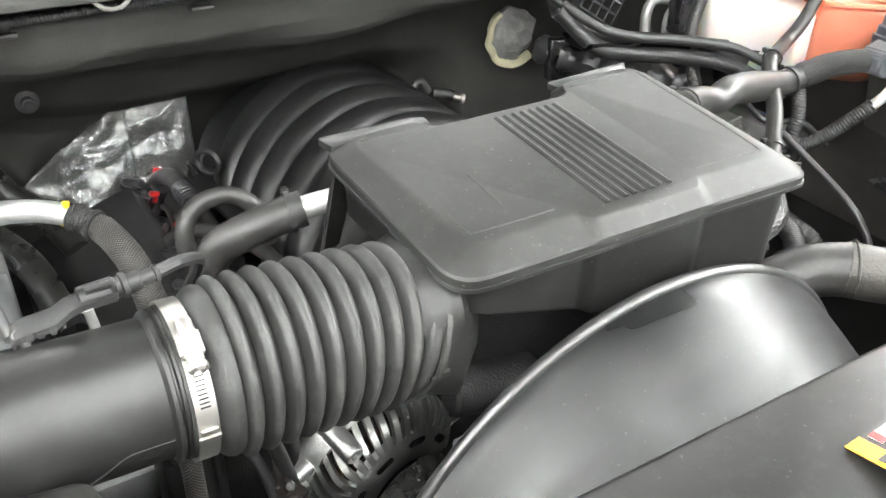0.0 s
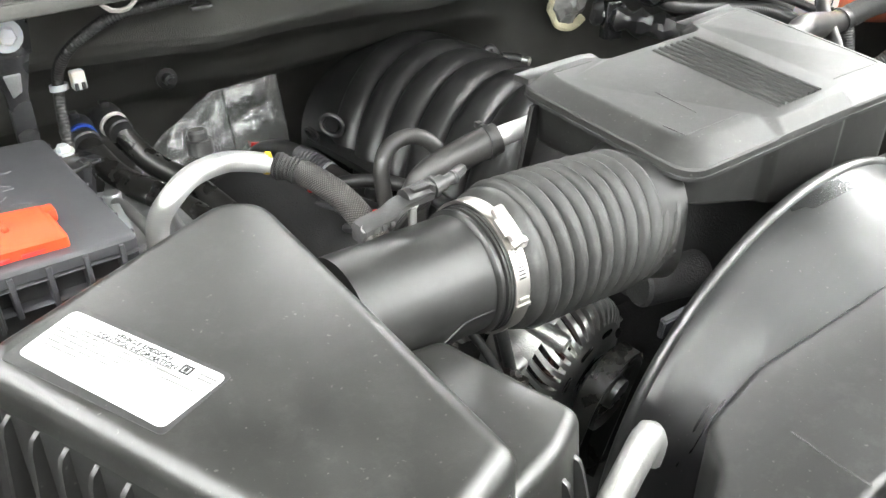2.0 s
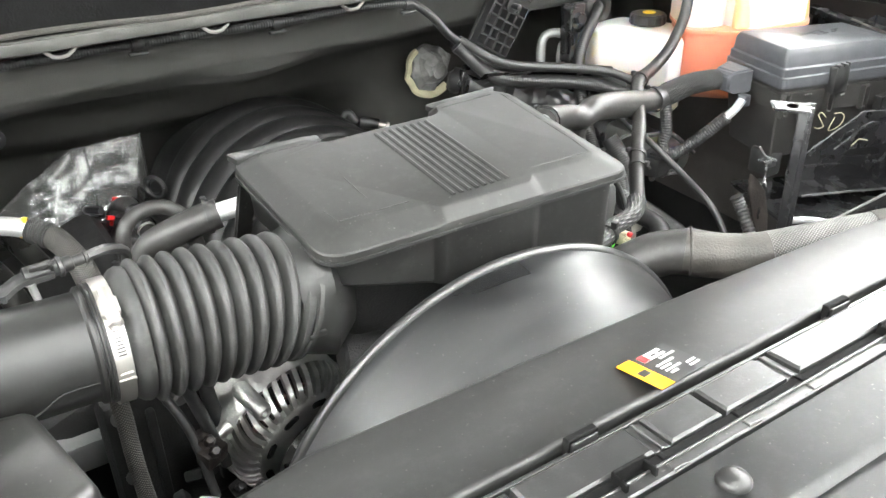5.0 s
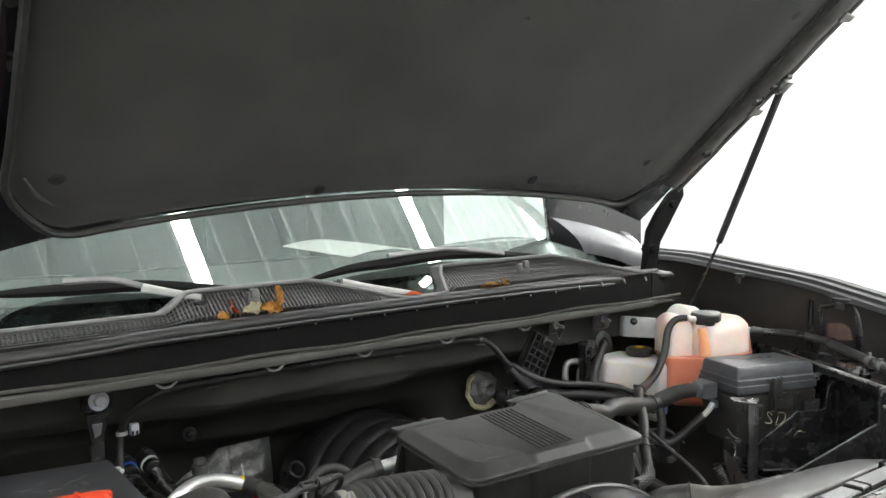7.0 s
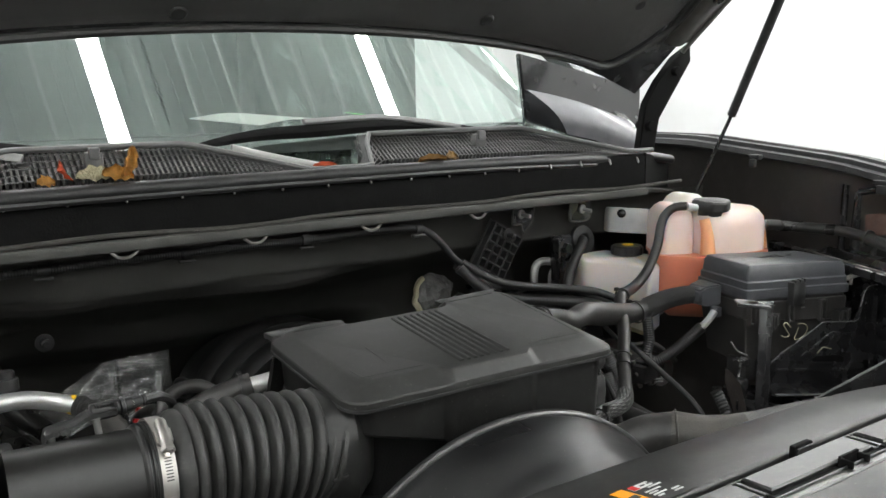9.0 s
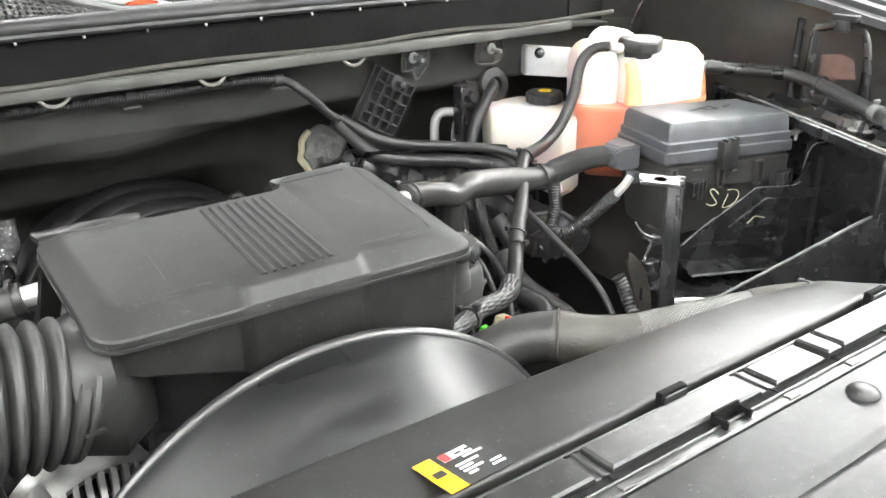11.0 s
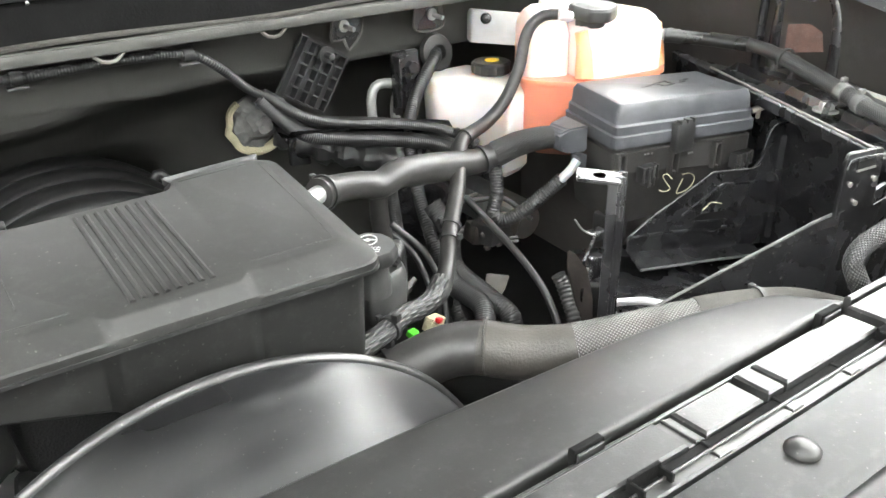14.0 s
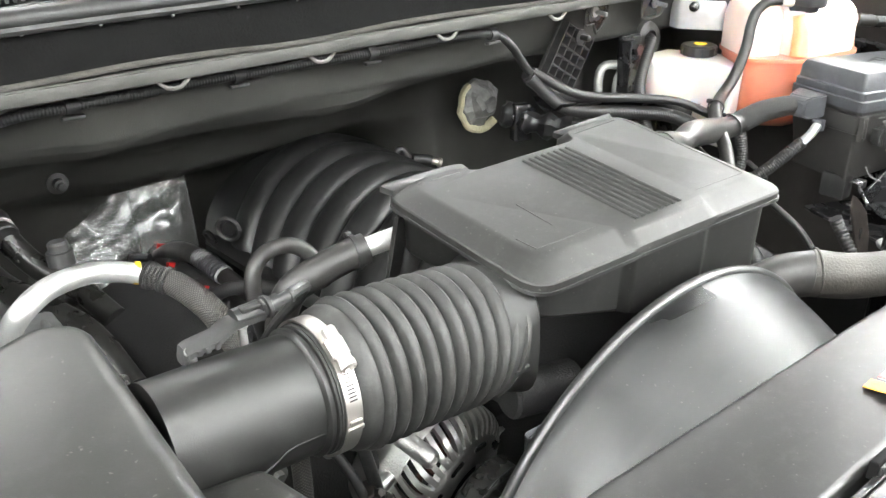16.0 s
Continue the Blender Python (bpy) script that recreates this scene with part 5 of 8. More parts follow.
    plate(bm, [(SC[0] + 0.05 * math.cos(a), 0.44, 0.86 + 0.05 * math.sin(a)), (SC[0] + 0.3 * math.cos(a - 0.1), 0.43, 0.86 + 0.3 * math.sin(a - 0.1)), (SC[0] + 0.3 * math.cos(a + 0.2), 0.47, 0.86 + 0.3 * math.sin(a + 0.2)), (SC[0] + 0.05 * math.cos(a + 0.6), 0.46, 0.86 + 0.05 * math.sin(a + 0.6))], 0.004)
single("cooling_fan", bm, BLACKHOLE, "dark plastic cooling fan inside the shroud", "fan")

# flat cover over the radiator


def rc_top(x, y):
    return 1.222 + 0.17 * (0.335 - y) + 0.012 * (x - 0.5) - 0.14 * max(0.0, 0.172 - x)


RC = [(0.122, 0.303), (0.154, 0.342), (0.245, 0.360), (0.7, 0.350), (1.0, 0.332), (1.09, 0.316), (1.175, 0.282), (1.206, 0.2125), (1.0, 0.2125), (0.5, 0.2125), (0.172, 0.211), (-0.02, 0.209), (-0.032, 0.253), (0.015, 0.279), (0.088, 0.287)]
cover = thing("radiator_cover", (0.65, 0.26, 1.2), "satin black plastic radiator cover panel", "cover panel")
out = rounded(RC, [0.012, 0.014, 0.02, 0.02, 0.03, 0.03, 0.01, 0.004, 0.01, 0.01, 0.01, 0.012, 0.015, 0.01, 0.012], 4)
bm = B()
prism(bm, out, [(1.0, -0.004), (lambda x, y: rc_top(x, y) - 0.03, 0.0), (lambda x, y: rc_top(x, y) - 0.012, 0.0), (lambda x, y: rc_top(x, y) - 0.004, 0.001), (lambda x, y: rc_top(x, y) - 0.001, 0.004), (rc_top, 0.008)])
part("panel", bm, PLASTIC, cover, sharp=50)
bm = B()
tube(bm, [(x, y, rc_top(x, y) + 0.0004) for x, y in ((0.170, 0.216), (0.176, 0.25), (0.186, 0.288))], 0.0006, 6, 0.01)
part("mould_line", bm, PLASTIC, cover)

# warning sticker: amber band, black field with print
stk = [Vector((0.547, 0.274)), Vector((0.622, 0.270)), Vector((0.618, 0.2175)), Vector((0.548, 0.2135))]


def on_sticker(u, v, h=0.0009):
    p = stk[3] + (stk[2] - stk[3]) * u + (stk[0] - stk[3]) * v
    return (p.x, p.y, rc_top(p.x, p.y) + h)


def sticker_patch(u0, v0, u1, v1, h, mat, name, label, parent):
    bm = B()
    pts = [on_sticker(u, v, h) for u, v in ((u0, v0), (u1, v0), (u1, v1), (u0, v1))]
    low = [(x, y, z - 0.0008) for x, y, z in pts]
    rings(bm, [low, pts])
    return part(name, bm, mat, parent, label)


st = sticker_patch(0, 0, 1, 1, 0.0009, INK, "warning_sticker", "black and amber fan warning sticker", cover)
sticker_patch(0.0, 0.0, 0.27, 1.0, 0.0016, AMBER, "amber_band", "amber warning band", st)
sticker_patch(0.36, 0.74, 0.80, 0.94, 0.0016, LABEL, "pictogram_field", "white pictogram field", st)
sticker_patch(0.36, 0.74, 0.48, 0.94, 0.0022, REDP, "red_sign", "small red prohibition sign", st)
sticker_patch(0.06, 0.44, 0.22, 0.60, 0.0022, INK, "triangle", "small black warning triangle", st)
for v, a, b in ((0.5, 0.4, 0.75), (0.4, 0.4, 0.6), (0.3, 0.4, 0.7), (0.2, 0.42, 0.55), (0.14, 0.75, 0.95), (0.24, 0.78, 0.95), (0.8, 0.56, 0.66), (0.8, 0.72, 0.84), (0.64, 0.6, 0.9)):
    sticker_patch(a, v, b, v + 0.045, 0.0022, LABEL if v < 0.7 else INK, "print_bar", "", st)

# grille support in front of the gap, with its pockets
tie = thing("grille_support", (0.6, 0.1, 1.1), "black plastic grille support with pockets and clips", "grille support")


def tie_top(x, y):
    return 1.249 + 0.012 * (x - 0.5) + 0.05 * (0.19 - y)


def tie_block(x0, x1, y0, y1, dz0, dz1, name, mat, bevel=0.003):
    bm = B()
    prism(bm, [(x0, y0), (x1, y0), (x1, y1), (x0, y1)], [(lambda x, y: tie_top(x, y) + dz0, 0), (lambda x, y: tie_top(x, y) + dz1 - bevel, 0), (lambda x, y: tie_top(x, y) + dz1, bevel)])
    return part(name, bm, mat, tie)


# tray and slot floor sit shallow; their near-black paints in the recess shade
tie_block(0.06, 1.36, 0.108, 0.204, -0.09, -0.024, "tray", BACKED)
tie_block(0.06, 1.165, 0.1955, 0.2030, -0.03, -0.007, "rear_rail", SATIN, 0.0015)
tie_block(0.06, 1.31, 0.1428, 0.1525, -0.03, -0.005, "slot_shade", BACKED, 0.001)
tie_block(0.06, 1.165, 0.1945, 0.1962, -0.03, -0.003, "rail_ledge", SATIN, 0.0005)
tie_block(0.06, 1.31, 0.1265, 0.1425, -0.03, -0.003, "front_strip", SATIN, 0.002)
tie_block(0.06, 1.31, 0.1375, 0.1400, -0.01, 0.000, "strip_ridge", SATIN, 0.0008)
for a, b, up in ((0.07, 0.255, 0.0), (0.259, 0.345, -0.002), (0.350, 0.476, 0.0), (0.497, 0.561, 0.0), (0.567, 0.650, 0.001), (0.671, 0.868, 0.001), (0.892, 0.971, 0.0), (0.977, 1.000, 0.004), (1.005, 1.158, 0.004)):
    tie_block(a, b, 0.153, 0.1925, -0.02, up, "pocket", POCKET, 0.0025)
for a, b in ((0.476, 0.497), (0.650, 0.671), (0.868, 0.892)):
    tie_block(a + 0.0015, b - 0.0015, 0.153, 0.1925, -0.02, -0.004, "groove_floor", SATIN, 0.001)
    tie_block((a + b) / 2 - 0.002, (a + b) / 2 + 0.002, 0.153, 0.1925, -0.02, -0.0015, "groove_rib", SATIN, 0.001)
for a in (0.35, 0.48, 0.575, 0.665, 0.885, 0.985, 1.075):
    tie_block(a - 0.008, a + 0.008, 0.1275, 0.1370, -0.02, -0.0010, "cross_rib", SATIN, 0.001)
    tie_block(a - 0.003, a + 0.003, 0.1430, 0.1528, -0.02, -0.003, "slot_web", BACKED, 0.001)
tie_block(1.165, 1.258, 0.1435, 0.193, -0.02, 0.010, "raised_block", POCKET, 0.003)
tie_block(1.185, 1.268, 0.1265, 0.1375, -0.02, 0.003, "low_block", POCKET, 0.003)
tie_block(1.180, 1.255, 0.197, 0.205, -0.03, 0.011, "end_lip", SATIN, 0.002)
for x in (0.101, 0.437, 0.80, 1.150):
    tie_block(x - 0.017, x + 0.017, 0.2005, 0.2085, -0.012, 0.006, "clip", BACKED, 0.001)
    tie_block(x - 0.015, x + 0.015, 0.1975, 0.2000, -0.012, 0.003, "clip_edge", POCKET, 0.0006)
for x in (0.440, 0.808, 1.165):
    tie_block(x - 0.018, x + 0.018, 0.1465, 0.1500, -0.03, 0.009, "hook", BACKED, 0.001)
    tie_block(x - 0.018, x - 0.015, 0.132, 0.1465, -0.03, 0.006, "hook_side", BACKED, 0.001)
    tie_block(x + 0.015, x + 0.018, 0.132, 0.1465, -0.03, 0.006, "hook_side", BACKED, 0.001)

# smooth grille trim ahead of it
trim = thing("grille_trim", (0.65, -0.05, 1.1), "smooth black plastic trim above the grille with push pins", "trim panel")


def trim_top(x, y):
    return 1.254 + 0.012 * (x - 0.5) - 1.6 * max(0, 0.02 - y) ** 1.5 - 0.006 * math.exp(-((y - 0.048) / 0.004) ** 2) - (0.012 if y > 0.1205 else 0)


bm = B()
sheet(bm, lambda u, v: (0.02 + 1.5 * u, 0.1255 - 0.37 * v ** 1.5 - 0.02 * math.sin(3.1 * u) * v, trim_top(0.02 + 1.5 * u, 0.1255 - 0.37 * v ** 1.5)), 30, 60, 0.008)
part("panel", bm, SATIN, trim, sharp=50)
bm = B()
box(bm, (0.77, -0.16, 1.0), (1.5, 0.05, 0.3), 0.01)
part("face", bm, SATIN, trim)
for x, y in ((0.933, 0.090), (0.499, 0.089)):
    bm = B()
    z = trim_top(x, y)
    lathe(bm, [(0.015, 0.0), (0.015, 0.003), (0.012, 0.007), (0.006, 0.009), (0.001, 0.0092)], (x, y, z - 0.001), (0, 0, 1), 22)
    part("push_pin", bm, PLASTIC, trim)

# pale support rod left of the cover
bm = B()
tube(bm, [(0.155, 0.392, 1.135), (0.158, 0.391, 1.155), (0.148, 0.390, 1.168), (0.135, 0.388, 1.160), (0.105, 0.383, 1.132), (0.07, 0.378, 1.103), (0.03, 0.372, 1.078), (-0.05, 0.36, 1.05)], 0.0145, 14, 0.01, flat=0.8)
single("support_rod", bm, GREYROD, "pale metal support rod beside the filter housing", "rod")

# alternator
alt = thing("alternator", (0.355, 0.66, 0.88), "cast aluminium alternator with cooling slots", "alternator")
AC, AD = Vector((0.345, 0.668, 0.972)), Vector((0.22, -1, -0.22)).normalized()
AU = AD.orthogonal().normalized()
AV = AD.cross(AU)


def on_alt(r, a, h):
    return AC + AD * h + (AU * math.cos(a) + AV * math.sin(a)) * r


bm = B()
lathe(bm, [(0.080, -0.07), (0.084, -0.02), (0.082, 0.004), (0.062, 0.012), (0.03, 0.014)], AC, AD, 40)
part("stator", bm, BLACKHOLE, alt, "dark stator inside the housing")
for k in range(18):
    a0 = 2 * math.pi * k / 18
    bm = B()
    tube(bm, [on_alt(0.086, a0 - 0.10, -0.004), on_alt(0.088, a0, 0.003), on_alt(0.086, a0 + 0.10, -0.004), on_alt(0.080, a0 + 0.12, 0.010)], 0.004, 6, 0.006)
    part("winding", bm, COPPER, alt, "copper winding showing through a slot")
SLOTS = 40
for k in range(SLOTS):
    # a cast bar between two slots, rounded over the shoulder
    a0 = 2 * math.pi * k / SLOTS
    bm = B()
    loops = []
    for r, h in ((0.1005, -0.022), (0.1010, -0.010), (0.0995, 0.002), (0.095, 0.011), (0.086, 0.018), (0.075, 0.022)):
        w = 0.0038 / r
        loops.append([on_alt(r, a0 - w + 0.10 * h / 0.027, h), on_alt(r, a0 + w + 0.10 * h / 0.027, h), on_alt(r - 0.008, a0 + w + 0.10 * h / 0.027, h - 0.006), on_alt(r - 0.008, a0 - w + 0.10 * h / 0.027, h - 0.006)])
    rings(bm, loops)
    part("fin", bm, CAST, alt)
bm = B()
lathe(bm, [(0.094, -0.022), (0.101, -0.020), (0.103, -0.026), (0.103, -0.050), (0.099, -0.056), (0.099, -0.085), (0.092, -0.085), (0.092, -0.022)], AC, AD, 48, cap=False)
part("rear_housing", bm, CAST, alt, "cast aluminium rear housing")
bm = B()
lathe(bm, [(0.078, 0.010), (0.078, 0.020), (0.074, 0.024), (0.064, 0.028), (0.040, 0.030), (0.040, 0.015), (0.078, 0.010)], AC, AD, 48, cap=False)
part("face_ring", bm, CAST, alt)
for k in range(9):
    a0 = 2 * math.pi * k / 9 + 0.2
    bm = B()
    for q in (-0.10, -0.05, 0.0, 0.05, 0.10):
        lathe(bm, [(0.0055, 0.0), (0.0055, 0.0016), (0.0001, 0.0016)], on_alt(0.068, a0 + q, 0.0266), AD, 10)
    part("window", bm, BACKED, alt, "dark oval cooling window")
for k in range(3):
    # clamping lugs with their screws
    a0 = 2 * math.pi * k / 3 + 0.35
    bm = B()
    lathe(bm, [(0.010, -0.05), (0.0125, -0.045), (0.0125, 0.006), (0.010, 0.010), (0.0055, 0.010), (0.005, 0.004), (0.0001, 0.004)], on_alt(0.103, a0, 0.0), AD, 16)
    part("lug", bm, CAST, alt)
ear = AC + Vector((-0.118, -0.004, 0.026))
bm = B()
lathe(bm, [(0.0085, -0.012), (0.0205, -0.012), (0.0215, -0.010), (0.0215, 0.010), (0.0205, 0.012), (0.0085, 0.012), (0.0085, -0.012)], ear, AD, 24, cap=False)
for s1 in (-1, 1):
    rod(bm, ear + Vector((0.006, 0, 0.018 * s1)), AC + Vector((-0.090, 0, 0.030 + 0.022 * s1)), 0.009, 10)
part("mounting_ear", bm, CAST, alt)
bm = B()
lathe(bm, [(0.030, 0.030), (0.054, 0.040), (0.058, 0.042), (0.058, 0.046)] + [p for k in range(5) for p in ((0.055, 0.0475 + 0.004 * k), (0.0575, 0.0495 + 0.004 * k))] + [(0.058, 0.068), (0.058, 0.072), (0.053, 0.074), (0.048, 0.066), (0.024, 0.064), (0.022, 0.076), (0.012, 0.078), (0.0001, 0.078)], AC, AD, 44)
part("pulley", bm, GLOSSHOSE, alt, "glossy black grooved pulley")
# the drive belt runs over the pulley and down both sides
AX = Vector((-1, -0.22, 0)).normalized()
AZ = AD.cross(AX)
AZ = AZ if AZ.z > 0 else -AZ
hub = AC + AD * 0.058
run = [hub + AX * 0.0605 - AZ * 0.30] + [hub + (AX * math.cos(a) + AZ * math.sin(a)) * 0.0605 for a in [math.pi * k / 20 for k in range(21)]] + [hub - AX * 0.0605 - AZ * 0.30]
bm = B()
loops = []
for k, p in enumerate(run):
    q = run[min(k + 1, len(run) - 1)] - run[max(k - 1, 0)]
    n = q.cross(AD).normalized() * 0.0022
    loops.append([p - AD * 0.013 - n, p + AD * 0.013 - n, p + AD * 0.013 + n, p - AD * 0.013 + n])
rings(bm, loops)
single("drive_belt", bm, GLOSSHOSE, "smooth black rubber drive belt over the alternator pulley", "belt", sharp=50)

# ---- driver side of the bay ----
# fuse box
fuse = thing("fuse_box", (1.46, 0.77, 1.05), "slate black fuse box with a stepped clip-on lid", "fuse box")


def fz(x, y):
    return -0.06 * (x - 1.31)


FB = [(1.306, 0.666), (1.612, 0.630), (1.645, 0.79), (1.356, 0.835)]
out = rounded(FB, 0.014, 4)
bm = B()
prism(bm, out, [(lambda x, y: 1.272 + fz(x, y), 0.0), (lambda x, y: 1.290 + fz(x, y), 0.0), (lambda x, y: 1.292 + fz(x, y), 0.004), (lambda x, y: 1.305 + fz(x, y), 0.004), (lambda x, y: 1.308 + fz(x, y), 0.008),
                (lambda x, y: 1.330 + fz(x, y), 0.010), (lambda x, y: 1.339 + fz(x, y), 0.015), (lambda x, y: 1.341 + fz(x, y), 0.020)])
part("lid", bm, FUSE, fuse, "grey-black lid with rounded shoulders", sharp=30)
bm = B()
prism(bm, out, [(1.128, 0.022), (1.20, 0.012), (lambda x, y: 1.232 + 2 * fz(x, y), 0.008)])
part("body", bm, FUSEBODY, fuse, "dusty brown-black lower body")
bm = B()
prism(bm, out, [(lambda x, y: 1.226 + 2 * fz(x, y), 0.016), (lambda x, y: 1.230 + 2 * fz(x, y), 0.004), (lambda x, y: 1.262 + fz(x, y), 0.003), (lambda x, y: 1.264 + fz(x, y), 0.008), (lambda x, y: 1.272 + fz(x, y), 0.008)])
part("flange", bm, FUSEBODY, fuse, sharp=30)
bm = B()
box(bm, (1.352, 0.705, 1.115), (0.035, 0.05, 0.05), 0.006)
part("foot", bm, LOOM, fuse)


def front_y(x):
    return 0.666 - 0.118 * (x - 1.306)


def loop_frame(x, z, w, h, d, t=0.0045):
    """A raised rectangular loop on the box's front."""
    bm = B()
    y = front_y(x) - d * 0.5 + 0.005
    for sx in (-1, 1):
        box(bm, (x + sx * (w - t) / 2, y, z), (t, d, h), 0.001)
    for sz in (-1, 1):
        box(bm, (x, y, z + sz * (h - t) / 2), (w - 2 * t, d * 0.9, t), 0.001)
    return bm


for x in (1.322, 1.432, 1.527):
    part("strap_loop", loop_frame(x, 1.242 + 1.4 * fz(x, 0), 0.019, 0.046, 0.010), FUSEBODY, fuse)
for x, z, w in ((1.376, 1.222, 0.036), (1.584, 1.206, 0.046)):
    lt = part("latch", loop_frame(x, z, w, 0.026, 0.016), LOOM, fuse)
    part("tongue", loop_frame(x, z - 0.004, w * 0.45, 0.034, 0.018, 0.006), LOOM, lt)
bm = B()
x, y = 1.443, front_y(1.443)
box(bm, (x, y - 0.003, 1.272), (0.042, 0.016, 0.05), 0.003)
box(bm, (x, y - 0.004, 1.296), (0.034, 0.012, 0.006), 0.002)
lt = part("latch", bm, LOOM, fuse)
for dx in (-0.015, 0.0, 0.015):
    bm = B()
    box(bm, (x + dx, y - 0.007, 1.298), (0.004, 0.010, 0.007), 0.001)
    part("grip", bm, LOOM, lt)
bm = B()
for x0, z, w in ((1.378, 1.252, 0.006), (1.386, 1.251, 0.004), (1.372, 1.252, 0.003), (1.47, 1.236, 0.012)):
    box(bm, (x0, front_y(x0) + 0.0018, z), (w, 0.002, 0.002))
tagged(part("moulded_mark", bm, WEATHERED, fuse, "tiny pale moulded marks"), kind="stuff")
bm = B()
for dx, dy, w, h in ((-0.045, 0, 0.022, 0.003), (-0.02, 0.005, 0.012, 0.003), (0.055, 0.004, 0.02, 0.003), (0.04, -0.006, 0.014, 0.003), (0.0, 0.01, 0.028, 0.003), (0.0, -0.01, 0.028, 0.003), (0.013, 0, 0.003, 0.02), (-0.013, 0, 0.003, 0.02)):
    x, y = 1.49 + dx, 0.735 + dy
    box(bm, (x, y, 1.3415 + fz(x, y)), (w, h, 0.001))
part("embossing", bm, LOOM, fuse, "faint moulded marks")
bm = B()
rings(bm, [[(1.284, 0.795, 1.276), (1.284, 0.762, 1.276), (1.284, 0.762, 1.250), (1.284, 0.795, 1.250)], [(1.292, 0.80, 1.285), (1.292, 0.755, 1.285), (1.292, 0.755, 1.243), (1.292, 0.80, 1.243)], [(1.332, 0.805, 1.290), (1.322, 0.738, 1.290), (1.322, 0.738, 1.246), (1.332, 0.805, 1.246)]])
bmesh.ops.bevel(bm, geom=list(bm.edges), offset=0.003, segments=2, affect="EDGES")
box(bm, (1.306, 0.740, 1.234), (0.018, 0.020, 0.022), 0.003)
part("cable_port", bm, FUSE, fuse)
bm = B()
for pts in ([(1.386, 1.185), (1.376, 1.192), (1.37, 1.188), (1.378, 1.178), (1.384, 1.17), (1.374, 1.166), (1.366, 1.168)],
            [(1.404, 1.186), (1.398, 1.172), (1.396, 1.164), (1.408, 1.167), (1.420, 1.176), (1.424, 1.188), (1.416, 1.194), (1.402, 1.192)]):
    tube(bm, [(1.440 + 1.3 * (x - 1.395), 0.6625 - 0.118 * (1.3 * (x - 1.395) + 0.15), 1.190 + 1.2 * (z - 1.178) - 0.3 * (x - 1.395)) for x, z in pts], 0.0008, 5, 0.004)
part("chalk_mark", bm, FOAM, fuse, "pale yellow crayon scribble")
# coolant tank
tank = thing("coolant_tank", (1.49, 0.96, 1.2), "milky coolant expansion tank with orange coolant", "coolant tank")
for nm, pts, z0, z1, mt, rr in (("front_chamber", [(1.43, 0.86), (1.60, 0.835), (1.635, 0.885), (1.62, 1.0), (1.46, 1.01)], 1.315, 1.418, PEACH, 0.04),
                                ("rear_chamber", [(1.358, 0.945), (1.435, 0.90), (1.49, 1.02), (1.43, 1.06)], 1.315, 1.428, PEACH, 0.032),
                                ("top_chamber", [(1.44, 0.93), (1.53, 0.93), (1.55, 1.06), (1.47, 1.06)], 1.315, 1.445, MILK, 0.04),
                                ("lower_half", [(1.352, 0.94), (1.425, 0.855), (1.61, 0.835), (1.64, 0.90), (1.62, 1.02), (1.44, 1.06)], 1.17, 1.318, CORAL, 0.03)):
    bm = B()
    lv = [(z0, 0.0), (z1 - 0.04, 0.0), (z1 - 0.02, 0.005), (z1 - 0.008, 0.014), (z1, 0.026)] if nm != "lower_half" else [(z0, 0.03), (z0 + 0.03, 0.004), (z1 - 0.008, 0.0), (z1 - 0.008, -0.006), (z1, -0.006)]
    prism(bm, rounded(pts, rr, 6), lv)
    part(nm, bm, mt, tank, sharp=60)
bm = B()
lathe(bm, [(0.03, -0.03), (0.03, 0.0), (0.043, 0.0), (0.045, 0.003), (0.044, 0.018), (0.040, 0.022), (0.034, 0.022), (0.03, 0.024), (0.001, 0.024)], (1.475, 0.895, 1.418), (0.02, -0.05, 1), 48, wave=lambda a: 0.96 + 0.08 * math.copysign(abs(math.cos(3 * a)) ** 0.5, math.cos(3 * a)))
part("cap", bm, LOOM, tank, "black screw cap with grips")
bm = B()
tube(bm, [(1.437, 0.885, 1.40), (1.440, 0.878, 1.37), (1.438, 0.872, 1.32)], lambda t: 0.012 + 0.006 * t, 10, 0.01)
part("seam_band", bm, ORANGE, tank, "orange coolant showing at the chamber seam", sharp=70)
bm = B()
tube(bm, [(1.612, 0.868, 1.395), (1.618, 0.87, 1.36), (1.618, 0.87, 1.318)], lambda t: 0.010 + 0.010 * t, 10, 0.01)
part("edge_band", bm, ORANGE, tank, "orange coolant showing at the chamber edge", sharp=70)
bm = B()
prism(bm, rounded([(1.385, 1.135), (1.44, 1.05), (1.452, 1.06), (1.40, 1.17)], 0.008), [(1.345, 0), (1.395, 0), (1.405, 0.004)])
part("mounting_tab", bm, CLOUDY, tank, "clear plastic mounting tab")
bm = B()
lathe(bm, [(0.011, 0), (0.011, 0.004), (0.006, 0.006)], (1.402, 1.108, 1.393), (-0.85, -0.5, 0.1), 14)
part("tab_bolt", bm, STEEL, tank)
bm = B()
lathe(bm, [(0.009, 0), (0.009, 0.03)], (1.425, 0.90, 1.425), (-0.5, 0.05, 0.1), 12)
part("nozzle", bm, CLOUDY, tank)
bm = B()
lathe(bm, [(0.010, 0), (0.010, 0.04)], (1.60, 0.86, 1.375), (1, -0.2, 0), 12)
part("nozzle", bm, CLOUDY, tank)

# brake fluid reservoir
brk = thing("brake_fluid_reservoir", (1.33, 1.04, 1.1), "off-white brake fluid reservoir with a black cap", "fluid reservoir")
bm = B()
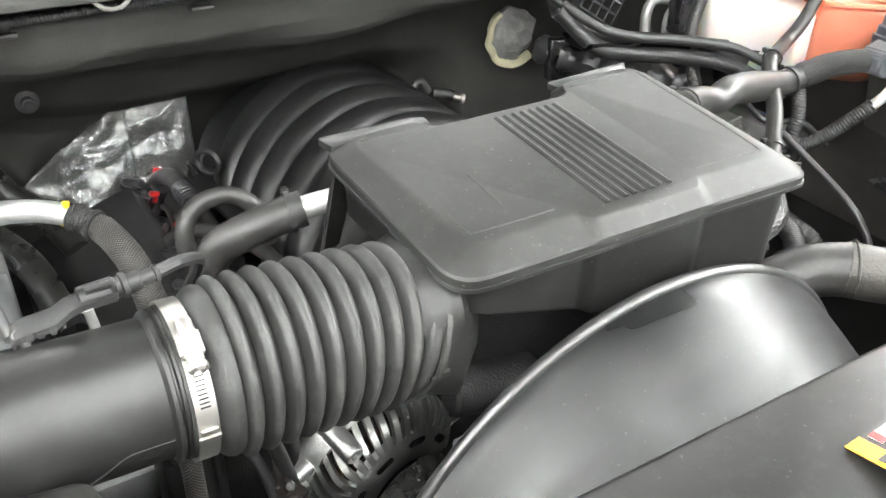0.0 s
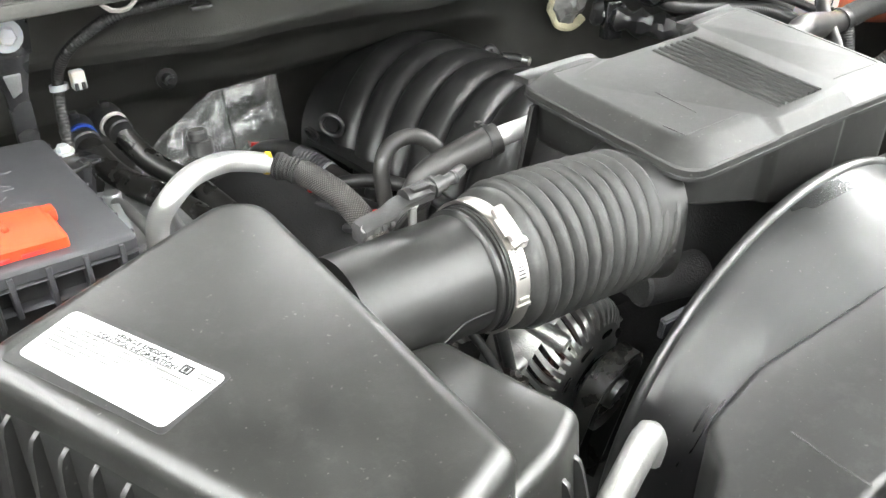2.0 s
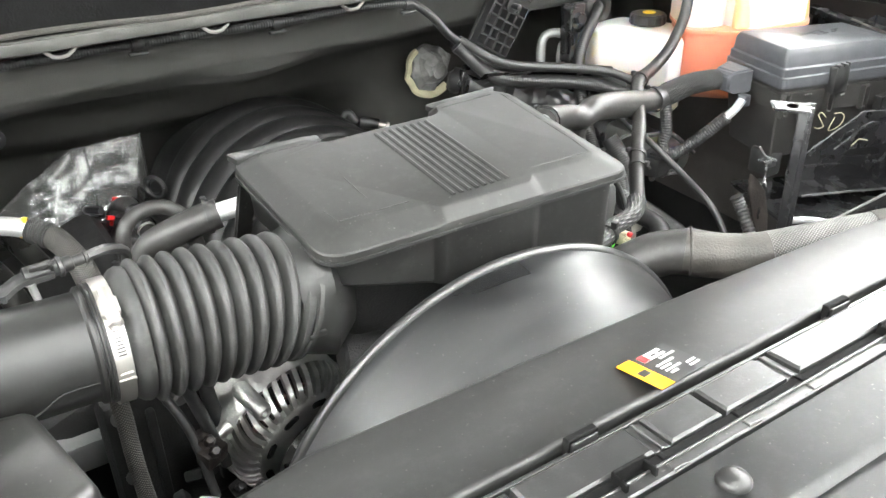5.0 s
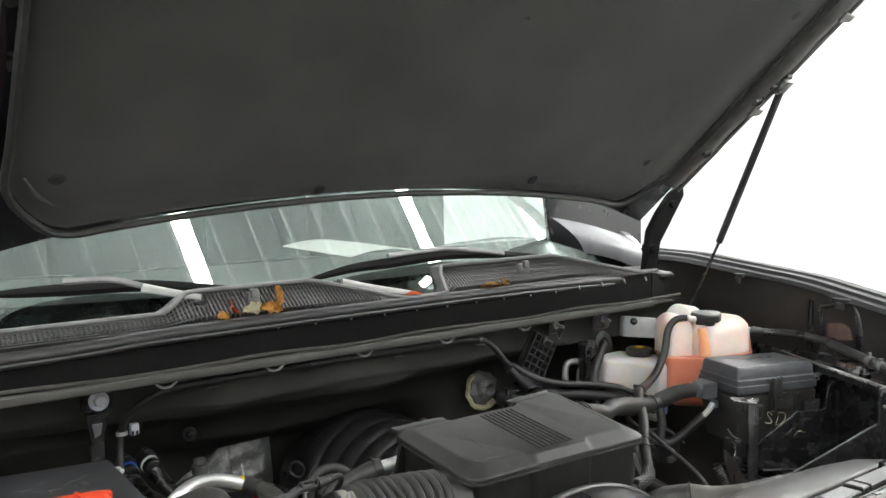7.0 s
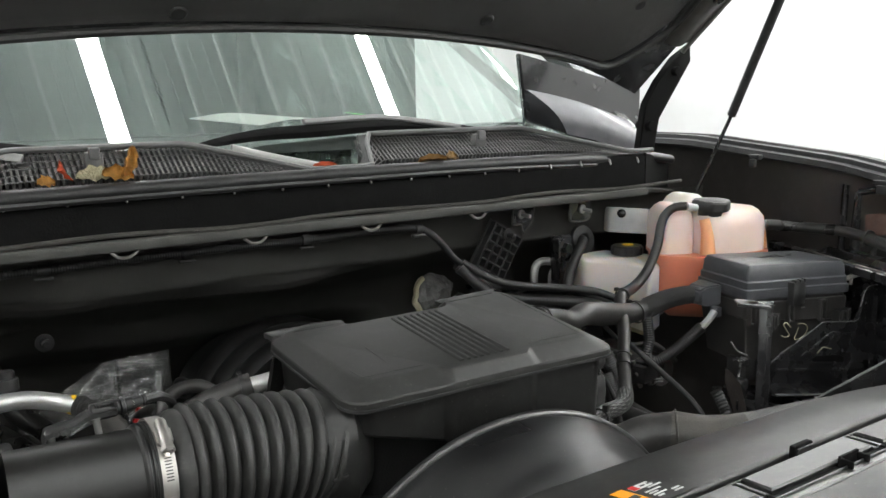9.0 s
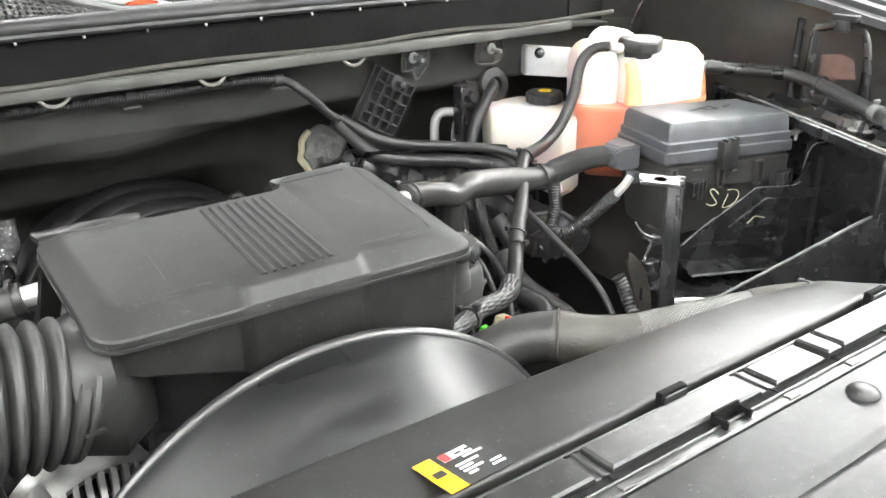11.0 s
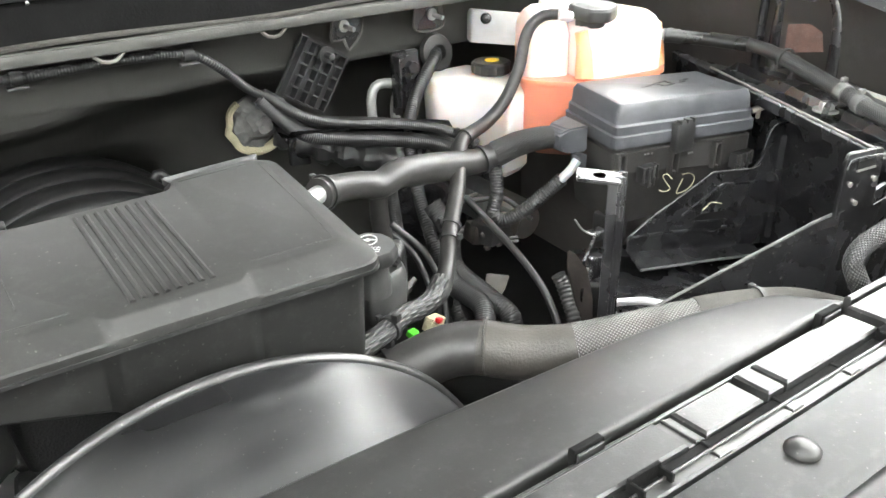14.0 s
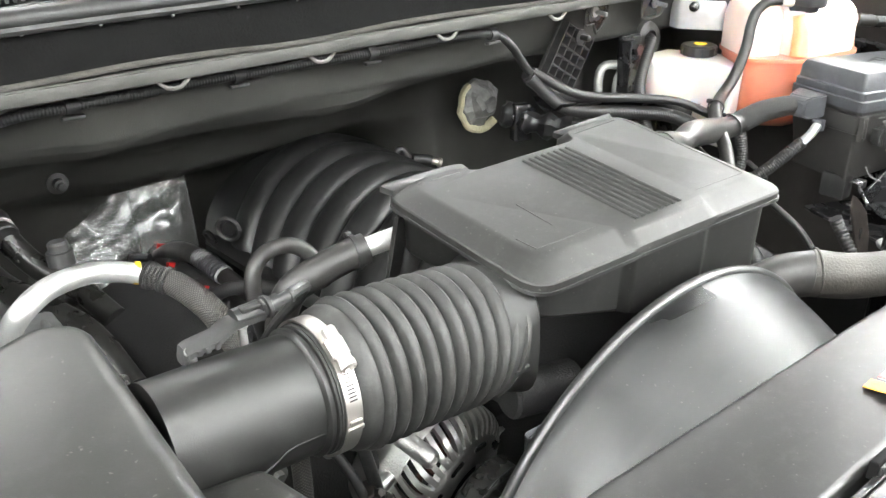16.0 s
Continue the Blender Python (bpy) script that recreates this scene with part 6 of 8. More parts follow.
prism(bm, rounded([(1.268, 1.098), (1.285, 1.165), (1.395, 1.165), (1.445, 1.05), (1.426, 0.955), (1.325, 0.940), (1.312, 1.03)], 0.015, 4), [(1.165, 0.02), (1.205, 0.004), (1.286, 0.0), (1.293, 0.003), (1.296, 0.01)])
part("upper_chamber", bm, MILK, brk, sharp=50)
bm = B()
prism(bm, rounded([(1.325, 0.95), (1.40, 0.97), (1.40, 1.05), (1.335, 1.06)], 0.012), [(1.125, 0.012), (1.14, 0.0), (1.175, 0.0)])
part("lower_chamber", bm, MILK, brk)
bm = B()
lathe(bm, [(0.026, -0.03), (0.026, 0.0)], (1.388, 1.074, 1.304), (0, 0, 1), 28)
part("neck", bm, MILK, brk)
bm = B()
lathe(bm, [(0.036, -0.006), (0.038, -0.004), (0.038, 0.012), (0.034, 0.016), (0.018, 0.017)], (1.388, 1.074, 1.304), (0, 0, 1), 48, wave=lambda a: 1 + 0.03 * math.cos(16 * a))
cp = part("cap", bm, LOOM, brk, "black ribbed cap with a yellow symbol")
bm = B()
lathe(bm, [(0.014, 0), (0.014, 0.001)], (1.388, 1.072, 1.3215), (0, 0, 1), 24)
part("symbol", bm, YELLOW, cp, "yellow round symbol")
boo = thing("brake_booster", (1.32, 1.12, 0.95), "black brake booster with its master cylinder", "brake booster")
bm = B()
lathe(bm, [(0.06, -0.02), (0.09, 0), (0.12, 0.02), (0.124, 0.03), (0.12, 0.04), (0.12, 0.1), (0.1, 0.13)], (1.32, 1.12, 1.04), (0, 1, 0), 36)
part("drum", bm, STEEL, boo)
bm = B()
box(bm, (1.345, 1.01, 1.05), (0.07, 0.20, 0.07), 0.02)
lathe(bm, [(0.03, 0), (0.034, 0.004), (0.034, 0.02), (0.026, 0.024)], (1.345, 0.93, 1.05), (0, -1, 0), 20)
part("master_cylinder", bm, CAST, boo, "cast metal master cylinder")
for z in (1.02, 1.08):
    bm = B()
    tube(bm, [(1.31, 1.02, z), (1.285, 1.015, z), (1.265, 1.03, z - 0.02), (1.255, 1.07, z - 0.05)], 0.0045, 8, 0.01)
    part("brake_pipe", bm, GREYROD, boo)

# gridded black bracket on the firewall
grid = thing("gridded_bracket", (1.05, 1.14, 1.23), "black plastic bracket with a square grid face", "bracket")
gm = frame_on((1.040, 1.142, 1.338), (0.076, 0.0, -0.047), (0.066, 0.0, 0.085))


def gbox(name, x, y, z, sx, sy, sz, mat=LOOM):
    bm = B()
    bmesh.ops.create_cube(bm, size=1, matrix=gm @ Matrix.Translation((x, y, z)) @ Matrix.Diagonal((sx, sy, sz, 1)))
    return part(name, bm, mat, grid)


gbox("plate", 0, 0, -0.006, 0.094, 0.112, 0.006)
for i in range(5):
    gbox("grid_bar", -0.043 + i * 0.0215, -0.003, 0.006, 0.003, 0.106, 0.02)
for j in range(6):
    gbox("grid_bar", 0, -0.054 + j * 0.021, 0.006, 0.088, 0.003, 0.02)
bm = B()
lathe(bm, [(0.015, 0), (0.015, 0.004), (0.006, 0.005), (0.006, 0.024), (0.003, 0.026)], gm @ Vector((0.0, 0.04, 0.016)), gm.to_3x3() @ Vector((0, 0, 1)), 12)
part("stud_cap", bm, LOOM, grid)

# steering shaft boot wrapped in plastic with foam
boot = thing("steering_boot", (1.01, 1.38, 1.13), "pass-through boot wrapped in clear plastic with yellowed foam", "boot")
bm = B()
tube(bm, [(1.02 + 0.06 * math.cos(radians(a)) * (1 + 0.06 * math.sin(a)), 1.37, 1.195 + 0.06 * math.sin(radians(a))) for a in range(130, 325, 15)], 0.007, 8, 0.012, flat=1.4)
part("foam_strip", bm, FOAM, boot, "torn yellow foam strip")
bm = B()
lathe(bm, [(0.056, 0.0), (0.052, 0.012), (0.04, 0.02), (0.032, 0.034), (0.018, 0.042), (0.003, 0.038)], (1.02, 1.385, 1.195), (0.1, -1, 0.1), 36, wave=lambda a: 1 + 0.07 * math.sin(3 * a + 0.6) + 0.03 * math.sin(8 * a))
for v in bm.verts:
    v.co += Vector((noise.noise(v.co * 40), noise.noise(v.co * 40 + Vector((7, 0, 0))), noise.noise(v.co * 40 + Vector((0, 9, 0))))) * 0.010
part("wrap", bm, CREASED, boot, "crumpled grey plastic wrap", sharp=20)
shaft = thing("steering_shaft", (1.08, 1.2, 1.1), "black taped steering shaft with a steel joint", "steering shaft")
bm = B()
tube(bm, [(1.05, 1.33, 1.175), (1.10, 1.25, 1.155), (1.16, 1.17, 1.15), (1.24, 1.10, 1.14)], lambda t: 0.026 + 0.004 * math.sin(t * 40), 16, 0.006)
for v in bm.verts:
    v.co += Vector((noise.noise(v.co * 70), 0, noise.noise(v.co * 70 + Vector((0, 9, 0))))) * 0.006
part("tape", bm, SHROUD, shaft, "shiny wrinkled black tape", sharp=25)
bm = B()
prism(bm, rounded([(1.045, 1.285), (1.085, 1.27), (1.095, 1.30), (1.055, 1.315)], 0.008), [(1.12, 0), (1.19, 0), (1.2, 0.004)])
part("joint", bm, STEEL, shaft)

# hoses and looms


def hose(name, pts, r, mat, label, category="hose", rib=0.0, depth=0.0, n=16, step=0.01):
    bm = B()
    tube(bm, pts, r, n, step, rib, depth)
    return single(name, bm, mat, label, category, sharp=50)


heater = thing("heater_hose", (1.02, 0.86, 1.24), "thick black rubber hose on a metal pipe", "hose")
bm = B()
tube(bm, [(0.842, 0.755, 1.288), (0.88, 0.776, 1.280), (0.93, 0.798, 1.266), (0.965, 0.803, 1.256), (1.0, 0.810, 1.262), (1.06, 0.828, 1.250), (1.13, 0.843, 1.236), (1.19, 0.850, 1.229), (1.23, 0.842, 1.240)], lambda t: 0.022 - 0.002 * math.sin(8 * t), 18, 0.01)
part("rubber", bm, HOSE, heater)
bm = B()
tube(bm, [(1.216, 0.846, 1.234), (1.25, 0.828, 1.250), (1.275, 0.803, 1.261), (1.305, 0.783, 1.264)], lambda t: 0.0222 - 0.004 * t, 18, 0.006)
part("braided_end", bm, THREAD, heater, "frayed black braided sleeve")
bm = B()
tube(bm, [(0.76, 0.700, 1.284), (0.81, 0.733, 1.289), (0.845, 0.757, 1.288), (0.86, 0.765, 1.284)], 0.0125, 16, 0.01)
part("metal_stub", bm, ALU, heater, "bright aluminium stub")
cable_tie("clip", (0.853, 0.761, 1.286), (1, 0.5, -0.2), 0.0225, heater)
cable_tie("clip", (1.190, 0.850, 1.229), (1, 0.0, 0.1), 0.0225, heater)

crossing = thing("tank_hose", (1.1, 0.85, 1.2), "black hose running from the coolant tank down past the box", "hose")
bm = B()
tube(bm, [(1.4, 0.903, 1.431), (1.385, 0.925, 1.428), (1.365, 0.935, 1.412), (1.35, 0.935, 1.385), (1.335, 0.93, 1.342), (1.3, 0.925, 1.292), (1.255, 0.918, 1.264), (1.177, 0.879, 1.262), (1.150, 0.858, 1.248), (1.105, 0.802, 1.215), (1.060, 0.758, 1.179), (1.02, 0.713, 1.145), (0.975, 0.665, 1.135), (0.93, 0.642, 1.139), (0.88, 0.623, 1.147), (0.838, 0.6, 1.15), (0.755, 0.576, 1.145)], lambda t: 0.0098 + 0.0028 * min(1, 2.5 * t), 14, 0.01)
part("rubber", bm, HOSE, crossing)
for p, d in (((1.177, 0.879, 1.262), (1, 0.5, 0.1)), ((1.062, 0.760, 1.180), (0.6, 0.5, 0.45)), ((1.046, 0.741, 1.167), (0.6, 0.6, 0.4)), ((0.852, 0.608, 1.149), (1, 0.5, 0))):
    cable_tie("clip", p, d, 0.0135, crossing)
bm = B()
tube(bm, [(0.985, 0.68, 1.142), (0.955, 0.655, 1.138), (0.93, 0.642, 1.139), (0.88, 0.623, 1.147), (0.838, 0.6, 1.15), (0.755, 0.576, 1.145), (0.7, 0.56, 1.13)], 0.0142, 14, 0.006)
part("loom_cover", bm, STRANDS, crossing, "grey braided loom sleeve")

radh = thing("radiator_hose", (1.0, 0.5, 1.1), "large black radiator hose with a dusty cloth sleeve", "hose")
bm = B()
tube(bm, [(0.74, 0.6, 1.07), (0.8, 0.585, 1.085), (0.865, 0.572, 1.105), (0.91, 0.555, 1.12), (0.947, 0.523, 1.128)], 0.035, 22, 0.01)
part("rubber", bm, HOSE, radh)
bm = B()
SLEEVE = smooth_path([(0.94, 0.53, 1.127), (0.975, 0.49, 1.126), (1.02, 0.45, 1.133), (1.07, 0.418, 1.146), (1.115, 0.394, 1.156), (1.168, 0.372, 1.162)], 0.008)
half = int(len(SLEEVE) * 0.42)
tube(bm, SLEEVE[:half + 1], lambda t: 0.0365 - 0.0035 * t, 22, straight=True)
part("wrap", bm, WRAP, radh, "smooth brown-grey wrap")
bm = B()
tube(bm, SLEEVE[half:], lambda t: 0.0332 - 0.006 * t, 22, straight=True)
part("woven_sleeve", bm, WEAVE, radh, "silvery woven sleeve")
bm = B()
tube(bm, [(1.164, 0.3735, 1.1615), (1.2, 0.354, 1.166), (1.27, 0.315, 1.166), (1.33, 0.27, 1.15)], lambda t: 0.029, 20, 0.008)
part("cloth_sleeve", bm, CLOTH, radh, "brownish cloth sleeve")
bm = B()
lathe(bm, [(0.0365, -0.002), (0.0385, -0.001), (0.0385, 0.001), (0.0365, 0.002)], (0.946, 0.524, 1.128), (0.7, -0.7, 0.05), 24, cap=False)
part("sleeve_edge", bm, CLOTH, radh)
cable_tie("clip", (0.84, 0.577, 1.098), (0.9, -0.2, 0.25), 0.036, radh)
bm = B()
lathe(bm, [(0.0144, -0.005), (0.0175, -0.004), (0.0175, 0.004), (0.0144, 0.005)], (0.852, 0.606, 1.1495), (0.9, 0.45, -0.05), 18, cap=False)
box(bm, (0.858, 0.598, 1.168), (0.012, 0.010, 0.012), 0.002, (0, 0, 25))
box(bm, (0.846, 0.596, 1.130), (0.008, 0.010, 0.018), 0.002, (0, 0, 25))
single("loom_tie", bm, LOOM, "black cable tie strapping the loom to the hose", "cable tie")
cable_tie("clip", (1.235, 0.335, 1.1665), (0.9, -0.5, 0), 0.0295, radh)
bm = B()
box(bm, (0.935, 0.682, 1.072), (0.017, 0.012, 0.010), 0.002, (20, 10, 20))
single("green_clip", bm, GREEN, "small bright green plastic clip on the hose", "clip")

hose("harness_loom", [(-0.112, 1.16, 1.1), (-0.10, 1.18, 1.20), (-0.09, 1.212, 1.27), (-0.083, 1.224, 1.305), (-0.078, 1.212, 1.335), (-0.06, 1.185, 1.368), (-0.02, 1.165, 1.395), (0.035, 1.150, 1.408), (0.12, 1.146, 1.410), (0.34, 1.146, 1.412), (0.565, 1.130, 1.413), (0.72, 1.117, 1.418), (0.812, 1.108, 1.414), (0.86, 1.108, 1.385), (0.91, 1.124, 1.338), (0.947, 1.140, 1.314)],
     0.0078, LOOM, "ribbed black wiring loom along the firewall", "wiring loom", 0.0046, 0.0009)
lo = thing("loom_clips", (0.3, 1.11, 1.4), "black clips holding the wiring loom", "clips")
for p in ((0.10, 1.146, 1.41), (0.340, 1.146, 1.411), (0.568, 1.130, 1.413), (0.812, 1.108, 1.414)):
    bm = B()
    lathe(bm, [(0.0078, -0.008), (0.0105, -0.008), (0.0105, 0.008), (0.0078, 0.008)], p, (1, 0, 0) if p[0] > 0 else (0, 0, 1), 16, cap=False)
    box(bm, (p[0], p[1] - 0.002, p[2] - 0.015), (0.03, 0.012, 0.006), 0.002)
    part("clip", bm, LOOM, lo)
for x in (-0.02, 0.22, 0.45, 0.69, 0.95):
    bm = B()
    tube(bm, [(x - 0.025, 1.085, 1.441), (x - 0.012, 1.082, 1.428), (x + 0.008, 1.082, 1.427), (x + 0.025, 1.085, 1.441)], 0.003, 6)
    single("felt_clip", bm, BAND, "thin pale wire clip under the flange", "clip", "wire clips")
for i, (dy, dz, r) in enumerate(((0.0, 0.0, 0.012), (-0.035, -0.02, 0.014), (-0.05, 0.012, 0.009))):
    hose("bulkhead_loom", [(0.93 + 0.005 * i, 1.14 + dy * 0.2, 1.318 + dz * 0.3), (0.985, 1.13 + dy, 1.275 + dz), (1.05, 1.11 + dy, 1.255 + dz), (1.13, 1.08 + dy, 1.245 + dz), (1.20, 1.03 + dy, 1.235 + dz), (1.245, 0.98 + dy, 1.21 + dz)], r, LOOM, "black taped wiring loom", "wiring loom", 0.0036, 0.0006)
hose("drop_pipe", [(0.965, 0.806, 1.250), (0.972, 0.82, 1.20), (0.980, 0.82, 1.135), (0.992, 0.82, 1.05), (1.0, 0.82, 0.95)], 0.0145, HOSE, "dusty black hose dropping from the heater hose")
# loop with grommet and its ribbed hose
hose("loop_hose", [(1.322, 1.168, 1.330), (1.300, 1.135, 1.330), (1.270, 1.118, 1.312), (1.240, 1.105, 1.284), (1.212, 1.088, 1.255), (1.186, 1.060, 1.224), (1.165, 1.02, 1.18), (1.145, 0.968, 1.125), (1.13, 0.91, 1.07), (1.12, 0.855, 1.01), (1.12, 0.8, 0.93)], 0.012, LOOM, "ribbed black loom dropping from a grommet", "wiring loom", 0.0048, 0.0012)
bm = B()
lathe(bm, [(0.013, 0), (0.034, 0), (0.038, 0.006), (0.034, 0.014), (0.016, 0.018)], (1.320, 1.168, 1.328), (0.0, -1, 0.25), 28, cap=False)
single("grommet", bm, RUBBER, "round black rubber grommet", "grommet")
for pts, r in (([(1.11, 0.88, 1.16), (1.12, 0.847, 1.119), (1.12, 0.831, 1.058), (1.13, 0.75, 1.033), (1.14, 0.705, 1.012), (1.13, 0.69, 0.96)], 0.017), ([(1.09, 0.836, 1.114), (1.085, 0.793, 1.058), (1.09, 0.72, 1.047), (1.06, 0.679, 1.03), (1, 0.657, 1.05)], 0.017), ([(1.03, 0.88, 1.22), (1.035, 0.87, 1.12), (1.03, 0.85, 0.98)], 0.010)):
    hose("drop_hose", pts, r, LOOM, "black loom hanging down into the bay", "wiring loom", 0.0040, 0.0007)
hose("fuse_lead", [(1.215, 0.845, 1.22), (1.205, 0.826, 1.168), (1.195, 0.825, 1.142), (1.205, 0.81, 1.128), (1.235, 0.79, 1.147), (1.262, 0.765, 1.182), (1.280, 0.75, 1.205)], 0.012, LOOM, "ribbed loom curling into the fuse box", "wiring loom", 0.0048, 0.0012)
bm = B()
tube(bm, [(1.279, 0.751, 1.204), (1.290, 0.742, 1.220), (1.301, 0.739, 1.236)], 0.0125, 12, flat=0.6)
single("white_sleeve", bm, CLOUDY, "short white tape sleeve on the lead", "tape")
hose("thin_cable", [(1.15, 0.84, 1.175), (1.165, 0.75, 1.125), (1.165, 0.678, 1.091), (1.165, 0.638, 1.055), (1.16, 0.6, 1)], 0.006, LOOM, "thin black cable dropping past the post", "cable")
hose("sensor_lead", [(1.134, 0.596, 1.140), (1.137, 0.588, 1.126), (1.134, 0.572, 1.108), (1.128, 0.55, 1.08), (1.115, 0.53, 1.02)], 0.011, LOOM, "ribbed sensor lead beside the post", "wiring loom", 0.0065, 0.0017)

# tank overflow hose to the radiator
ov = thing("overflow_hose", (1.55, 0.6, 1.3), "long black braided hose along the fender", "hose")
WH = [(1.615, 0.849, 1.375), (1.66, 0.80, 1.371), (1.688, 0.72, 1.370), (1.676, 0.636, 1.363), (1.641, 0.504, 1.340), (1.608, 0.455, 1.338), (1.570, 0.372, 1.332), (1.534, 0.319, 1.322), (1.511, 0.292, 1.312), (1.477, 0.275, 1.295), (1.453, 0.268, 1.285), (1.405, 0.260, 1.278), (1.362, 0.263, 1.270), (1.334, 0.270, 1.257), (1.315, 0.270, 1.24), (1.315, 0.261, 1.22), (1.33, 0.25, 1.19)]
bm = B()
tube(bm, WH, 0.0118, 16, 0.004, 0.005, 0.0004)
part("rubber", bm, HOSE, ov)
bm = B()
tube(bm, WH[:3], 0.0128, 16, 0.005)
part("tank_end", bm, GLOSSHOSE, ov)
bm = B()
tube(bm, WH[3:], 0.0128, 18, 0.005)
part("braided_sleeve", bm, SILVERBRAID, ov, "grey braided sleeve")
for k in (4, 5):
    bm = B()
    d = Vector(WH[k + 1]) - Vector(WH[k - 1])
    lathe(bm, [(0.0128, -0.009), (0.0148, -0.008), (0.0148, 0.008), (0.0128, 0.009)], WH[k], d, 20, cap=False)
    box(bm, (WH[k][0] + 0.006, WH[k][1] + 0.006, WH[k][2] + 0.018), (0.014, 0.008, 0.008), 0.002)
    part("clamp", bm, WEATHERED, ov, "dull spring clamp")
for i in (3, 9):
    d = Vector(WH[i + 1]) - Vector(WH[i - 1])
    cable_tie("clip", WH[i], d, 0.0155, ov)

# post bracket ahead of the fuse box
post = thing("post_bracket", (1.11, 0.49, 0.95), "black steel post bracket with a holed top", "bracket")
bm = B()
plate(bm, [(1.080, 0.516, 1.326), (1.120, 0.480, 1.321), (1.152, 0.505, 1.321), (1.108, 0.545, 1.326)], 0.005, 0.0015)
part("top_plate", bm, STEEL, post)
bm = B()
lathe(bm, [(0.001, 0), (0.009, 0)], (1.115, 0.511, 1.3268), (0, 0, 1), 16)
part("hole", bm, RUSTY, post, "rusty bolt hole")
bm = B()
box(bm, (1.138, 0.496, 1.11), (0.020, 0.005, 0.43), 0.0015, (0, 0, 40))
box(bm, (1.131, 0.496, 1.11), (0.005, 0.022, 0.43), 0.0015, (0, 0, 40))
box(bm, (1.147, 0.507, 1.11), (0.005, 0.022, 0.43), 0.0015, (0, 0, 40))
part("post", bm, STEEL, post)
bm = B()
plate(bm, [(1.130, 0.575, 1.190), (1.140, 0.570, 1.182), (1.150, 0.555, 1.160), (1.153, 0.545, 1.120), (1.152, 0.535, 1.045), (1.142, 0.543, 1.065), (1.132, 0.558, 1.120), (1.126, 0.570, 1.165)], 0.004, 0.001)
part("gusset", bm, GRIME, post, "grimy rust-stained gusset")
bm = B()
tube(bm, [(1.126, 0.561, 1.243), (1.137, 0.556, 1.226), (1.150, 0.543, 1.218)], 0.0014, 6, 0.006)
part("gusset_edge", bm, WEATHERED, post, "pale line along the gusset edge")
for z, h in ((1.182, 0.012), (1.140, 0.034)):
    bm = B()
    box(bm, (1.217, 0.600, z - h / 2), (0.028, 0.004, h), 0.001)
    box(bm, (1.217, 0.607, z), (0.028, 0.016, 0.003), 0.001)
    box(bm, (1.172, 0.575, z - h / 2), (0.080, 0.004, h * 0.6), 0.001, (0, 0, 35))
    part("tab", bm, STEEL, post)


# battery tray sheet metal and side rail
tray = thing("side_tray", (1.4, 0.6, 1.0), "black pressed steel tray and side brackets", "tray")
bm = B()
plate(bm, [(1.16, 0.455, 1.095), (1.50, 0.36, 1.040), (1.70, 0.70, 1.005), (1.29, 0.73, 1.075)], 0.008, 0.002)
part("floor_plate", bm, STEEL, tray)
BRK = rounded([(1.316, 1.105), (1.316, 1.133), (1.363, 1.159), (1.422, 1.183), (1.484, 1.211), (1.577, 1.199), (1.598, 1.214), (1.600, 1.256), (1.618, 1.268), (1.668, 1.260), (1.668, 1.04), (1.604, 1.05), (1.426, 1.086)], 0.006, 3)


def on_bracket(x, z, off=0.0):
    return (x, 0.789 - 0.118 * x - 0.005 - off, z)


bm = B()
prism(bm, BRK, [(0, 0.001), (0.001, 0), (0.004, 0), (0.005, 0.001)])
bm.transform(Matrix(((1, 0, 0, 0), (-0.118, 0, -1, 0.789), (0, 1, 0, 0), (0, 0, 0, 1))))
part("angle_bracket", bm, STEEL, tray)
bm = B()
prism(bm, rounded([(1.446, 1.133), (1.552, 1.115), (1.553, 1.124), (1.53, 1.134), (1.468, 1.140)], 0.004, 3), [(0, 0), (0.0008, 0)])
bm.transform(Matrix(((1, 0, 0, 0), (-0.118, 0, -1, 0.7838), (0, 1, 0, 0), (0, 0, 0, 1))))
part("bracket_window", bm, BACKED, tray)
# beads and folds; the pale lines draw highlights on the glossy sheet's edges
for nm, pts, r, mt, lb in (("bracket_bead", [(1.425, 1.147), (1.470, 1.167), (1.508, 1.184), (1.53, 1.181), (1.590, 1.172)], 0.0028, STEEL, ""),
                           ("bracket_bead", [(1.452, 1.130), (1.50, 1.121), (1.552, 1.113)], 0.0022, STEEL, ""),
                           ("bracket_fold", [(1.317, 1.132), (1.391, 1.124), (1.48, 1.108), (1.497, 1.103), (1.517, 1.104), (1.57, 1.094), (1.625, 1.084)], 0.0030, STEEL, ""),
                           ("edge_glint", [(1.320, 1.1325), (1.391, 1.1245), (1.48, 1.1085), (1.497, 1.1035)], 0.0010, WEATHERED, "worn fold edge"),
                           ("edge_glint", [(1.320, 1.136), (1.363, 1.160), (1.422, 1.184), (1.481, 1.211)], 0.0008, WEATHERED, "worn sheet edge"),
                           ("edge_glint", [(1.490, 1.2105), (1.577, 1.1995), (1.592, 1.206)], 0.0010, WEATHERED, "worn sheet edge"),
                           ("chalk_arrow", [(1.470, 1.146), (1.480, 1.152), (1.488, 1.1565), (1.513, 1.149)], 0.0011, FOAM, "pale scratched arrow")):
    bm = B()
    tube(bm, [on_bracket(x, z) for x, z in pts], r, 8, 0.006)
    part(nm, bm, mt, tray, lb)
bm = B()
plate(bm, [on_bracket(1.316, 1.107), on_bracket(1.604, 1.050), (1.60, 0.570, 1.040), (1.300, 0.585, 1.097)], 0.004, 0.001)
part("ledge", bm, STEEL, tray)
bm = B()
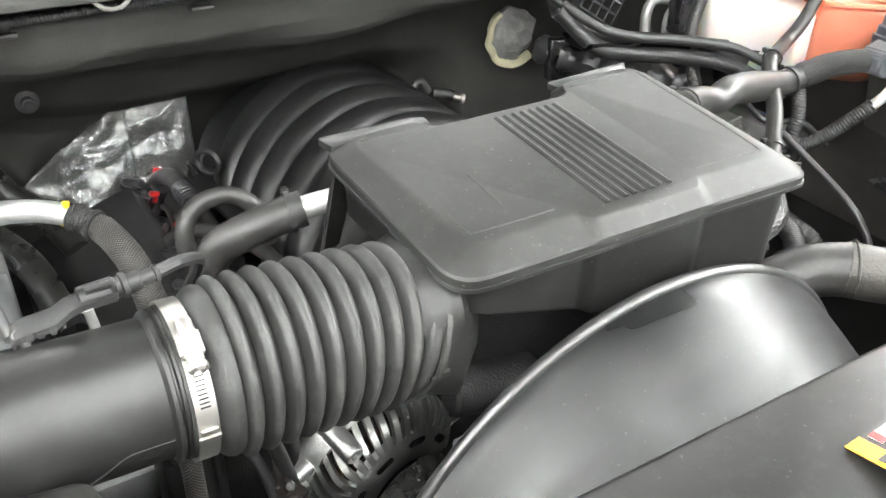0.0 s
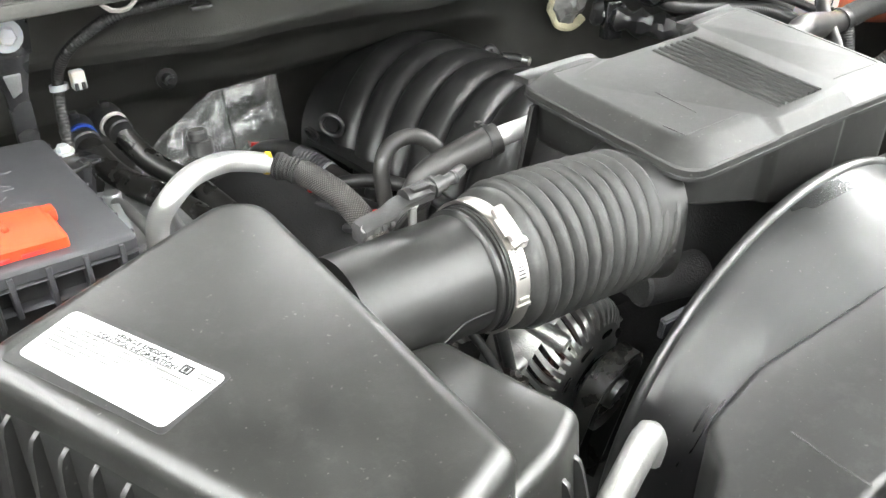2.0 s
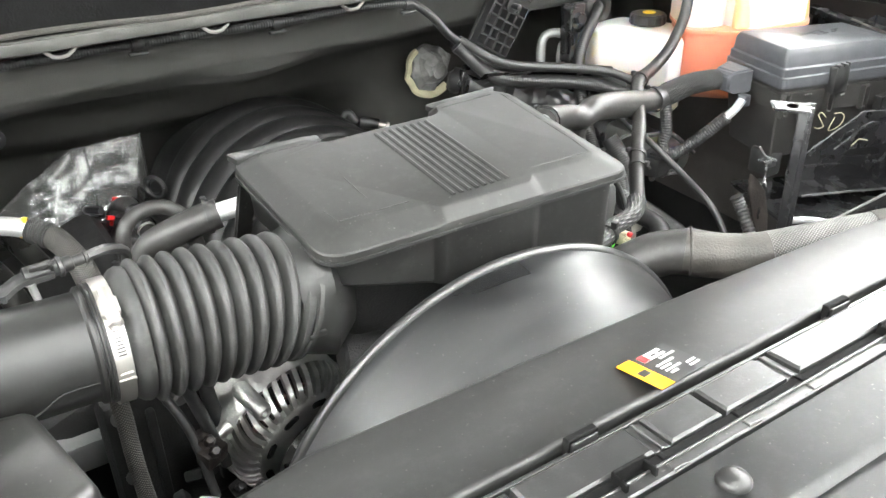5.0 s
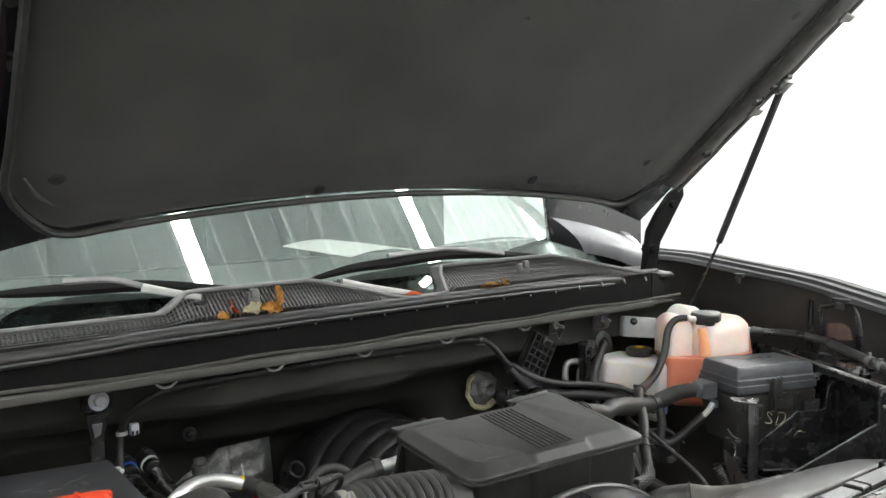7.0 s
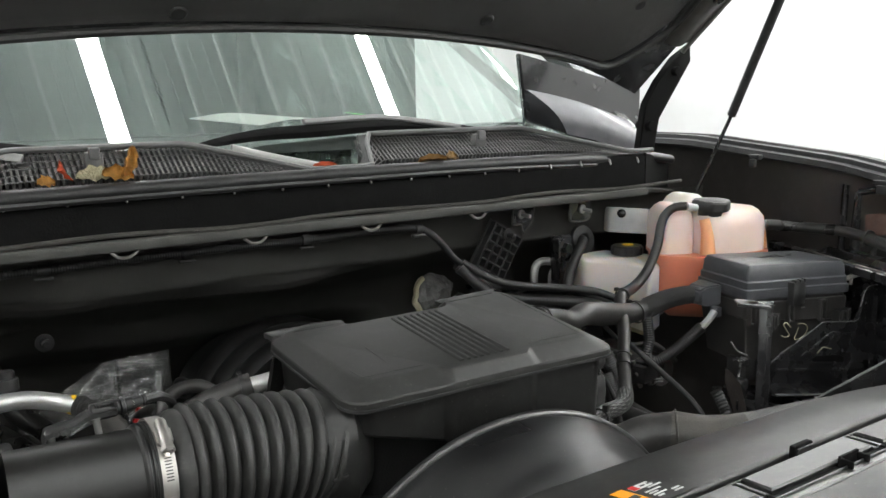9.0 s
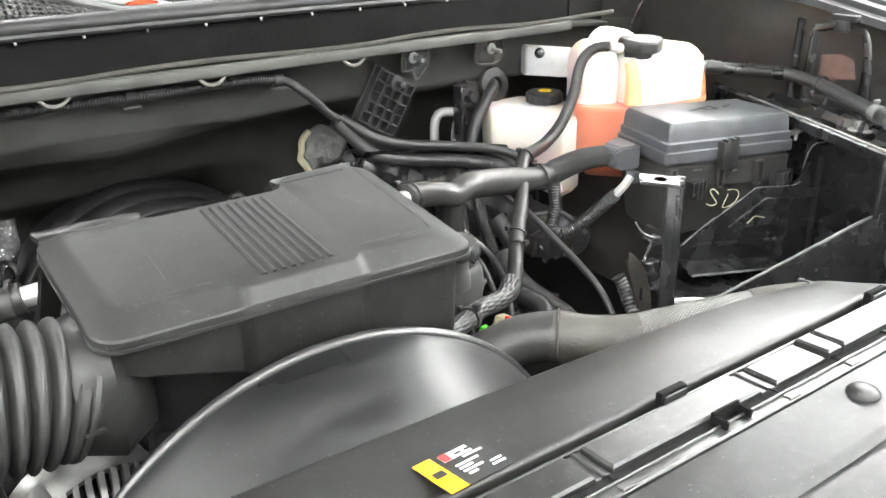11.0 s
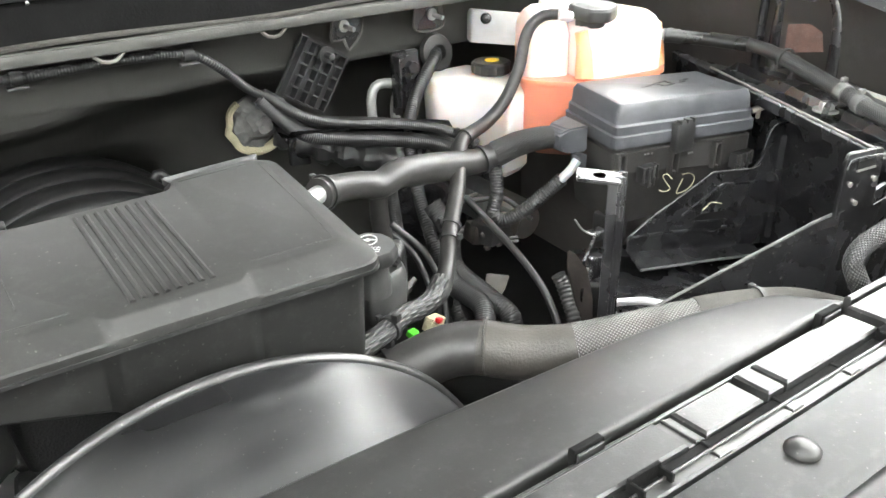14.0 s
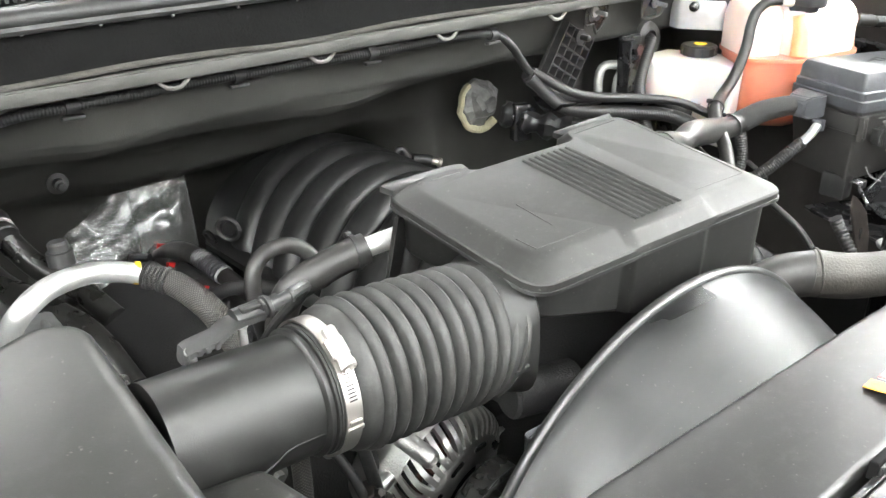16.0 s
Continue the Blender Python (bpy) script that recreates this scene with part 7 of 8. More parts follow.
tube(bm, [(1.300, 0.584, 1.099), (1.45, 0.577, 1.071), (1.60, 0.569, 1.042)], 0.0024, 8, 0.02)
part("ledge_edge", bm, WEATHERED, tray, "pale line along the ledge edge")
bm = B()
rings(bm, [[(1.632 + dx, y, z) for dx, y in ((-0.006, 0.588), (0.0, 0.580), (0.006, 0.588))] for z in (1.06, 1.24, 1.25)])
part("upright_bead", bm, STEEL, tray)
for x, z in ((1.618, 1.245), (1.655, 1.245), (1.66, 1.10)):
    bm = B()
    lathe(bm, [(0.001, 0), (0.006, 0.0), (0.008, 0.0015), (0.0095, 0.0)], on_bracket(x, z), (0, -1, 0), 14)
    part("pressed_hole", bm, STEEL, tray)
bm = B()
rings(bm, [[(1.15, 0.432, 1.00), (1.15, 0.438, 1.00), (1.15, 0.438, 1.153), (1.15, 0.432, 1.153)], [(1.37, 0.352, 1.00), (1.37, 0.358, 1.00), (1.37, 0.358, 1.248), (1.37, 0.352, 1.248)], [(1.385, 0.335, 1.00), (1.385, 0.341, 1.00), (1.385, 0.341, 1.262), (1.385, 0.335, 1.262)], [(1.56, 0.333, 1.00), (1.56, 0.339, 1.00), (1.56, 0.339, 1.29), (1.56, 0.333, 1.29)]])
part("front_web", bm, STEEL, tray)
# pale tube in place of the highlight on the web's edge
bm = B()
tube(bm, [(1.15, 0.435, 1.1535), (1.245, 0.4005, 1.1945), (1.311, 0.3765, 1.223), (1.365, 0.357, 1.2465), (1.383, 0.340, 1.261)], 0.0022, 8, 0.012)
part("web_edge", bm, WEATHERED, tray, "glint along the web edge, drawn as a pale line")
bm = B()
SP = frame_on((1.377, 0.338, 1.152), (0.078, -0.008, 0), (0, 0, 1))
rim = rounded([(0.0, 0.105), (0.077, 0.105), (0.077, 0.189), (0.002, 0.193)], [0.001, 0.001, 0.010, 0.010], 4)
prism(bm, rim, [(-0.004, 0), (0.0, 0), (0.001, 0.001)])
bm.transform(SP)
part("slotted_plate", bm, STEEL, tray)
bm = B()
for x, y, w, h in ((0.043, 0.172, 0.036, 0.011),):
    bmesh.ops.create_cube(bm, size=1, matrix=SP @ Matrix.Translation((x, y, 0.0008)) @ Matrix.Diagonal((w, h, 0.002, 1)))
part("slot", bm, BACKED, tray)
bm = B()
bmesh.ops.create_cube(bm, size=1, matrix=SP @ Matrix.Translation((0.043, 0.1655, 0.002)) @ Matrix.Diagonal((0.036, 0.0025, 0.003, 1)))
part("slot_lip", bm, BAND, tray, "bright lower edge of the slot")
for x, y in ((0.017, 0.148), (0.067, 0.146), (0.036, 0.118)):
    bm = B()
    lathe(bm, [(0.0038, 0), (0.0038, 0.002)], SP @ Vector((x, y, 0.001)), SP.to_3x3() @ Vector((0, 0, 1)), 10)
    part("rivet", bm, BAND, tray)
bm = B()
tube(bm, [(1.351, 0.320, 1.335), (1.353, 0.3195, 1.344), (1.365, 0.318, 1.348), (1.418, 0.312, 1.344), (1.427, 0.312, 1.338)], 0.0008, 6, 0.006)
tube(bm, [(1.432, 0.318, 1.268), (1.46, 0.312, 1.277), (1.472, 0.305, 1.286)], 0.0008, 6, 0.006)
tube(bm, [(1.585, 0.590, 1.232), (1.597, 0.589, 1.264), (1.612, 0.589, 1.273), (1.64, 0.587, 1.273)], 0.0009, 6, 0.006)
tagged(part("pale_edge", bm, WEATHERED, tray, "pale lines along the sheet edges"), kind="stuff")
for x, y, z in ((1.534, 0.372, 1.255), (1.60, 0.575, 1.30), (1.48, 0.36, 1.16), (1.62, 0.60, 1.27), (1.57, 0.56, 1.20)):
    bm = B()
    lathe(bm, [(0.001, 0), (0.008, 0.0005), (0.009, -0.002)], (x - 0.006, y - 0.004, z), (-0.9, -0.3, 0.1), 12)
    part("pressed_hole", bm, BACKED, tray)
bm = B()
plate(bm, [(1.56, 0.34, 1.298), (1.80, 1.05, 1.305), (1.80, 1.05, 0.99), (1.56, 0.34, 0.99)], 0.008)
part("side_wall", bm, STEEL, tray)
bm = B()
loops = []
for k in range(13):
    s = -0.08 + 1.08 * k / 12
    x, y, z = 1.489 + 0.252 * s, 0.293 + 0.631 * s, 1.306 + 0.008 * s
    loops.append([(x - 0.004, y + 0.002, z - 0.02), (x - 0.004, y + 0.002, z - 0.004), (x, y, z), (x + 0.006, y - 0.002, z + 0.001), (x + 0.010, y - 0.004, z - 0.007), (x + 0.05, y - 0.02, z - 0.008), (x + 0.055, y - 0.022, z + 0.006), (x + 0.08, y - 0.03, z + 0.008), (x + 0.10, y - 0.04, z + 0.002), (x + 0.10, y - 0.04, z - 0.02)])
rings(bm, loops)
part("rail", bm, STEEL, tray)
bm = B()
tube(bm, [(1.489 + 0.252 * s, 0.291 + 0.631 * s, 1.3075 + 0.008 * s) for s in (-0.04, 0.2, 0.4, 0.6, 0.8)], 0.0022, 6, 0.03)
part("rail_edge", bm, BAND, tray, "bright line along the rail edge")
bm = B()
plate(bm, [(1.50, 0.285, 1.318), (1.535, 0.225, 1.320), (1.64, 0.24, 1.316), (1.60, 0.34, 1.314)], 0.006, 0.0015)
part("corner_plate", bm, STEEL, tray)
for p in ((1.629, 0.520, 1.308), (1.556, 0.258, 1.322)):
    bolt("bolt", p, (0, 0, 1), 0.012, tray, GREYROD)
bm = B()
tube(bm, [(1.59, 0.50, 1.312), (1.63, 0.515, 1.322), (1.648, 0.49, 1.322)], 0.005, 8)
part("rail_strap", bm, STEEL, tray)
bm = B()
tube(bm, [(1.715, 0.64, 1.36), (1.715, 0.645, 1.32)], 0.006, 8)
part("rail_peg", bm, STEEL, tray)
bm = B()
tube(bm, [(1.165, 0.505, 1.098), (1.18, 0.535, 1.102), (1.225, 0.515, 1.102), (1.25, 0.485, 1.1)], 0.006, 8)
part("bracket_loop", bm, SILVERPAINT, tray)
bm = B()
lathe(bm, [(0.001, 0), (0.009, 0.0005)], (1.215, 0.60, 1.0945), (0, 0, 1), 14)
part("drain_hole", bm, BLACKHOLE, tray)
stay = thing("fuse_box_stud", (1.64, 0.67, 1.27), "small brass stud with a ground lead beside the fuse box", "stud")
bm = B()
rod(bm, (1.632, 0.655, 1.275), (1.655, 0.64, 1.285), 0.006, 8)
rod(bm, (1.64, 0.648, 1.262), (1.644, 0.648, 1.30), 0.004, 8)
part("stud", bm, BAND, stay)
bm = B()
tube(bm, [(1.64, 0.66, 1.295), (1.63, 0.69, 1.31), (1.625, 0.73, 1.30)], 0.005, 8)
part("lead", bm, LOOM, stay)

# washer neck, shock top, bump stop
wash = thing("washer_filler", (1.60, 0.32, 1.25), "white washer filler neck with a black cap", "filler neck")
bm = B()
lathe(bm, [(0.03, 0), (0.027, 0.03), (0.023, 0.05), (0.023, 0.07)], (1.597, 0.321, 1.305), (0, 0, 1), 26)
plate(bm, [(1.752, 0.59, 1.322), (1.716, 0.566, 1.322), (1.60, 0.34, 1.318), (1.645, 0.315, 1.318), (1.70, 0.42, 1.324)], 0.01, 0.003)
part("neck", bm, CLOUDY, wash)
bm = B()
lathe(bm, [(0.028, -0.006), (0.031, -0.004), (0.031, 0.007), (0.028, 0.010), (0.002, 0.010)], (1.597, 0.321, 1.376), (0.02, -0.08, 1), 30)
box(bm, (1.632, 0.312, 1.38), (0.022, 0.014, 0.005), 0.002)
cap = part("cap", bm, LOOM, wash, "black snap cap with a moulded symbol")
bm = B()
for k in range(6):
    a = 2.6 * k / 5 + 0.3
    box(bm, (1.597 + 0.017 * math.cos(a), 0.317 + 0.017 * math.sin(a), 1.3875), (0.003, 0.003, 0.001))
plate(bm, [(1.587, 0.312, 1.3868), (1.607, 0.312, 1.3868), (1.602, 0.322, 1.3876), (1.592, 0.322, 1.3876)], 0.001)
part("symbol", bm, INK, cap)
bm = B()
tube(bm, [(1.70, 0.545, 1.335), (1.635, 0.44, 1.333), (1.60, 0.36, 1.332), (1.605, 0.30, 1.330), (1.625, 0.262, 1.326), (1.66, 0.23, 1.32)], 0.009, 8, 0.01)
for v in bm.verts:
    v.co.z += 0.004 * noise.noise(v.co * 60)
single("rubber_seal", bm, RUBBER, "wavy black rubber seal beside the washer neck", "seal")
bump = thing("bump_stop", (1.30, 0.15, 1.2), "black rubber bump stop on its bracket", "bump stop")
bm = B()
lathe(bm, [(0.034, 0.0), (0.036, 0.004), (0.034, 0.012), (0.030, 0.015), (0.012, 0.016), (0.012, 0.024), (0.0105, 0.026), (0.006, 0.026), (0.006, 0.018)], (1.345, 0.172, 1.252), (0, 0, 1), 34)
part("pad", bm, LOOM, bump)
bm = B()
lathe(bm, [(0.040, -0.02), (0.042, -0.002), (0.042, 0.002), (0.037, 0.003)], (1.345, 0.172, 1.248), (0, 0, 1), 30)
tube(bm, [(1.304, 0.158, 1.24), (1.317, 0.133, 1.24), (1.372, 0.118, 1.24), (1.402, 0.138, 1.245)], 0.008, 8)
part("base", bm, STEEL, bump)
lamp = thing("headlamp_bracket", (1.39, 0.19, 1.15), "bright-edged black headlamp bracket with a large bolt", "bracket")
bm = B()

def arch_at(u, v):
    """Stamped strip climbing from the bump stop to its bolt, with three ribs along it."""
    low = Vector((1.385, 0.205, 1.252)).lerp(Vector((1.360, 0.130, 1.246)), v)
    top = Vector((1.468, 0.212, 1.300)).lerp(Vector((1.440, 0.150, 1.296)), v)
    p = low.lerp(top, u)
    p.z += 0.016 * math.sin(math.pi * u) * u + 0.006 * abs(math.sin(v * math.pi * 3)) * min(1, 6 * u * (1.02 - u))
    return p


sheet(bm, arch_at, 20, 24, 0.004)
part("arch", bm, CHROME, lamp, "bright stamped steel strip", sharp=30)
bolt("bolt", (1.445, 0.182, 1.302), (0.1, -0.2, 1), 0.013, lamp, GREYROD)
bm = B()
tube(bm, [arch_at(0.0, 0.0), arch_at(0.3, 0.0), arch_at(0.6, 0.0), arch_at(1.0, 0.0)], 0.0035, 8, 0.01)
part("rolled_edge", bm, CHROME, lamp)
bm = B()
tube(bm, [(1.345, 0.13, 1.25), (1.37, 0.135, 1.27), (1.41, 0.14, 1.285), (1.46, 0.14, 1.29)], 0.006, 8)
part("lead", bm, LOOM, lamp)
bm = B()
sheet(bm, lambda u, v: (1.28 + 0.07 * u, 0.12 - 0.06 * v, 1.262 + 0.012 * math.sin(math.pi * u) * (1 - v)), 8, 6, 0.008)
part("foot", bm, SATIN, lamp)

# power steering reservoir by the resonator
res = thing("fluid_reservoir", (0.87, 0.63, 1.1), "small black fluid reservoir with a screw cap", "fluid reservoir")
bm = B()
prism(bm, rounded([(0.846, 0.644), (0.876, 0.640), (0.914, 0.653), (0.926, 0.685), (0.88, 0.715), (0.846, 0.69)], 0.009), [(1.085, 0.018), (1.12, 0.004), (1.170, 0.0), (1.193, 0.002), (1.200, 0.007)])
part("body", bm, RESBODY, res)
bm = B()
lathe(bm, [(0.026, -0.045), (0.025, -0.025), (0.022, -0.018), (0.022, 0.012)], (0.861, 0.657, 1.222), (-0.05, -0.1, 1), 24)
part("neck", bm, RESBODY, res)
bm = B()
lathe(bm, [(0.030, 0), (0.032, 0.004), (0.032, 0.016), (0.029, 0.021), (0.002, 0.021)], (0.856, 0.645, 1.234), (-0.1, -0.1, 1), 40, wave=lambda a: 1 + 0.03 * math.cos(10 * a))
cap = part("cap", bm, LOOM, res, "black cap with white symbols")
SY = frame_on((0.8535, 0.6425, 1.2556), (0.81, -0.58, 0.02), (0.58, 0.81, 0.14))
bm = B()
tube(bm, [(-0.005 + 0.0115 * math.cos(q), 0.009 + 0.0115 * math.sin(q), 0) for q in [2 * math.pi * k / 28 for k in range(29)]], 0.0009, 5, straight=True)
tube(bm, [(-0.016, 0.008, 0), (-0.005, 0.010, 0), (0.006, 0.009, 0)], 0.0009, 5)
lathe(bm, [(0.0032, -0.0006), (0.0032, 0.0006)], (-0.005, 0.009, 0), (0, 0, 1), 12)
tube(bm, [(-0.010 + 0.0022 * k, -0.008 + (0.0016 if k % 2 else -0.0016), 0) for k in range(11)], 0.0006, 5, straight=True)
tube(bm, [(0.001, -0.017, 0), (0.011, -0.017, 0), (0.011, -0.0125, 0), (0.001, -0.0125, 0), (0.001, -0.017, 0)], 0.0007, 5, straight=True)
bm.transform(SY)
part("symbol", bm, LABEL, cap, "white steering wheel symbol")
bm = B()
tube(bm, [(0.895, 0.668, 1.205), (0.905, 0.672, 1.212), (0.92, 0.69, 1.212), (0.925, 0.71, 1.20)], 0.011, 12, 0.006, 0.005, 0.0012)
part("side_hose", bm, LOOM, res)

# metal lines, nut bracket and small fittings near the booster
for pts in ([(1.17, 1.16, 1.20), (1.17, 1.165, 1.26), (1.18, 1.165, 1.285), (1.20, 1.16, 1.29), (1.225, 1.15, 1.285)], [(1.215, 1.15, 1.20), (1.213, 1.15, 1.245), (1.222, 1.15, 1.268), (1.24, 1.145, 1.262), (1.25, 1.14, 1.23)]):
    hose("brake_line", pts, 0.0095, GREYROD, "pale bent metal line behind the looms", "metal line")
nb = thing("nut_bracket", (1.23, 1.13, 1.26), "black bracket plate with a steel nut on the firewall", "bracket")
bm = B()
prism(bm, rounded([(1.203, 1.135), (1.257, 1.128), (1.26, 1.140), (1.206, 1.150)], 0.004), [(1.23, 0.004), (1.30, 0), (1.348, 0), (1.352, 0.004)])
box(bm, (1.206, 1.128, 1.29), (0.005, 0.03, 0.11), 0.001)
part("plate", bm, STEEL, nb)
bolt("nut", (1.234, 1.128, 1.322), (0, -1, 0.1), 0.013, nb, STEEL)
# felt cut-outs: dark plate painting in the recess, a stud and a pale rim
for pts, stud in (([(1.079, 1.436), (1.14, 1.436), (1.134, 1.398), (1.108, 1.372), (1.100, 1.392), (1.076, 1.392)], (1.10, 1.416)), ([(1.250, 1.432), (1.316, 1.431), (1.311, 1.386), (1.251, 1.387)], (1.288, 1.412))):
    co = thing("felt_cutout", (stud[0], 1.14, stud[1]), "cut-out in the felt with a threaded stud", "cut-out", "felt cut-outs")
    bm = B()
    prism(bm, [(x, -z) for x, z in pts], [(0, 0), (0.004, 0)])
    bm.transform(Matrix(((1, 0, 0, 0), (0, 0, -1, 1.132), (0, -1, 0, 0), (0, 0, 0, 1))))
    part("recess_plate", bm, STEEL, co)
    bm = B()
    tube(bm, [(x, 1.127, z) for x, z in pts[1:] + pts[:1]], 0.0025, 6, 0.01)
    part("pale_rim", bm, CLOTH, co, "pale bent rim")
    bm = B()
    rod(bm, (stud[0], 1.13, stud[1]), (stud[0] + 0.006, 1.10, stud[1] - 0.003), 0.0045, 10)
    lathe(bm, [(0.001, 0), (0.011, 0.0), (0.011, 0.004), (0.006, 0.005)], (stud[0], 1.128, stud[1]), (0.1, -1, 0), 14)
    part("stud", bm, GREYROD, co)
trough = thing("loom_trough", (1.1, 1.1, 1.22), "glossy black plastic trough under the wiring looms", "cable trough")
bm = B()
sheet(bm, lambda u, v: (0.955 + 0.31 * u, 1.135 - 0.10 * u * u - 0.075 * v + 0.01, 1.268 - 0.035 * u - 0.022 * math.sin(math.pi * v)), 16, 8, 0.004)
part("channel", bm, STEEL, trough, sharp=60)
bm = B()
lathe(bm, [(0.012, -0.018), (0.018, -0.018), (0.018, 0.018), (0.012, 0.018)], (0.952, 1.135, 1.303), (0.7, -0.1, -0.5), 18, cap=False)
part("collar", bm, FUSE, trough)
for c, s2, t in (((1.06, 0.80, 1.03), (0.05, 0.04, 0.04), (10, 0, 20)), ((1.22, 0.86, 1.09), (0.06, 0.05, 0.04), (0, 0, 15))):
    bm = B()
    box(bm, c, s2, 0.006, t)
    box(bm, (c[0], c[1] - 0.01, c[2] + s2[2] * 0.4), (s2[0] * 0.5, s2[1] * 0.6, s2[2] * 0.5), 0.004, t)
    single("connector_block", bm, BLACKHOLE, "dark grimy connector block below the hoses", "connector", "connector blocks")
bm = B()
plate(bm, [(1.350, 1.035, 0.882), (1.362, 1.033, 0.880), (1.385, 1.033, 0.868), (1.408, 1.030, 0.862), (1.395, 1.028, 0.835), (1.378, 1.026, 0.820), (1.352, 1.024, 0.822), (1.338, 1.022, 0.800), (1.322, 1.020, 0.806)], 0.005, 0.001)
rod(bm, (1.365, 1.04, 0.715), (1.365, 1.04, 0.85), 0.012, 10)
single("pale_bracket", bm, CREAM, "pale bent bracket standing low in the bay", "bracket")
link = thing("linkage_joint", (1.24, 0.86, 1.05), "grimy brown-stained steering linkage joint with bright pins", "linkage")
bm = B()
box(bm, (1.225, 0.872, 1.078), (0.085, 0.04, 0.035), 0.006, (0, 12, -8))
box(bm, (1.262, 0.865, 1.085), (0.03, 0.035, 0.04), 0.006, (0, 20, -8))
part("yoke", bm, GRIME, link)
for p, q in (((1.214, 0.85, 1.101), (1.247, 0.848, 1.085)), ((1.216, 0.848, 1.094), (1.247, 0.846, 1.078)), ((1.246, 0.845, 1.071), (1.268, 0.843, 1.067)), ((1.246, 0.844, 1.064), (1.268, 0.842, 1.060))):
    bm = B()
    rod(bm, p, q, 0.0026, 8)
    part("pin", bm, GREYROD, link, "bright steel pin")
for p in ((1.226, 0.846, 1.066), (1.196, 0.85, 1.09), (1.205, 0.852, 1.062)):
    bm = B()
    lathe(bm, [(0.007, 0), (0.007, 0.005), (0.003, 0.007)], p, (-0.2, -0.8, 0.5), 6)
    part("nut", bm, GRIME, link)
bm = B()
box(bm, (0.985, 0.70, 1.062), (0.038, 0.020, 0.022), 0.003, (10, 20, 30))
single("cream_connector", bm, FOAM, "cream connector with a red lock below the hose", "connector")
bm = B()
box(bm, (0.984, 0.685, 1.075), (0.012, 0.009, 0.008), 0.002, (10, 20, 30))
single("red_lock", bm, REDCLIP, "small red connector lock", "clip")
for pts in ([(0.98, 0.80, 1.19), (1.02, 0.77, 1.14), (1.03, 0.74, 1.08), (1.01, 0.7, 1.0)], [(1.0, 0.90, 1.16), (1.04, 0.84, 1.11), (1.05, 0.80, 1.05)], [(0.93, 0.78, 1.17), (0.95, 0.75, 1.12), (0.94, 0.74, 1.06), (0.88, 0.78, 0.98)], [(1.14, 0.9, 1.2), (1.17, 0.86, 1.16), (1.22, 0.83, 1.16), (1.26, 0.80, 1.12)]):
    hose("thin_wire", pts, 0.0048, LOOM, "thin black wire among the hoses", "wire")
for p, ax in (((0.945, 0.72, 1.12), (1, 0.4, 0.3)), ((0.93, 0.735, 1.11), (1, 0.2, 0.5))):
    bm = B()
    lathe(bm, [(0.006, 0), (0.009, 0.002), (0.009, 0.014), (0.006, 0.018), (0.006, 0.03)], p, ax, 6)
    single("line_fitting", bm, GRIME, "small stained metal line fitting", "fitting", "line fittings")

# ---- passenger side of the bay ----
batt = thing("battery_box", (-0.3, 0.85, 1.1), "black battery cover with ribs and a red terminal flap", "battery")


def bz(x, y):
    return 1.300 + 0.03 * (y - 0.75)


BT = [(-0.138, 0.779), (-0.148, 1.055), (-0.42, 1.09), (-0.46, 0.79)]
bm = B()
prism(bm, rounded(BT, 0.008, 3), [(lambda x, y: bz(x, y) - 0.012, 0.0), (lambda x, y: bz(x, y) - 0.002, 0.0), (bz, 0.003)])
part("cover", bm, BATTERY, batt, "dusty charcoal top with scratches")
bm = B()
prism(bm, rounded(BT, 0.008, 3), [(1.0, 0.014), (lambda x, y: bz(x, y) - 0.012, 0.014)])
part("case", bm, LOOM, batt)
# ladder frame round the upper edge
for dz, h in ((-0.0185, 0.005), (-0.043, 0.004)):
    bm = B()
    prism(bm, rounded(BT, 0.006, 3), [(lambda x, y: bz(x, y) + dz, 0.003), (lambda x, y: bz(x, y) + dz + h * 0.5, 0.0), (lambda x, y: bz(x, y) + dz + h, 0.003)])
    part("ledge", bm, BATTERY, batt)
for k in range(9):
    x = -0.155 - 0.0325 * k
    y = 0.779 - (x + 0.138) * 0.034
    bm = B()
    box(bm, (x, y + 0.006, bz(x, y) - 0.024), (0.005, 0.018, 0.042), 0.001)
    part("rib", bm, BATTERY, batt)
for k in range(7):
    y = 0.80 + 0.04 * k
    x = -0.138 - (y - 0.779) * 0.036
    bm = B()
    box(bm, (x - 0.006, y, bz(x, y) - 0.02), (0.018, 0.004, 0.034), 0.001)
    part("rib", bm, BATTERY, batt)
bm = B()
box(bm, (-0.292, 0.765, 1.283), (0.048, 0.03, 0.034), 0.003)
latch = part("latch", bm, LOOM, batt, "ribbed black latch")
for k in range(6):
    bm = B()
    box(bm, (-0.312 + 0.008 * k, 0.750, 1.283), (0.003, 0.004, 0.034), 0.001)
    part("latch_rib", bm, LOOM, latch)
bm = B()
prism(bm, rounded([(-0.193, 0.799), (-0.196, 0.872), (-0.29, 0.890), (-0.32, 0.890), (-0.325, 0.811)], 0.004), [(lambda x, y: bz(x, y) - 0.007, 0.0), (lambda x, y: bz(x, y) - 0.006, 0.0), (lambda x, y: bz(x, y) + 0.010, 0.0), (lambda x, y: bz(x, y) + 0.013, 0.004)])
fl = part("terminal_flap", bm, RED, batt, "bright orange-red terminal flap")
bm = B()
box(bm, (-0.240, 0.857, bz(0, 0.845) + 0.015), (0.007, 0.045, 0.006), 0.002, (0, 0, 8))
part("flap_rib", bm, RED, fl)
bm = B()
box(bm, (-0.195, 0.862, bz(0, 0.845) + 0.006), (0.014, 0.018, 0.014), 0.003)
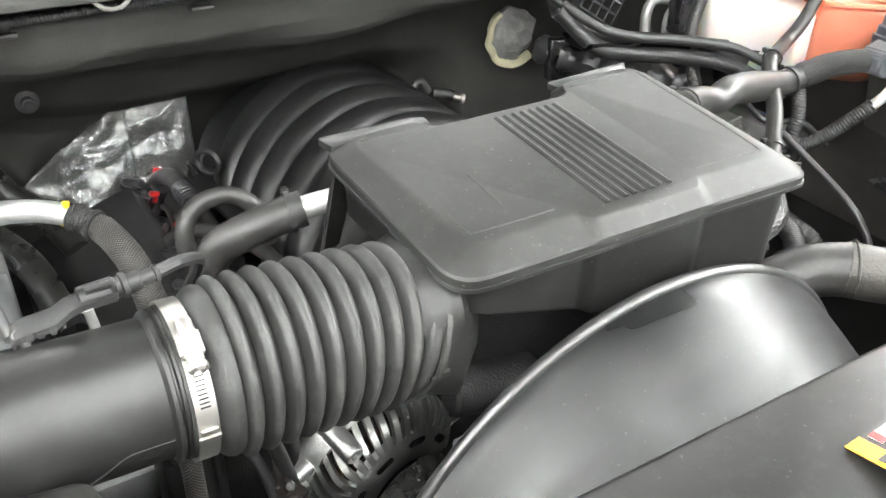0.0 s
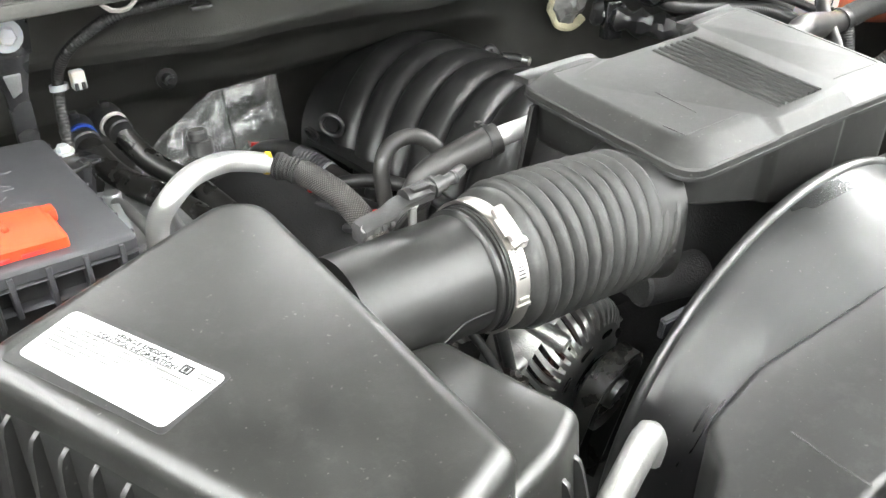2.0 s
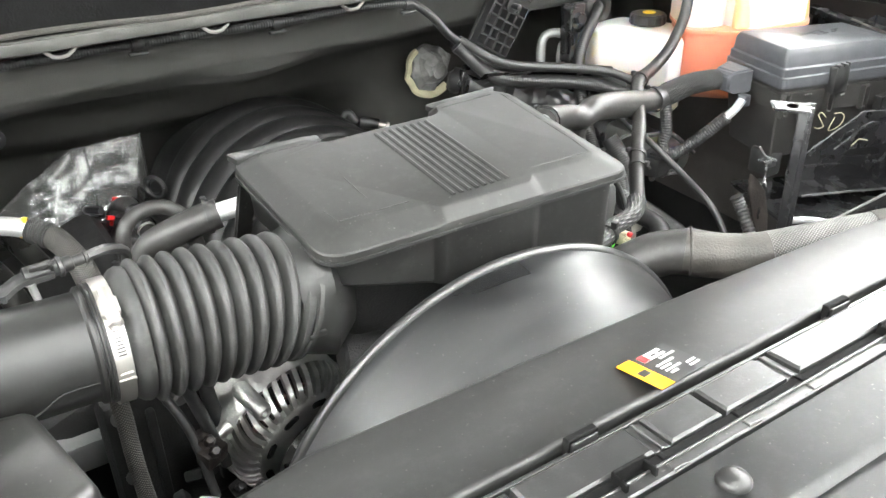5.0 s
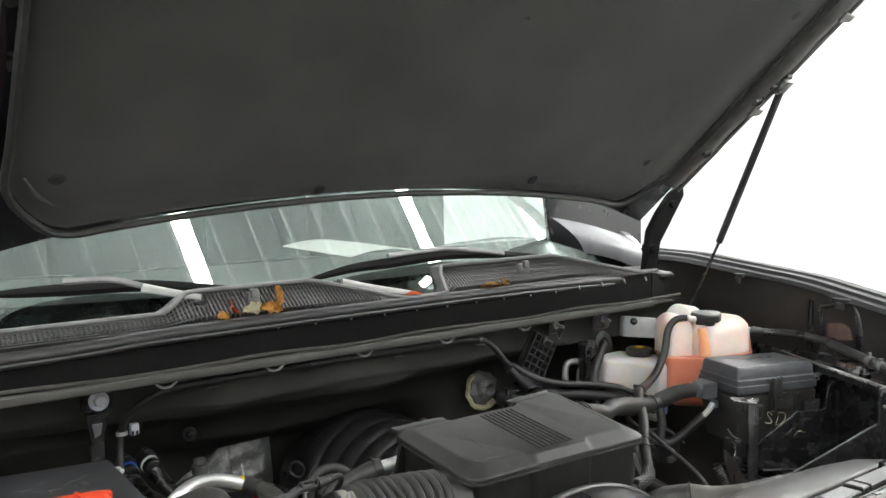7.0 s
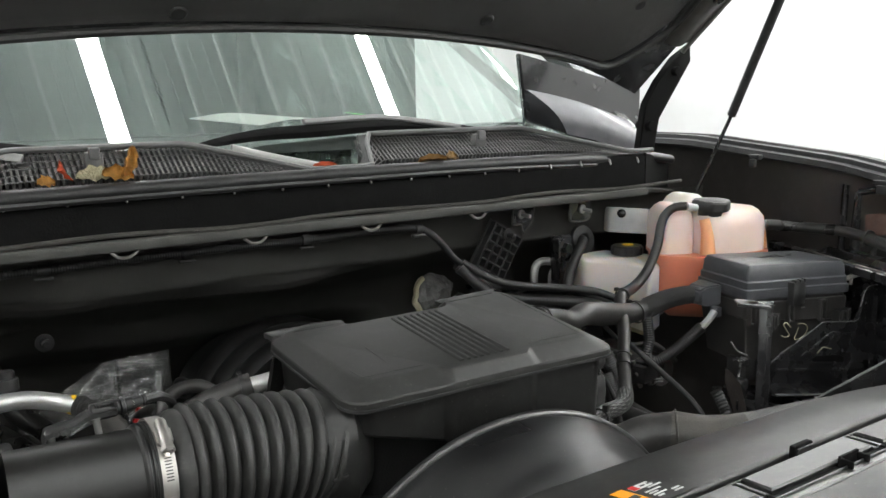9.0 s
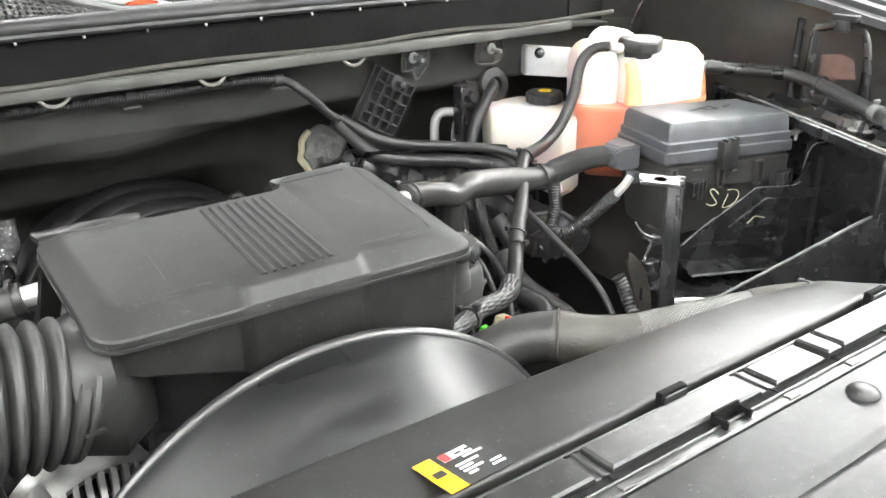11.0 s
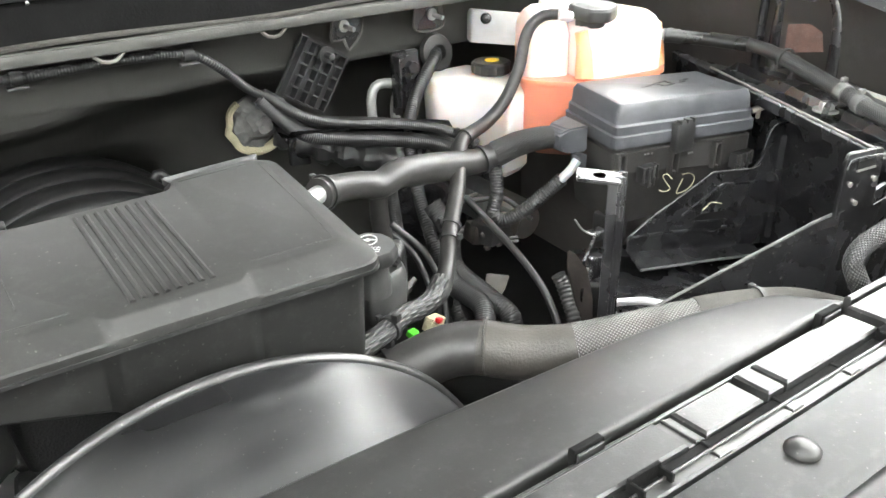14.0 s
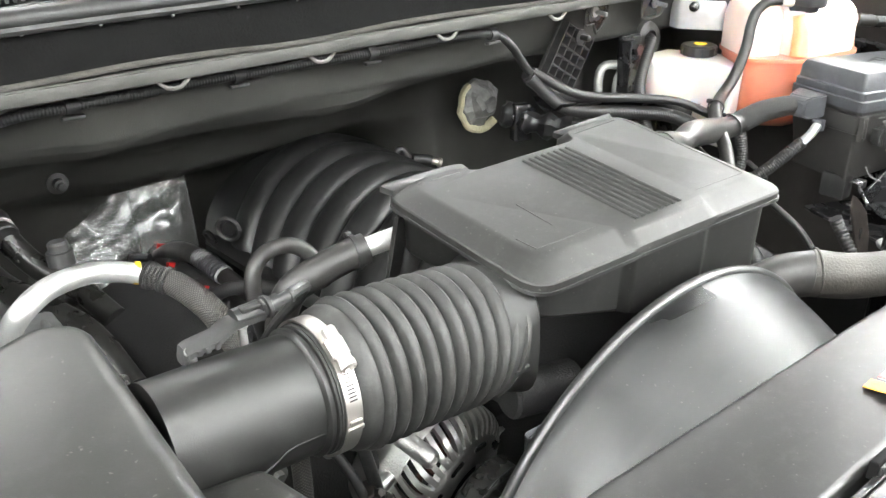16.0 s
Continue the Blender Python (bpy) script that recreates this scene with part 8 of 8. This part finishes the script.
part("flap_catch", bm, RED, fl)
for x0, x1 in ((-0.27, -0.245), (-0.235, -0.215)):
    bm = B()
    box(bm, ((x0 + x1) / 2, 0.8035, bz(0, 0.81) + 0.003), (x1 - x0, 0.006, 0.003))
    part("flap_slot", bm, REDP, fl, "darker slot")
random.seed(21)
bm = B()
for k in range(26):
    x, y = random.uniform(-0.34, -0.2), random.uniform(0.895, 1.0)
    a = random.uniform(-0.5, 0.9)
    l = random.uniform(0.006, 0.022)
    tube(bm, [(x, y, bz(x, y) + 0.0003), (x + l * math.cos(a), y + l * math.sin(a), bz(x, y) + 0.0003 + 0.03 * l * math.sin(a))], 0.0004, 4, straight=True)
tagged(part("scratch", bm, WEATHERED, batt, "pale scratches"), kind="stuff")
bolt("bolt", (-0.114, 1.14, 1.250), (0, -0.1, 1), 0.008, batt, CLOUDY)
bm = B()
box(bm, (-0.11, 1.12, 1.244), (0.05, 0.06, 0.006), 0.002, (0, 0, 20))
tube(bm, [(-0.10, 1.11, 1.24), (-0.12, 1.04, 1.20), (-0.10, 0.98, 1.1)], 0.012, 8)
part("hold_down", bm, STEEL, batt)

# corner plate by the front of the filter housing
cpl = thing("corner_plate", (-0.38, 0.57, 1.15), "glossy black corner plate with a pale hex bolt", "plate")
bm = B()
plate(bm, [(-0.372, 0.70, 1.165), (-0.318, 0.560, 1.165), (-0.345, 0.42, 1.165), (-0.50, 0.45, 1.17), (-0.50, 0.70, 1.17)], 0.01, 0.002)
part("sheet", bm, PAINT, cpl)
bm = B()
tube(bm, [(-0.371, 0.70, 1.168), (-0.319, 0.562, 1.168)], 0.0015, 6)
part("pale_edge", bm, BAND, cpl)
bolt("bolt", (-0.316, 0.530, 1.168), (0, 0, 1), 0.011, cpl, GREYROD)
bm = B()
rod(bm, (-0.33, 0.62, 1.05), (-0.33, 0.62, 1.12), 0.02, 14)
part("bushing", bm, RUBBER, cpl)

# heater hoses
for nm, pts, band, r in (("hose", [(-0.032, 1.435, 1.165), (-0.032, 1.40, 1.158), (-0.025, 1.37, 1.135), (-0.01, 1.32, 1.112), (0.02, 1.24, 1.10), (0.06, 1.14, 1.08), (0.08, 1.04, 1.03)], BLUE, 0.021),
                         ("hose", [(0.020, 1.45, 1.168), (0.024, 1.42, 1.16), (0.04, 1.40, 1.125), (0.065, 1.37, 1.09), (0.10, 1.33, 1.065), (0.13, 1.25, 1.03)], WHITE, 0.020)):
    h = thing("heater_return_hose", pts[0], "black rubber heater hose clipped to the firewall", "hose", "heater hoses")
    bm = B()
    tube(bm, pts, r, 16, 0.01)
    part("rubber", bm, GLOSSHOSE, h)
    bm = B()
    d = Vector(pts[1]) - Vector(pts[0])
    lathe(bm, [(r * 0.9, 0), (r * 1.25, 0.002), (r * 1.3, 0.012), (r * 1.15, 0.02), (r * 1.15, 0.03)], pts[0], d, 16)
    lathe(bm, [(r, 0.044), (r * 1.12, 0.046), (r * 1.12, 0.056), (r, 0.058)], pts[0], d, 16)
    box(bm, Vector(pts[0]) + d.normalized() * 0.012 + Vector((0.0, 0, r * 1.3)), (0.014, 0.02, 0.01), 0.003)
    part("quick_coupling", bm, LOOM, h)
    bm = B()
    lathe(bm, [(r * 1.0, 0.031), (r * 1.17, 0.031), (r * 1.17, 0.037), (r * 1.0, 0.037)], pts[0], d, 18, cap=False)
    part("colour_band", bm, band, h, "blue band" if band is BLUE else "white band")

# air-conditioning pipe with braided hose
ac = thing("air_conditioning_line", (0.03, 0.98, 1.2), "bare aluminium air-conditioning pipe with a braided hose", "pipe")
bm = B()
tube(bm, [(-0.075, 0.955, 1.12), (-0.072, 0.962, 1.175), (-0.066, 0.96, 1.212), (-0.045, 0.955, 1.240), (-0.01, 0.975, 1.248), (0.04, 1.005, 1.238), (0.08, 1.02, 1.222), (0.108, 1.015, 1.212)], 0.0138, 18, 0.006)
part("pipe", bm, ALU, ac)
bm = B()
tube(bm, [(0.112, 1.008, 1.211), (0.138, 0.975, 1.203), (0.152, 0.915, 1.192), (0.156, 0.864, 1.174), (0.155, 0.80, 1.145), (0.15, 0.74, 1.10)], lambda t: 0.0172 if t > 0.13 else 0.0155, 20, 0.006)
part("braided_hose", bm, BRAID, ac, "grey braided hose")
bm = B()
tube(bm, [(0.113, 1.0075, 1.2108), (0.124, 0.995, 1.208), (0.134, 0.982, 1.205)], lambda t: 0.0178 + 0.0016 * math.sin(9 * t), 14, 0.004, 0.005, 0.0014)
part("frayed_end", bm, THREAD, ac, "frayed dark braid end")
bm = B()
lathe(bm, [(0.0145, -0.004), (0.0155, -0.003), (0.0155, 0.003), (0.0145, 0.004)], (0.106, 1.018, 1.2125), (1, -0.3, -0.25), 18, cap=False)
part("yellow_band", bm, YELLOW, ac, "yellow paint band")
bm = B()
lathe(bm, [(0.008, -0.01), (0.008, 0.008), (0.0165, 0.009), (0.0165, 0.026), (0.0125, 0.027), (0.0125, 0.036), (0.010, 0.039)], (0.018, 1.010, 1.248), (0, 0.1, 1), 12)
part("service_cap", bm, LOOM, ac, "black service port cap")

# breather hose and its metal pipe
br = thing("breather_hose", (0.3, 0.82, 1.2), "black breather hose on a bright metal pipe", "hose")
bm = B()
tube(bm, [(0.395, 0.796, 1.267), (0.36, 0.800, 1.263), (0.312, 0.808, 1.257)], 0.0132, 16, 0.01)
part("metal_pipe", bm, ALU, br, "bright aluminium pipe")
bm = B()
tube(bm, [(0.326, 0.806, 1.258), (0.30, 0.812, 1.252), (0.265, 0.823, 1.238), (0.234, 0.836, 1.218), (0.218, 0.842, 1.18), (0.214, 0.845, 1.12)], 0.0205, 16, 0.008)
part("rubber", bm, HOSE, br)
cable_tie("clip", (0.312, 0.810, 1.255), (1, -0.2, 0.1), 0.021, br)
bm = B()
box(bm, (0.390, 0.796, 1.266), (0.02, 0.03, 0.03), 0.004)
part("end_fitting", bm, LOOM, br)
hose("small_loop_hose", [(0.225, 0.91, 1.12), (0.215, 0.905, 1.175), (0.22, 0.913, 1.216), (0.245, 0.922, 1.234), (0.28, 0.92, 1.235), (0.305, 0.909, 1.215), (0.315, 0.90, 1.17)], 0.011, HOSE, "small black rubber loop hose")
hose("fuel_line", [(0.24, 1.12, 1.08), (0.26, 1.10, 1.10), (0.30, 1.05, 1.11), (0.33, 0.98, 1.11), (0.34, 0.9, 1.10)], 0.011, LOOM, "black fuel line along the manifold", "pipe")
inj = thing("injector_rail", (0.3, 1.15, 1.03), "black injector rail with coil plugs and red clips", "fuel rail")
bm = B()
tube(bm, [(0.27, 1.40, 1.05), (0.28, 1.2, 1.06), (0.29, 1.0, 1.06), (0.30, 0.86, 1.05)], 0.014, 10, 0.02)
part("rail", set_back(bm), LOOM, inj)
for i, y in enumerate((1.385, 1.31, 1.22, 1.13, 1.04, 0.95, 0.88)):
    bm = B()
    box(bm, (0.285, y, 1.05), (0.045, 0.03, 0.03), 0.005, (0, 20, 15 * (i % 3)))
    box(bm, (0.25, y + 0.01, 1.045), (0.03, 0.022, 0.022), 0.004, (10, 30, 10))
    tube(bm, [(0.24, y, 1.05), (0.22, y - 0.02, 1.07), (0.24, y - 0.05, 1.075)], 0.008, 8)
    pl = part("plug", set_back(bm), BATTERY, inj)
    if i in (0, 4):
        bm = B()
        box(bm, (0.278, y - 0.008, 1.07), (0.018, 0.007, 0.010), 0.001, (0, 20, 20))
        box(bm, (0.278, y - 0.008, 1.062), (0.006, 0.007, 0.018), 0.001, (0, 20, 20))
        part("clip", set_back(bm), REDCLIP, inj, "red locking clip")
for x, y, z in ((0.246, 1.262, 1.088), (0.262, 1.180, 1.070)):
    bm = B()
    box(bm, (x, y, z), (0.015, 0.007, 0.008), 0.001, (0, 20, 20))
    box(bm, (x, y, z - 0.007), (0.006, 0.007, 0.016), 0.001, (0, 20, 20))
    part("clip", set_back(bm), REDCLIP, inj, "red locking clip")
vc = thing("valve_cover", (0.16, 1.10, 0.9), "black valve cover beside the manifold", "valve cover")
bm = B()
box(bm, (0.16, 1.10, 0.98), (0.22, 0.55, 0.12), 0.03, (0, -20, 0))
part("shell", bm, BLACKHOLE, vc)
for y in (0.9, 1.02, 1.14, 1.26):
    bolt("bolt", (0.075, y + 0.05, 0.985), (-0.3, 0, 1), 0.008, vc, GREYROD)

# plastic film hanging by the manifold


def film(u, v):
    """A clear bag: tall and folded at one end, falling away to a low corner at the other."""
    x = LOWX + (HIGHX - LOWX) * u
    top = 1.045 + 0.128 * min(1, u / 0.62) ** 0.75
    low = 1.03 - 0.03 * u
    z = low * (1 - v) + top * v
    fold = 0.006 * math.sin(u * 11 + 1.5 * v) * min(1, 2 * u) + 0.008 * abs(math.sin(u * 6)) * v
    return (x + 0.012 * v * u, 1.425 - 0.05 * (1 - v) + fold + 0.006 * noise.noise((u * 6, v * 5, 9)), z + 0.004 * noise.noise((u * 12, 0, 2)) * v)


LOWX, HIGHX = 0.05, 0.343
bm = B()
sheet(bm, film, 60, 24)
bag = thing("plastic_film", (0.2, 1.42, 1.0), "folded clear plastic film standing by the manifold", "plastic film")
part("sheet", set_back(bm, 1.128), FILM, bag, sharp=60)
bm = B()
tube(bm, [film(0.66, v / 8) for v in range(9)], 0.0018, 5, 0.01)
part("fold", set_back(bm, 1.128), FILM, bag)
bm = B()
tube(bm, [film(1.0, v / 8) for v in range(9)], 0.0015, 5, 0.01)
part("edge", set_back(bm, 1.128), FILM, bag)

# left bracket with its bolt, loom plug and stud
lb = thing("firewall_bracket", (-0.13, 1.14, 1.25), "black steel bracket with a pale bolt on the firewall", "bracket")
bm = B()
plate(bm, [(-0.175, 1.165, 1.44), (-0.105, 1.165, 1.44), (-0.112, 1.175, 1.37), (-0.172, 1.175, 1.38)], 0.008, 0.002)
rings(bm, [[(-0.165, 1.16, 1.375), (-0.118, 1.16, 1.375), (-0.118, 1.18, 1.375), (-0.165, 1.18, 1.375)], [(-0.153, 1.185, 1.32), (-0.127, 1.185, 1.32), (-0.127, 1.20, 1.32), (-0.153, 1.20, 1.32)], [(-0.155, 1.18, 1.2), (-0.130, 1.18, 1.2), (-0.130, 1.195, 1.2), (-0.155, 1.195, 1.2)]])
part("plate", bm, STEEL, lb)
bolt("bolt", (-0.139, 1.160, 1.402), (0, -1, 0.1), 0.012, lb, CLOUDY)
# the strut's silver highlight, laid on as a pale metal plate
bm = B()
plate(bm, [(-0.153, 1.168, 1.352), (-0.132, 1.168, 1.352), (-0.134, 1.180, 1.325), (-0.146, 1.182, 1.318)], 0.003, 0.001)
part("glint_patch", bm, SILVERPAINT, lb, "silver highlight drawn as a pale patch")
bm = B()
box(bm, (-0.060, 1.206, 1.316), (0.018, 0.016, 0.026), 0.003)
lathe(bm, [(0.0098, -0.004), (0.0125, -0.004), (0.0125, 0.004), (0.0098, 0.004)], (-0.082, 1.223, 1.306), (0.1, 0.1, 1), 16, cap=False)
lp = single("loom_plug", bm, CLOUDY, "small white plug on the wiring loom", "plug")
for dx in (-0.005, 0.004):
    bm = B()
    box(bm, (-0.060 + dx, 1.1978, 1.309), (0.005, 0.003, 0.010), 0.001)
    part("socket", bm, BLACKHOLE, lp, "dark socket")
for x, y, z in ((0.125, 1.41, 1.215), (0.0, 1.41, 1.2)):
    bm = B()
    lathe(bm, [(0.018, 0), (0.018, 0.006), (0.01, 0.007), (0.01, 0.025), (0.006, 0.026), (0.006, 0.035)], (x, y + 0.01, z), (0, -1, 0.1), 12)
    if x > 0.1:
        single("firewall_stud", bm, LOOM, "black threaded stud in the firewall felt", "stud")
bm = B()
box(bm, (0.02, 1.0, 0.95), (0.22, 0.4, 0.05), 0.01)
box(bm, (-0.02, 1.15, 1.05), (0.1, 0.1, 0.12), 0.01)
single("wheelhouse_panel", bm, SILVERPAINT, "bare grey metal panel under the heater hoses", "panel", kind="structure")
bm = B()
box(bm, (0.55, 0.75, 0.70), (2.7, 2.14, 0.04))
single("undertray", bm, BLACKHOLE, "dark undertray below the engine", "undertray", kind="structure")
bm = B()
box(bm, (0.6, 0.05, 0.6), (2.1, 0.3, 0.9), 0.03)
single("front_bumper", bm, PAINT, "black painted front bumper and grille", "bumper", kind="structure")

hose("drain_loom", [(0.128, 0.66, 1.17), (0.130, 0.655, 1.11), (0.130, 0.655, 1.05), (0.132, 0.655, 0.99), (0.14, 0.66, 0.9)], 0.0105, BRAID, "grey braided loom below the bellows", "wiring loom")
for pts, r in (([(0.20, 0.66, 1.14), (0.22, 0.66, 1.06), (0.24, 0.66, 0.97)], 0.008), ([(0.25, 0.72, 1.15), (0.24, 0.70, 1.08), (0.25, 0.69, 1.0)], 0.010), ([(0.17, 0.70, 1.12), (0.20, 0.66, 1.05), (0.21, 0.62, 0.96)], 0.006)):
    hose("engine_wire", pts, r, LOOM, "black wire beside the alternator", "wire")
random.seed(11)
for k in range(9):
    bm = B()
    x, y, z = random.uniform(0.15, 0.3), random.uniform(0.60, 0.70), random.uniform(0.90, 1.03)
    box(bm, (x, y, z), (random.uniform(0.02, 0.05), random.uniform(0.015, 0.03), random.uniform(0.015, 0.04)), 0.004, (random.uniform(-40, 40), random.uniform(-40, 40), random.uniform(0, 90)))
    lathe(bm, [(0.008, 0), (0.008, 0.008), (0.005, 0.012)], (x, y - 0.012, z + 0.01), (0.1, -0.6, 0.7), 6)
    single("engine_bracket", bm, GRIME if k % 3 == 0 else BLACKHOLE, "small cast bracket with a bolt on the engine front", "bracket", "engine brackets")
bm = B()
box(bm, (0.26, 0.76, 0.96), (0.3, 0.06, 0.22), 0.02)
fcv = thing("front_cover", (0.26, 0.76, 0.85), "dark engine front cover behind the alternator", "engine cover")
part("casting", bm, BLACKHOLE, fcv)
for x, z in ((0.135, 1.05), (0.21, 1.05), (0.29, 1.05), (0.135, 0.95), (0.385, 1.05)):
    bolt("bolt", (x, 0.729, z), (0, -1, 0), 0.008, fcv, GREYROD)
for x in (0.17, 0.25, 0.34):
    bm = B()
    box(bm, (x, 0.725, 0.97), (0.012, 0.014, 0.16), 0.004)
    part("rib", bm, BLACKHOLE, fcv)
bm = B()
rod(bm, (0.40, 0.62, 1.10), (0.50, 0.60, 1.09), 0.03, 18)
single("idler_pulley", bm, BLACKHOLE, "black idler pulley behind the shroud", "pulley")
bm = B()
plate(bm, [(0.36, 0.545, 1.105), (0.40, 0.535, 1.115), (0.41, 0.545, 1.08), (0.37, 0.555, 1.07)], 0.01, 0.002)
single("shroud_clip", bm, FUSE, "grey plastic clip behind the shroud rim", "clip")

# hoses and fittings in the valley beside the manifold
vh = thing("crankcase_hose", (0.3, 1.3, 1.08), "black rubber crankcase hose with a ribbed end", "hose")
bm = B()
tube(bm, [(0.262, 1.40, 1.03), (0.275, 1.365, 1.060), (0.283, 1.32, 1.082), (0.285, 1.27, 1.094), (0.285, 1.212, 1.098)], 0.0155, 16, 0.008)
part("rubber", set_back(bm), HOSE, vh)
bm = B()
tube(bm, [(0.285, 1.235, 1.098), (0.286, 1.205, 1.099), (0.290, 1.17, 1.090)], 0.0175, 12, 0.006, 0.006, 0.003)
part("ribbed_end", set_back(bm), BATTERY, vh)
rh = thing("vacuum_hose", (0.33, 1.15, 1.07), "black vacuum hose with a pale clamp ring", "hose")
bm = B()
tube(bm, [(0.288, 1.185, 1.092), (0.294, 1.155, 1.086), (0.300, 1.10, 1.075), (0.31, 1.05, 1.06)], 0.0145, 14, 0.01)
part("rubber", set_back(bm), HOSE, rh)
bm = B()
lathe(bm, [(0.0145, -0.003), (0.0165, -0.003), (0.0165, 0.003), (0.0145, 0.003)], (0.2915, 1.168, 1.089), (0.1, -1, -0.2), 18, cap=False)
part("clamp_ring", set_back(bm), CLOUDY, rh, "pale clamp ring")
for c, s2, t in (((0.262, 1.30, 1.03), (0.035, 0.03, 0.04), (10, 20, 10)), ((0.268, 1.17, 1.03), (0.04, 0.035, 0.04), (0, 10, 30)), ((0.30, 1.08, 1.05), (0.05, 0.05, 0.03), (0, 15, 0)), ((0.235, 1.25, 1.0), (0.03, 0.03, 0.05), (0, 0, 0))):
    bm = B()
    box(bm, c, s2, 0.006, t)
    lathe(bm, [(0.010, 0), (0.010, 0.02), (0.007, 0.026)], (c[0], c[1], c[2] + s2[2] * 0.45), (0.1, -0.2, 1), 10)
    single("ignition_plug", set_back(bm), BATTERY, "dark plastic ignition plug beside the manifold", "plug", "ignition plugs")
for pts, r in (([(0.25, 1.33, 1.02), (0.262, 1.27, 1.055), (0.258, 1.20, 1.05), (0.24, 1.12, 1.02)], 0.006), ([(0.31, 1.30, 1.02), (0.29, 1.24, 1.06), (0.28, 1.15, 1.06), (0.30, 1.05, 1.05)], 0.007), ([(0.33, 1.22, 1.05), (0.345, 1.16, 1.09), (0.335, 1.10, 1.08)], 0.006)):
    bm = B()
    tube(bm, pts, r, 12, 0.01)
    single("plug_lead", set_back(bm), LOOM, "black plug lead beside the manifold", "wire", sharp=50)
# pale metal parts beside the battery
bm = B()
plate(bm, [(-0.095, 1.05, 1.205), (-0.085, 1.045, 1.205), (-0.100, 0.94, 1.215), (-0.110, 0.945, 1.215)], 0.003, 0.0008)
single("white_tag", bm, CLOUDY, "white paper tag tucked beside the battery", "tag")
bm = B()
plate(bm, [(-0.065, 1.313, 1.10), (-0.02, 1.305, 1.10), (-0.02, 1.12, 1.10), (-0.085, 1.15, 1.10)], 0.006, 0.002)
rod(bm, (-0.045, 1.25, 1.10), (-0.045, 1.25, 1.125), 0.014, 10)
plate(bm, [(-0.018, 1.381, 1.085), (0.012, 1.192, 1.09), (-0.045, 1.09, 1.09), (-0.072, 1.251, 1.085)], 0.004, 0.001)
single("side_bracket", bm, SILVERPAINT, "dusty bare metal bracket below the heater hoses", "bracket")
hose("bare_pipe", [(-0.05, 1.30, 1.07), (-0.045, 1.22, 1.12), (-0.05, 1.12, 1.14), (-0.055, 1.03, 1.15), (-0.04, 0.97, 1.12)], 0.0075, GREYROD, "thin bare metal pipe beside the battery", "pipe")
hose("bare_pipe", [(0.0, 1.28, 1.06), (0.01, 1.18, 1.10), (0.0, 1.08, 1.11), (0.01, 0.99, 1.08)], 0.0075, GREYROD, "thin bare metal pipe beside the battery", "pipe")
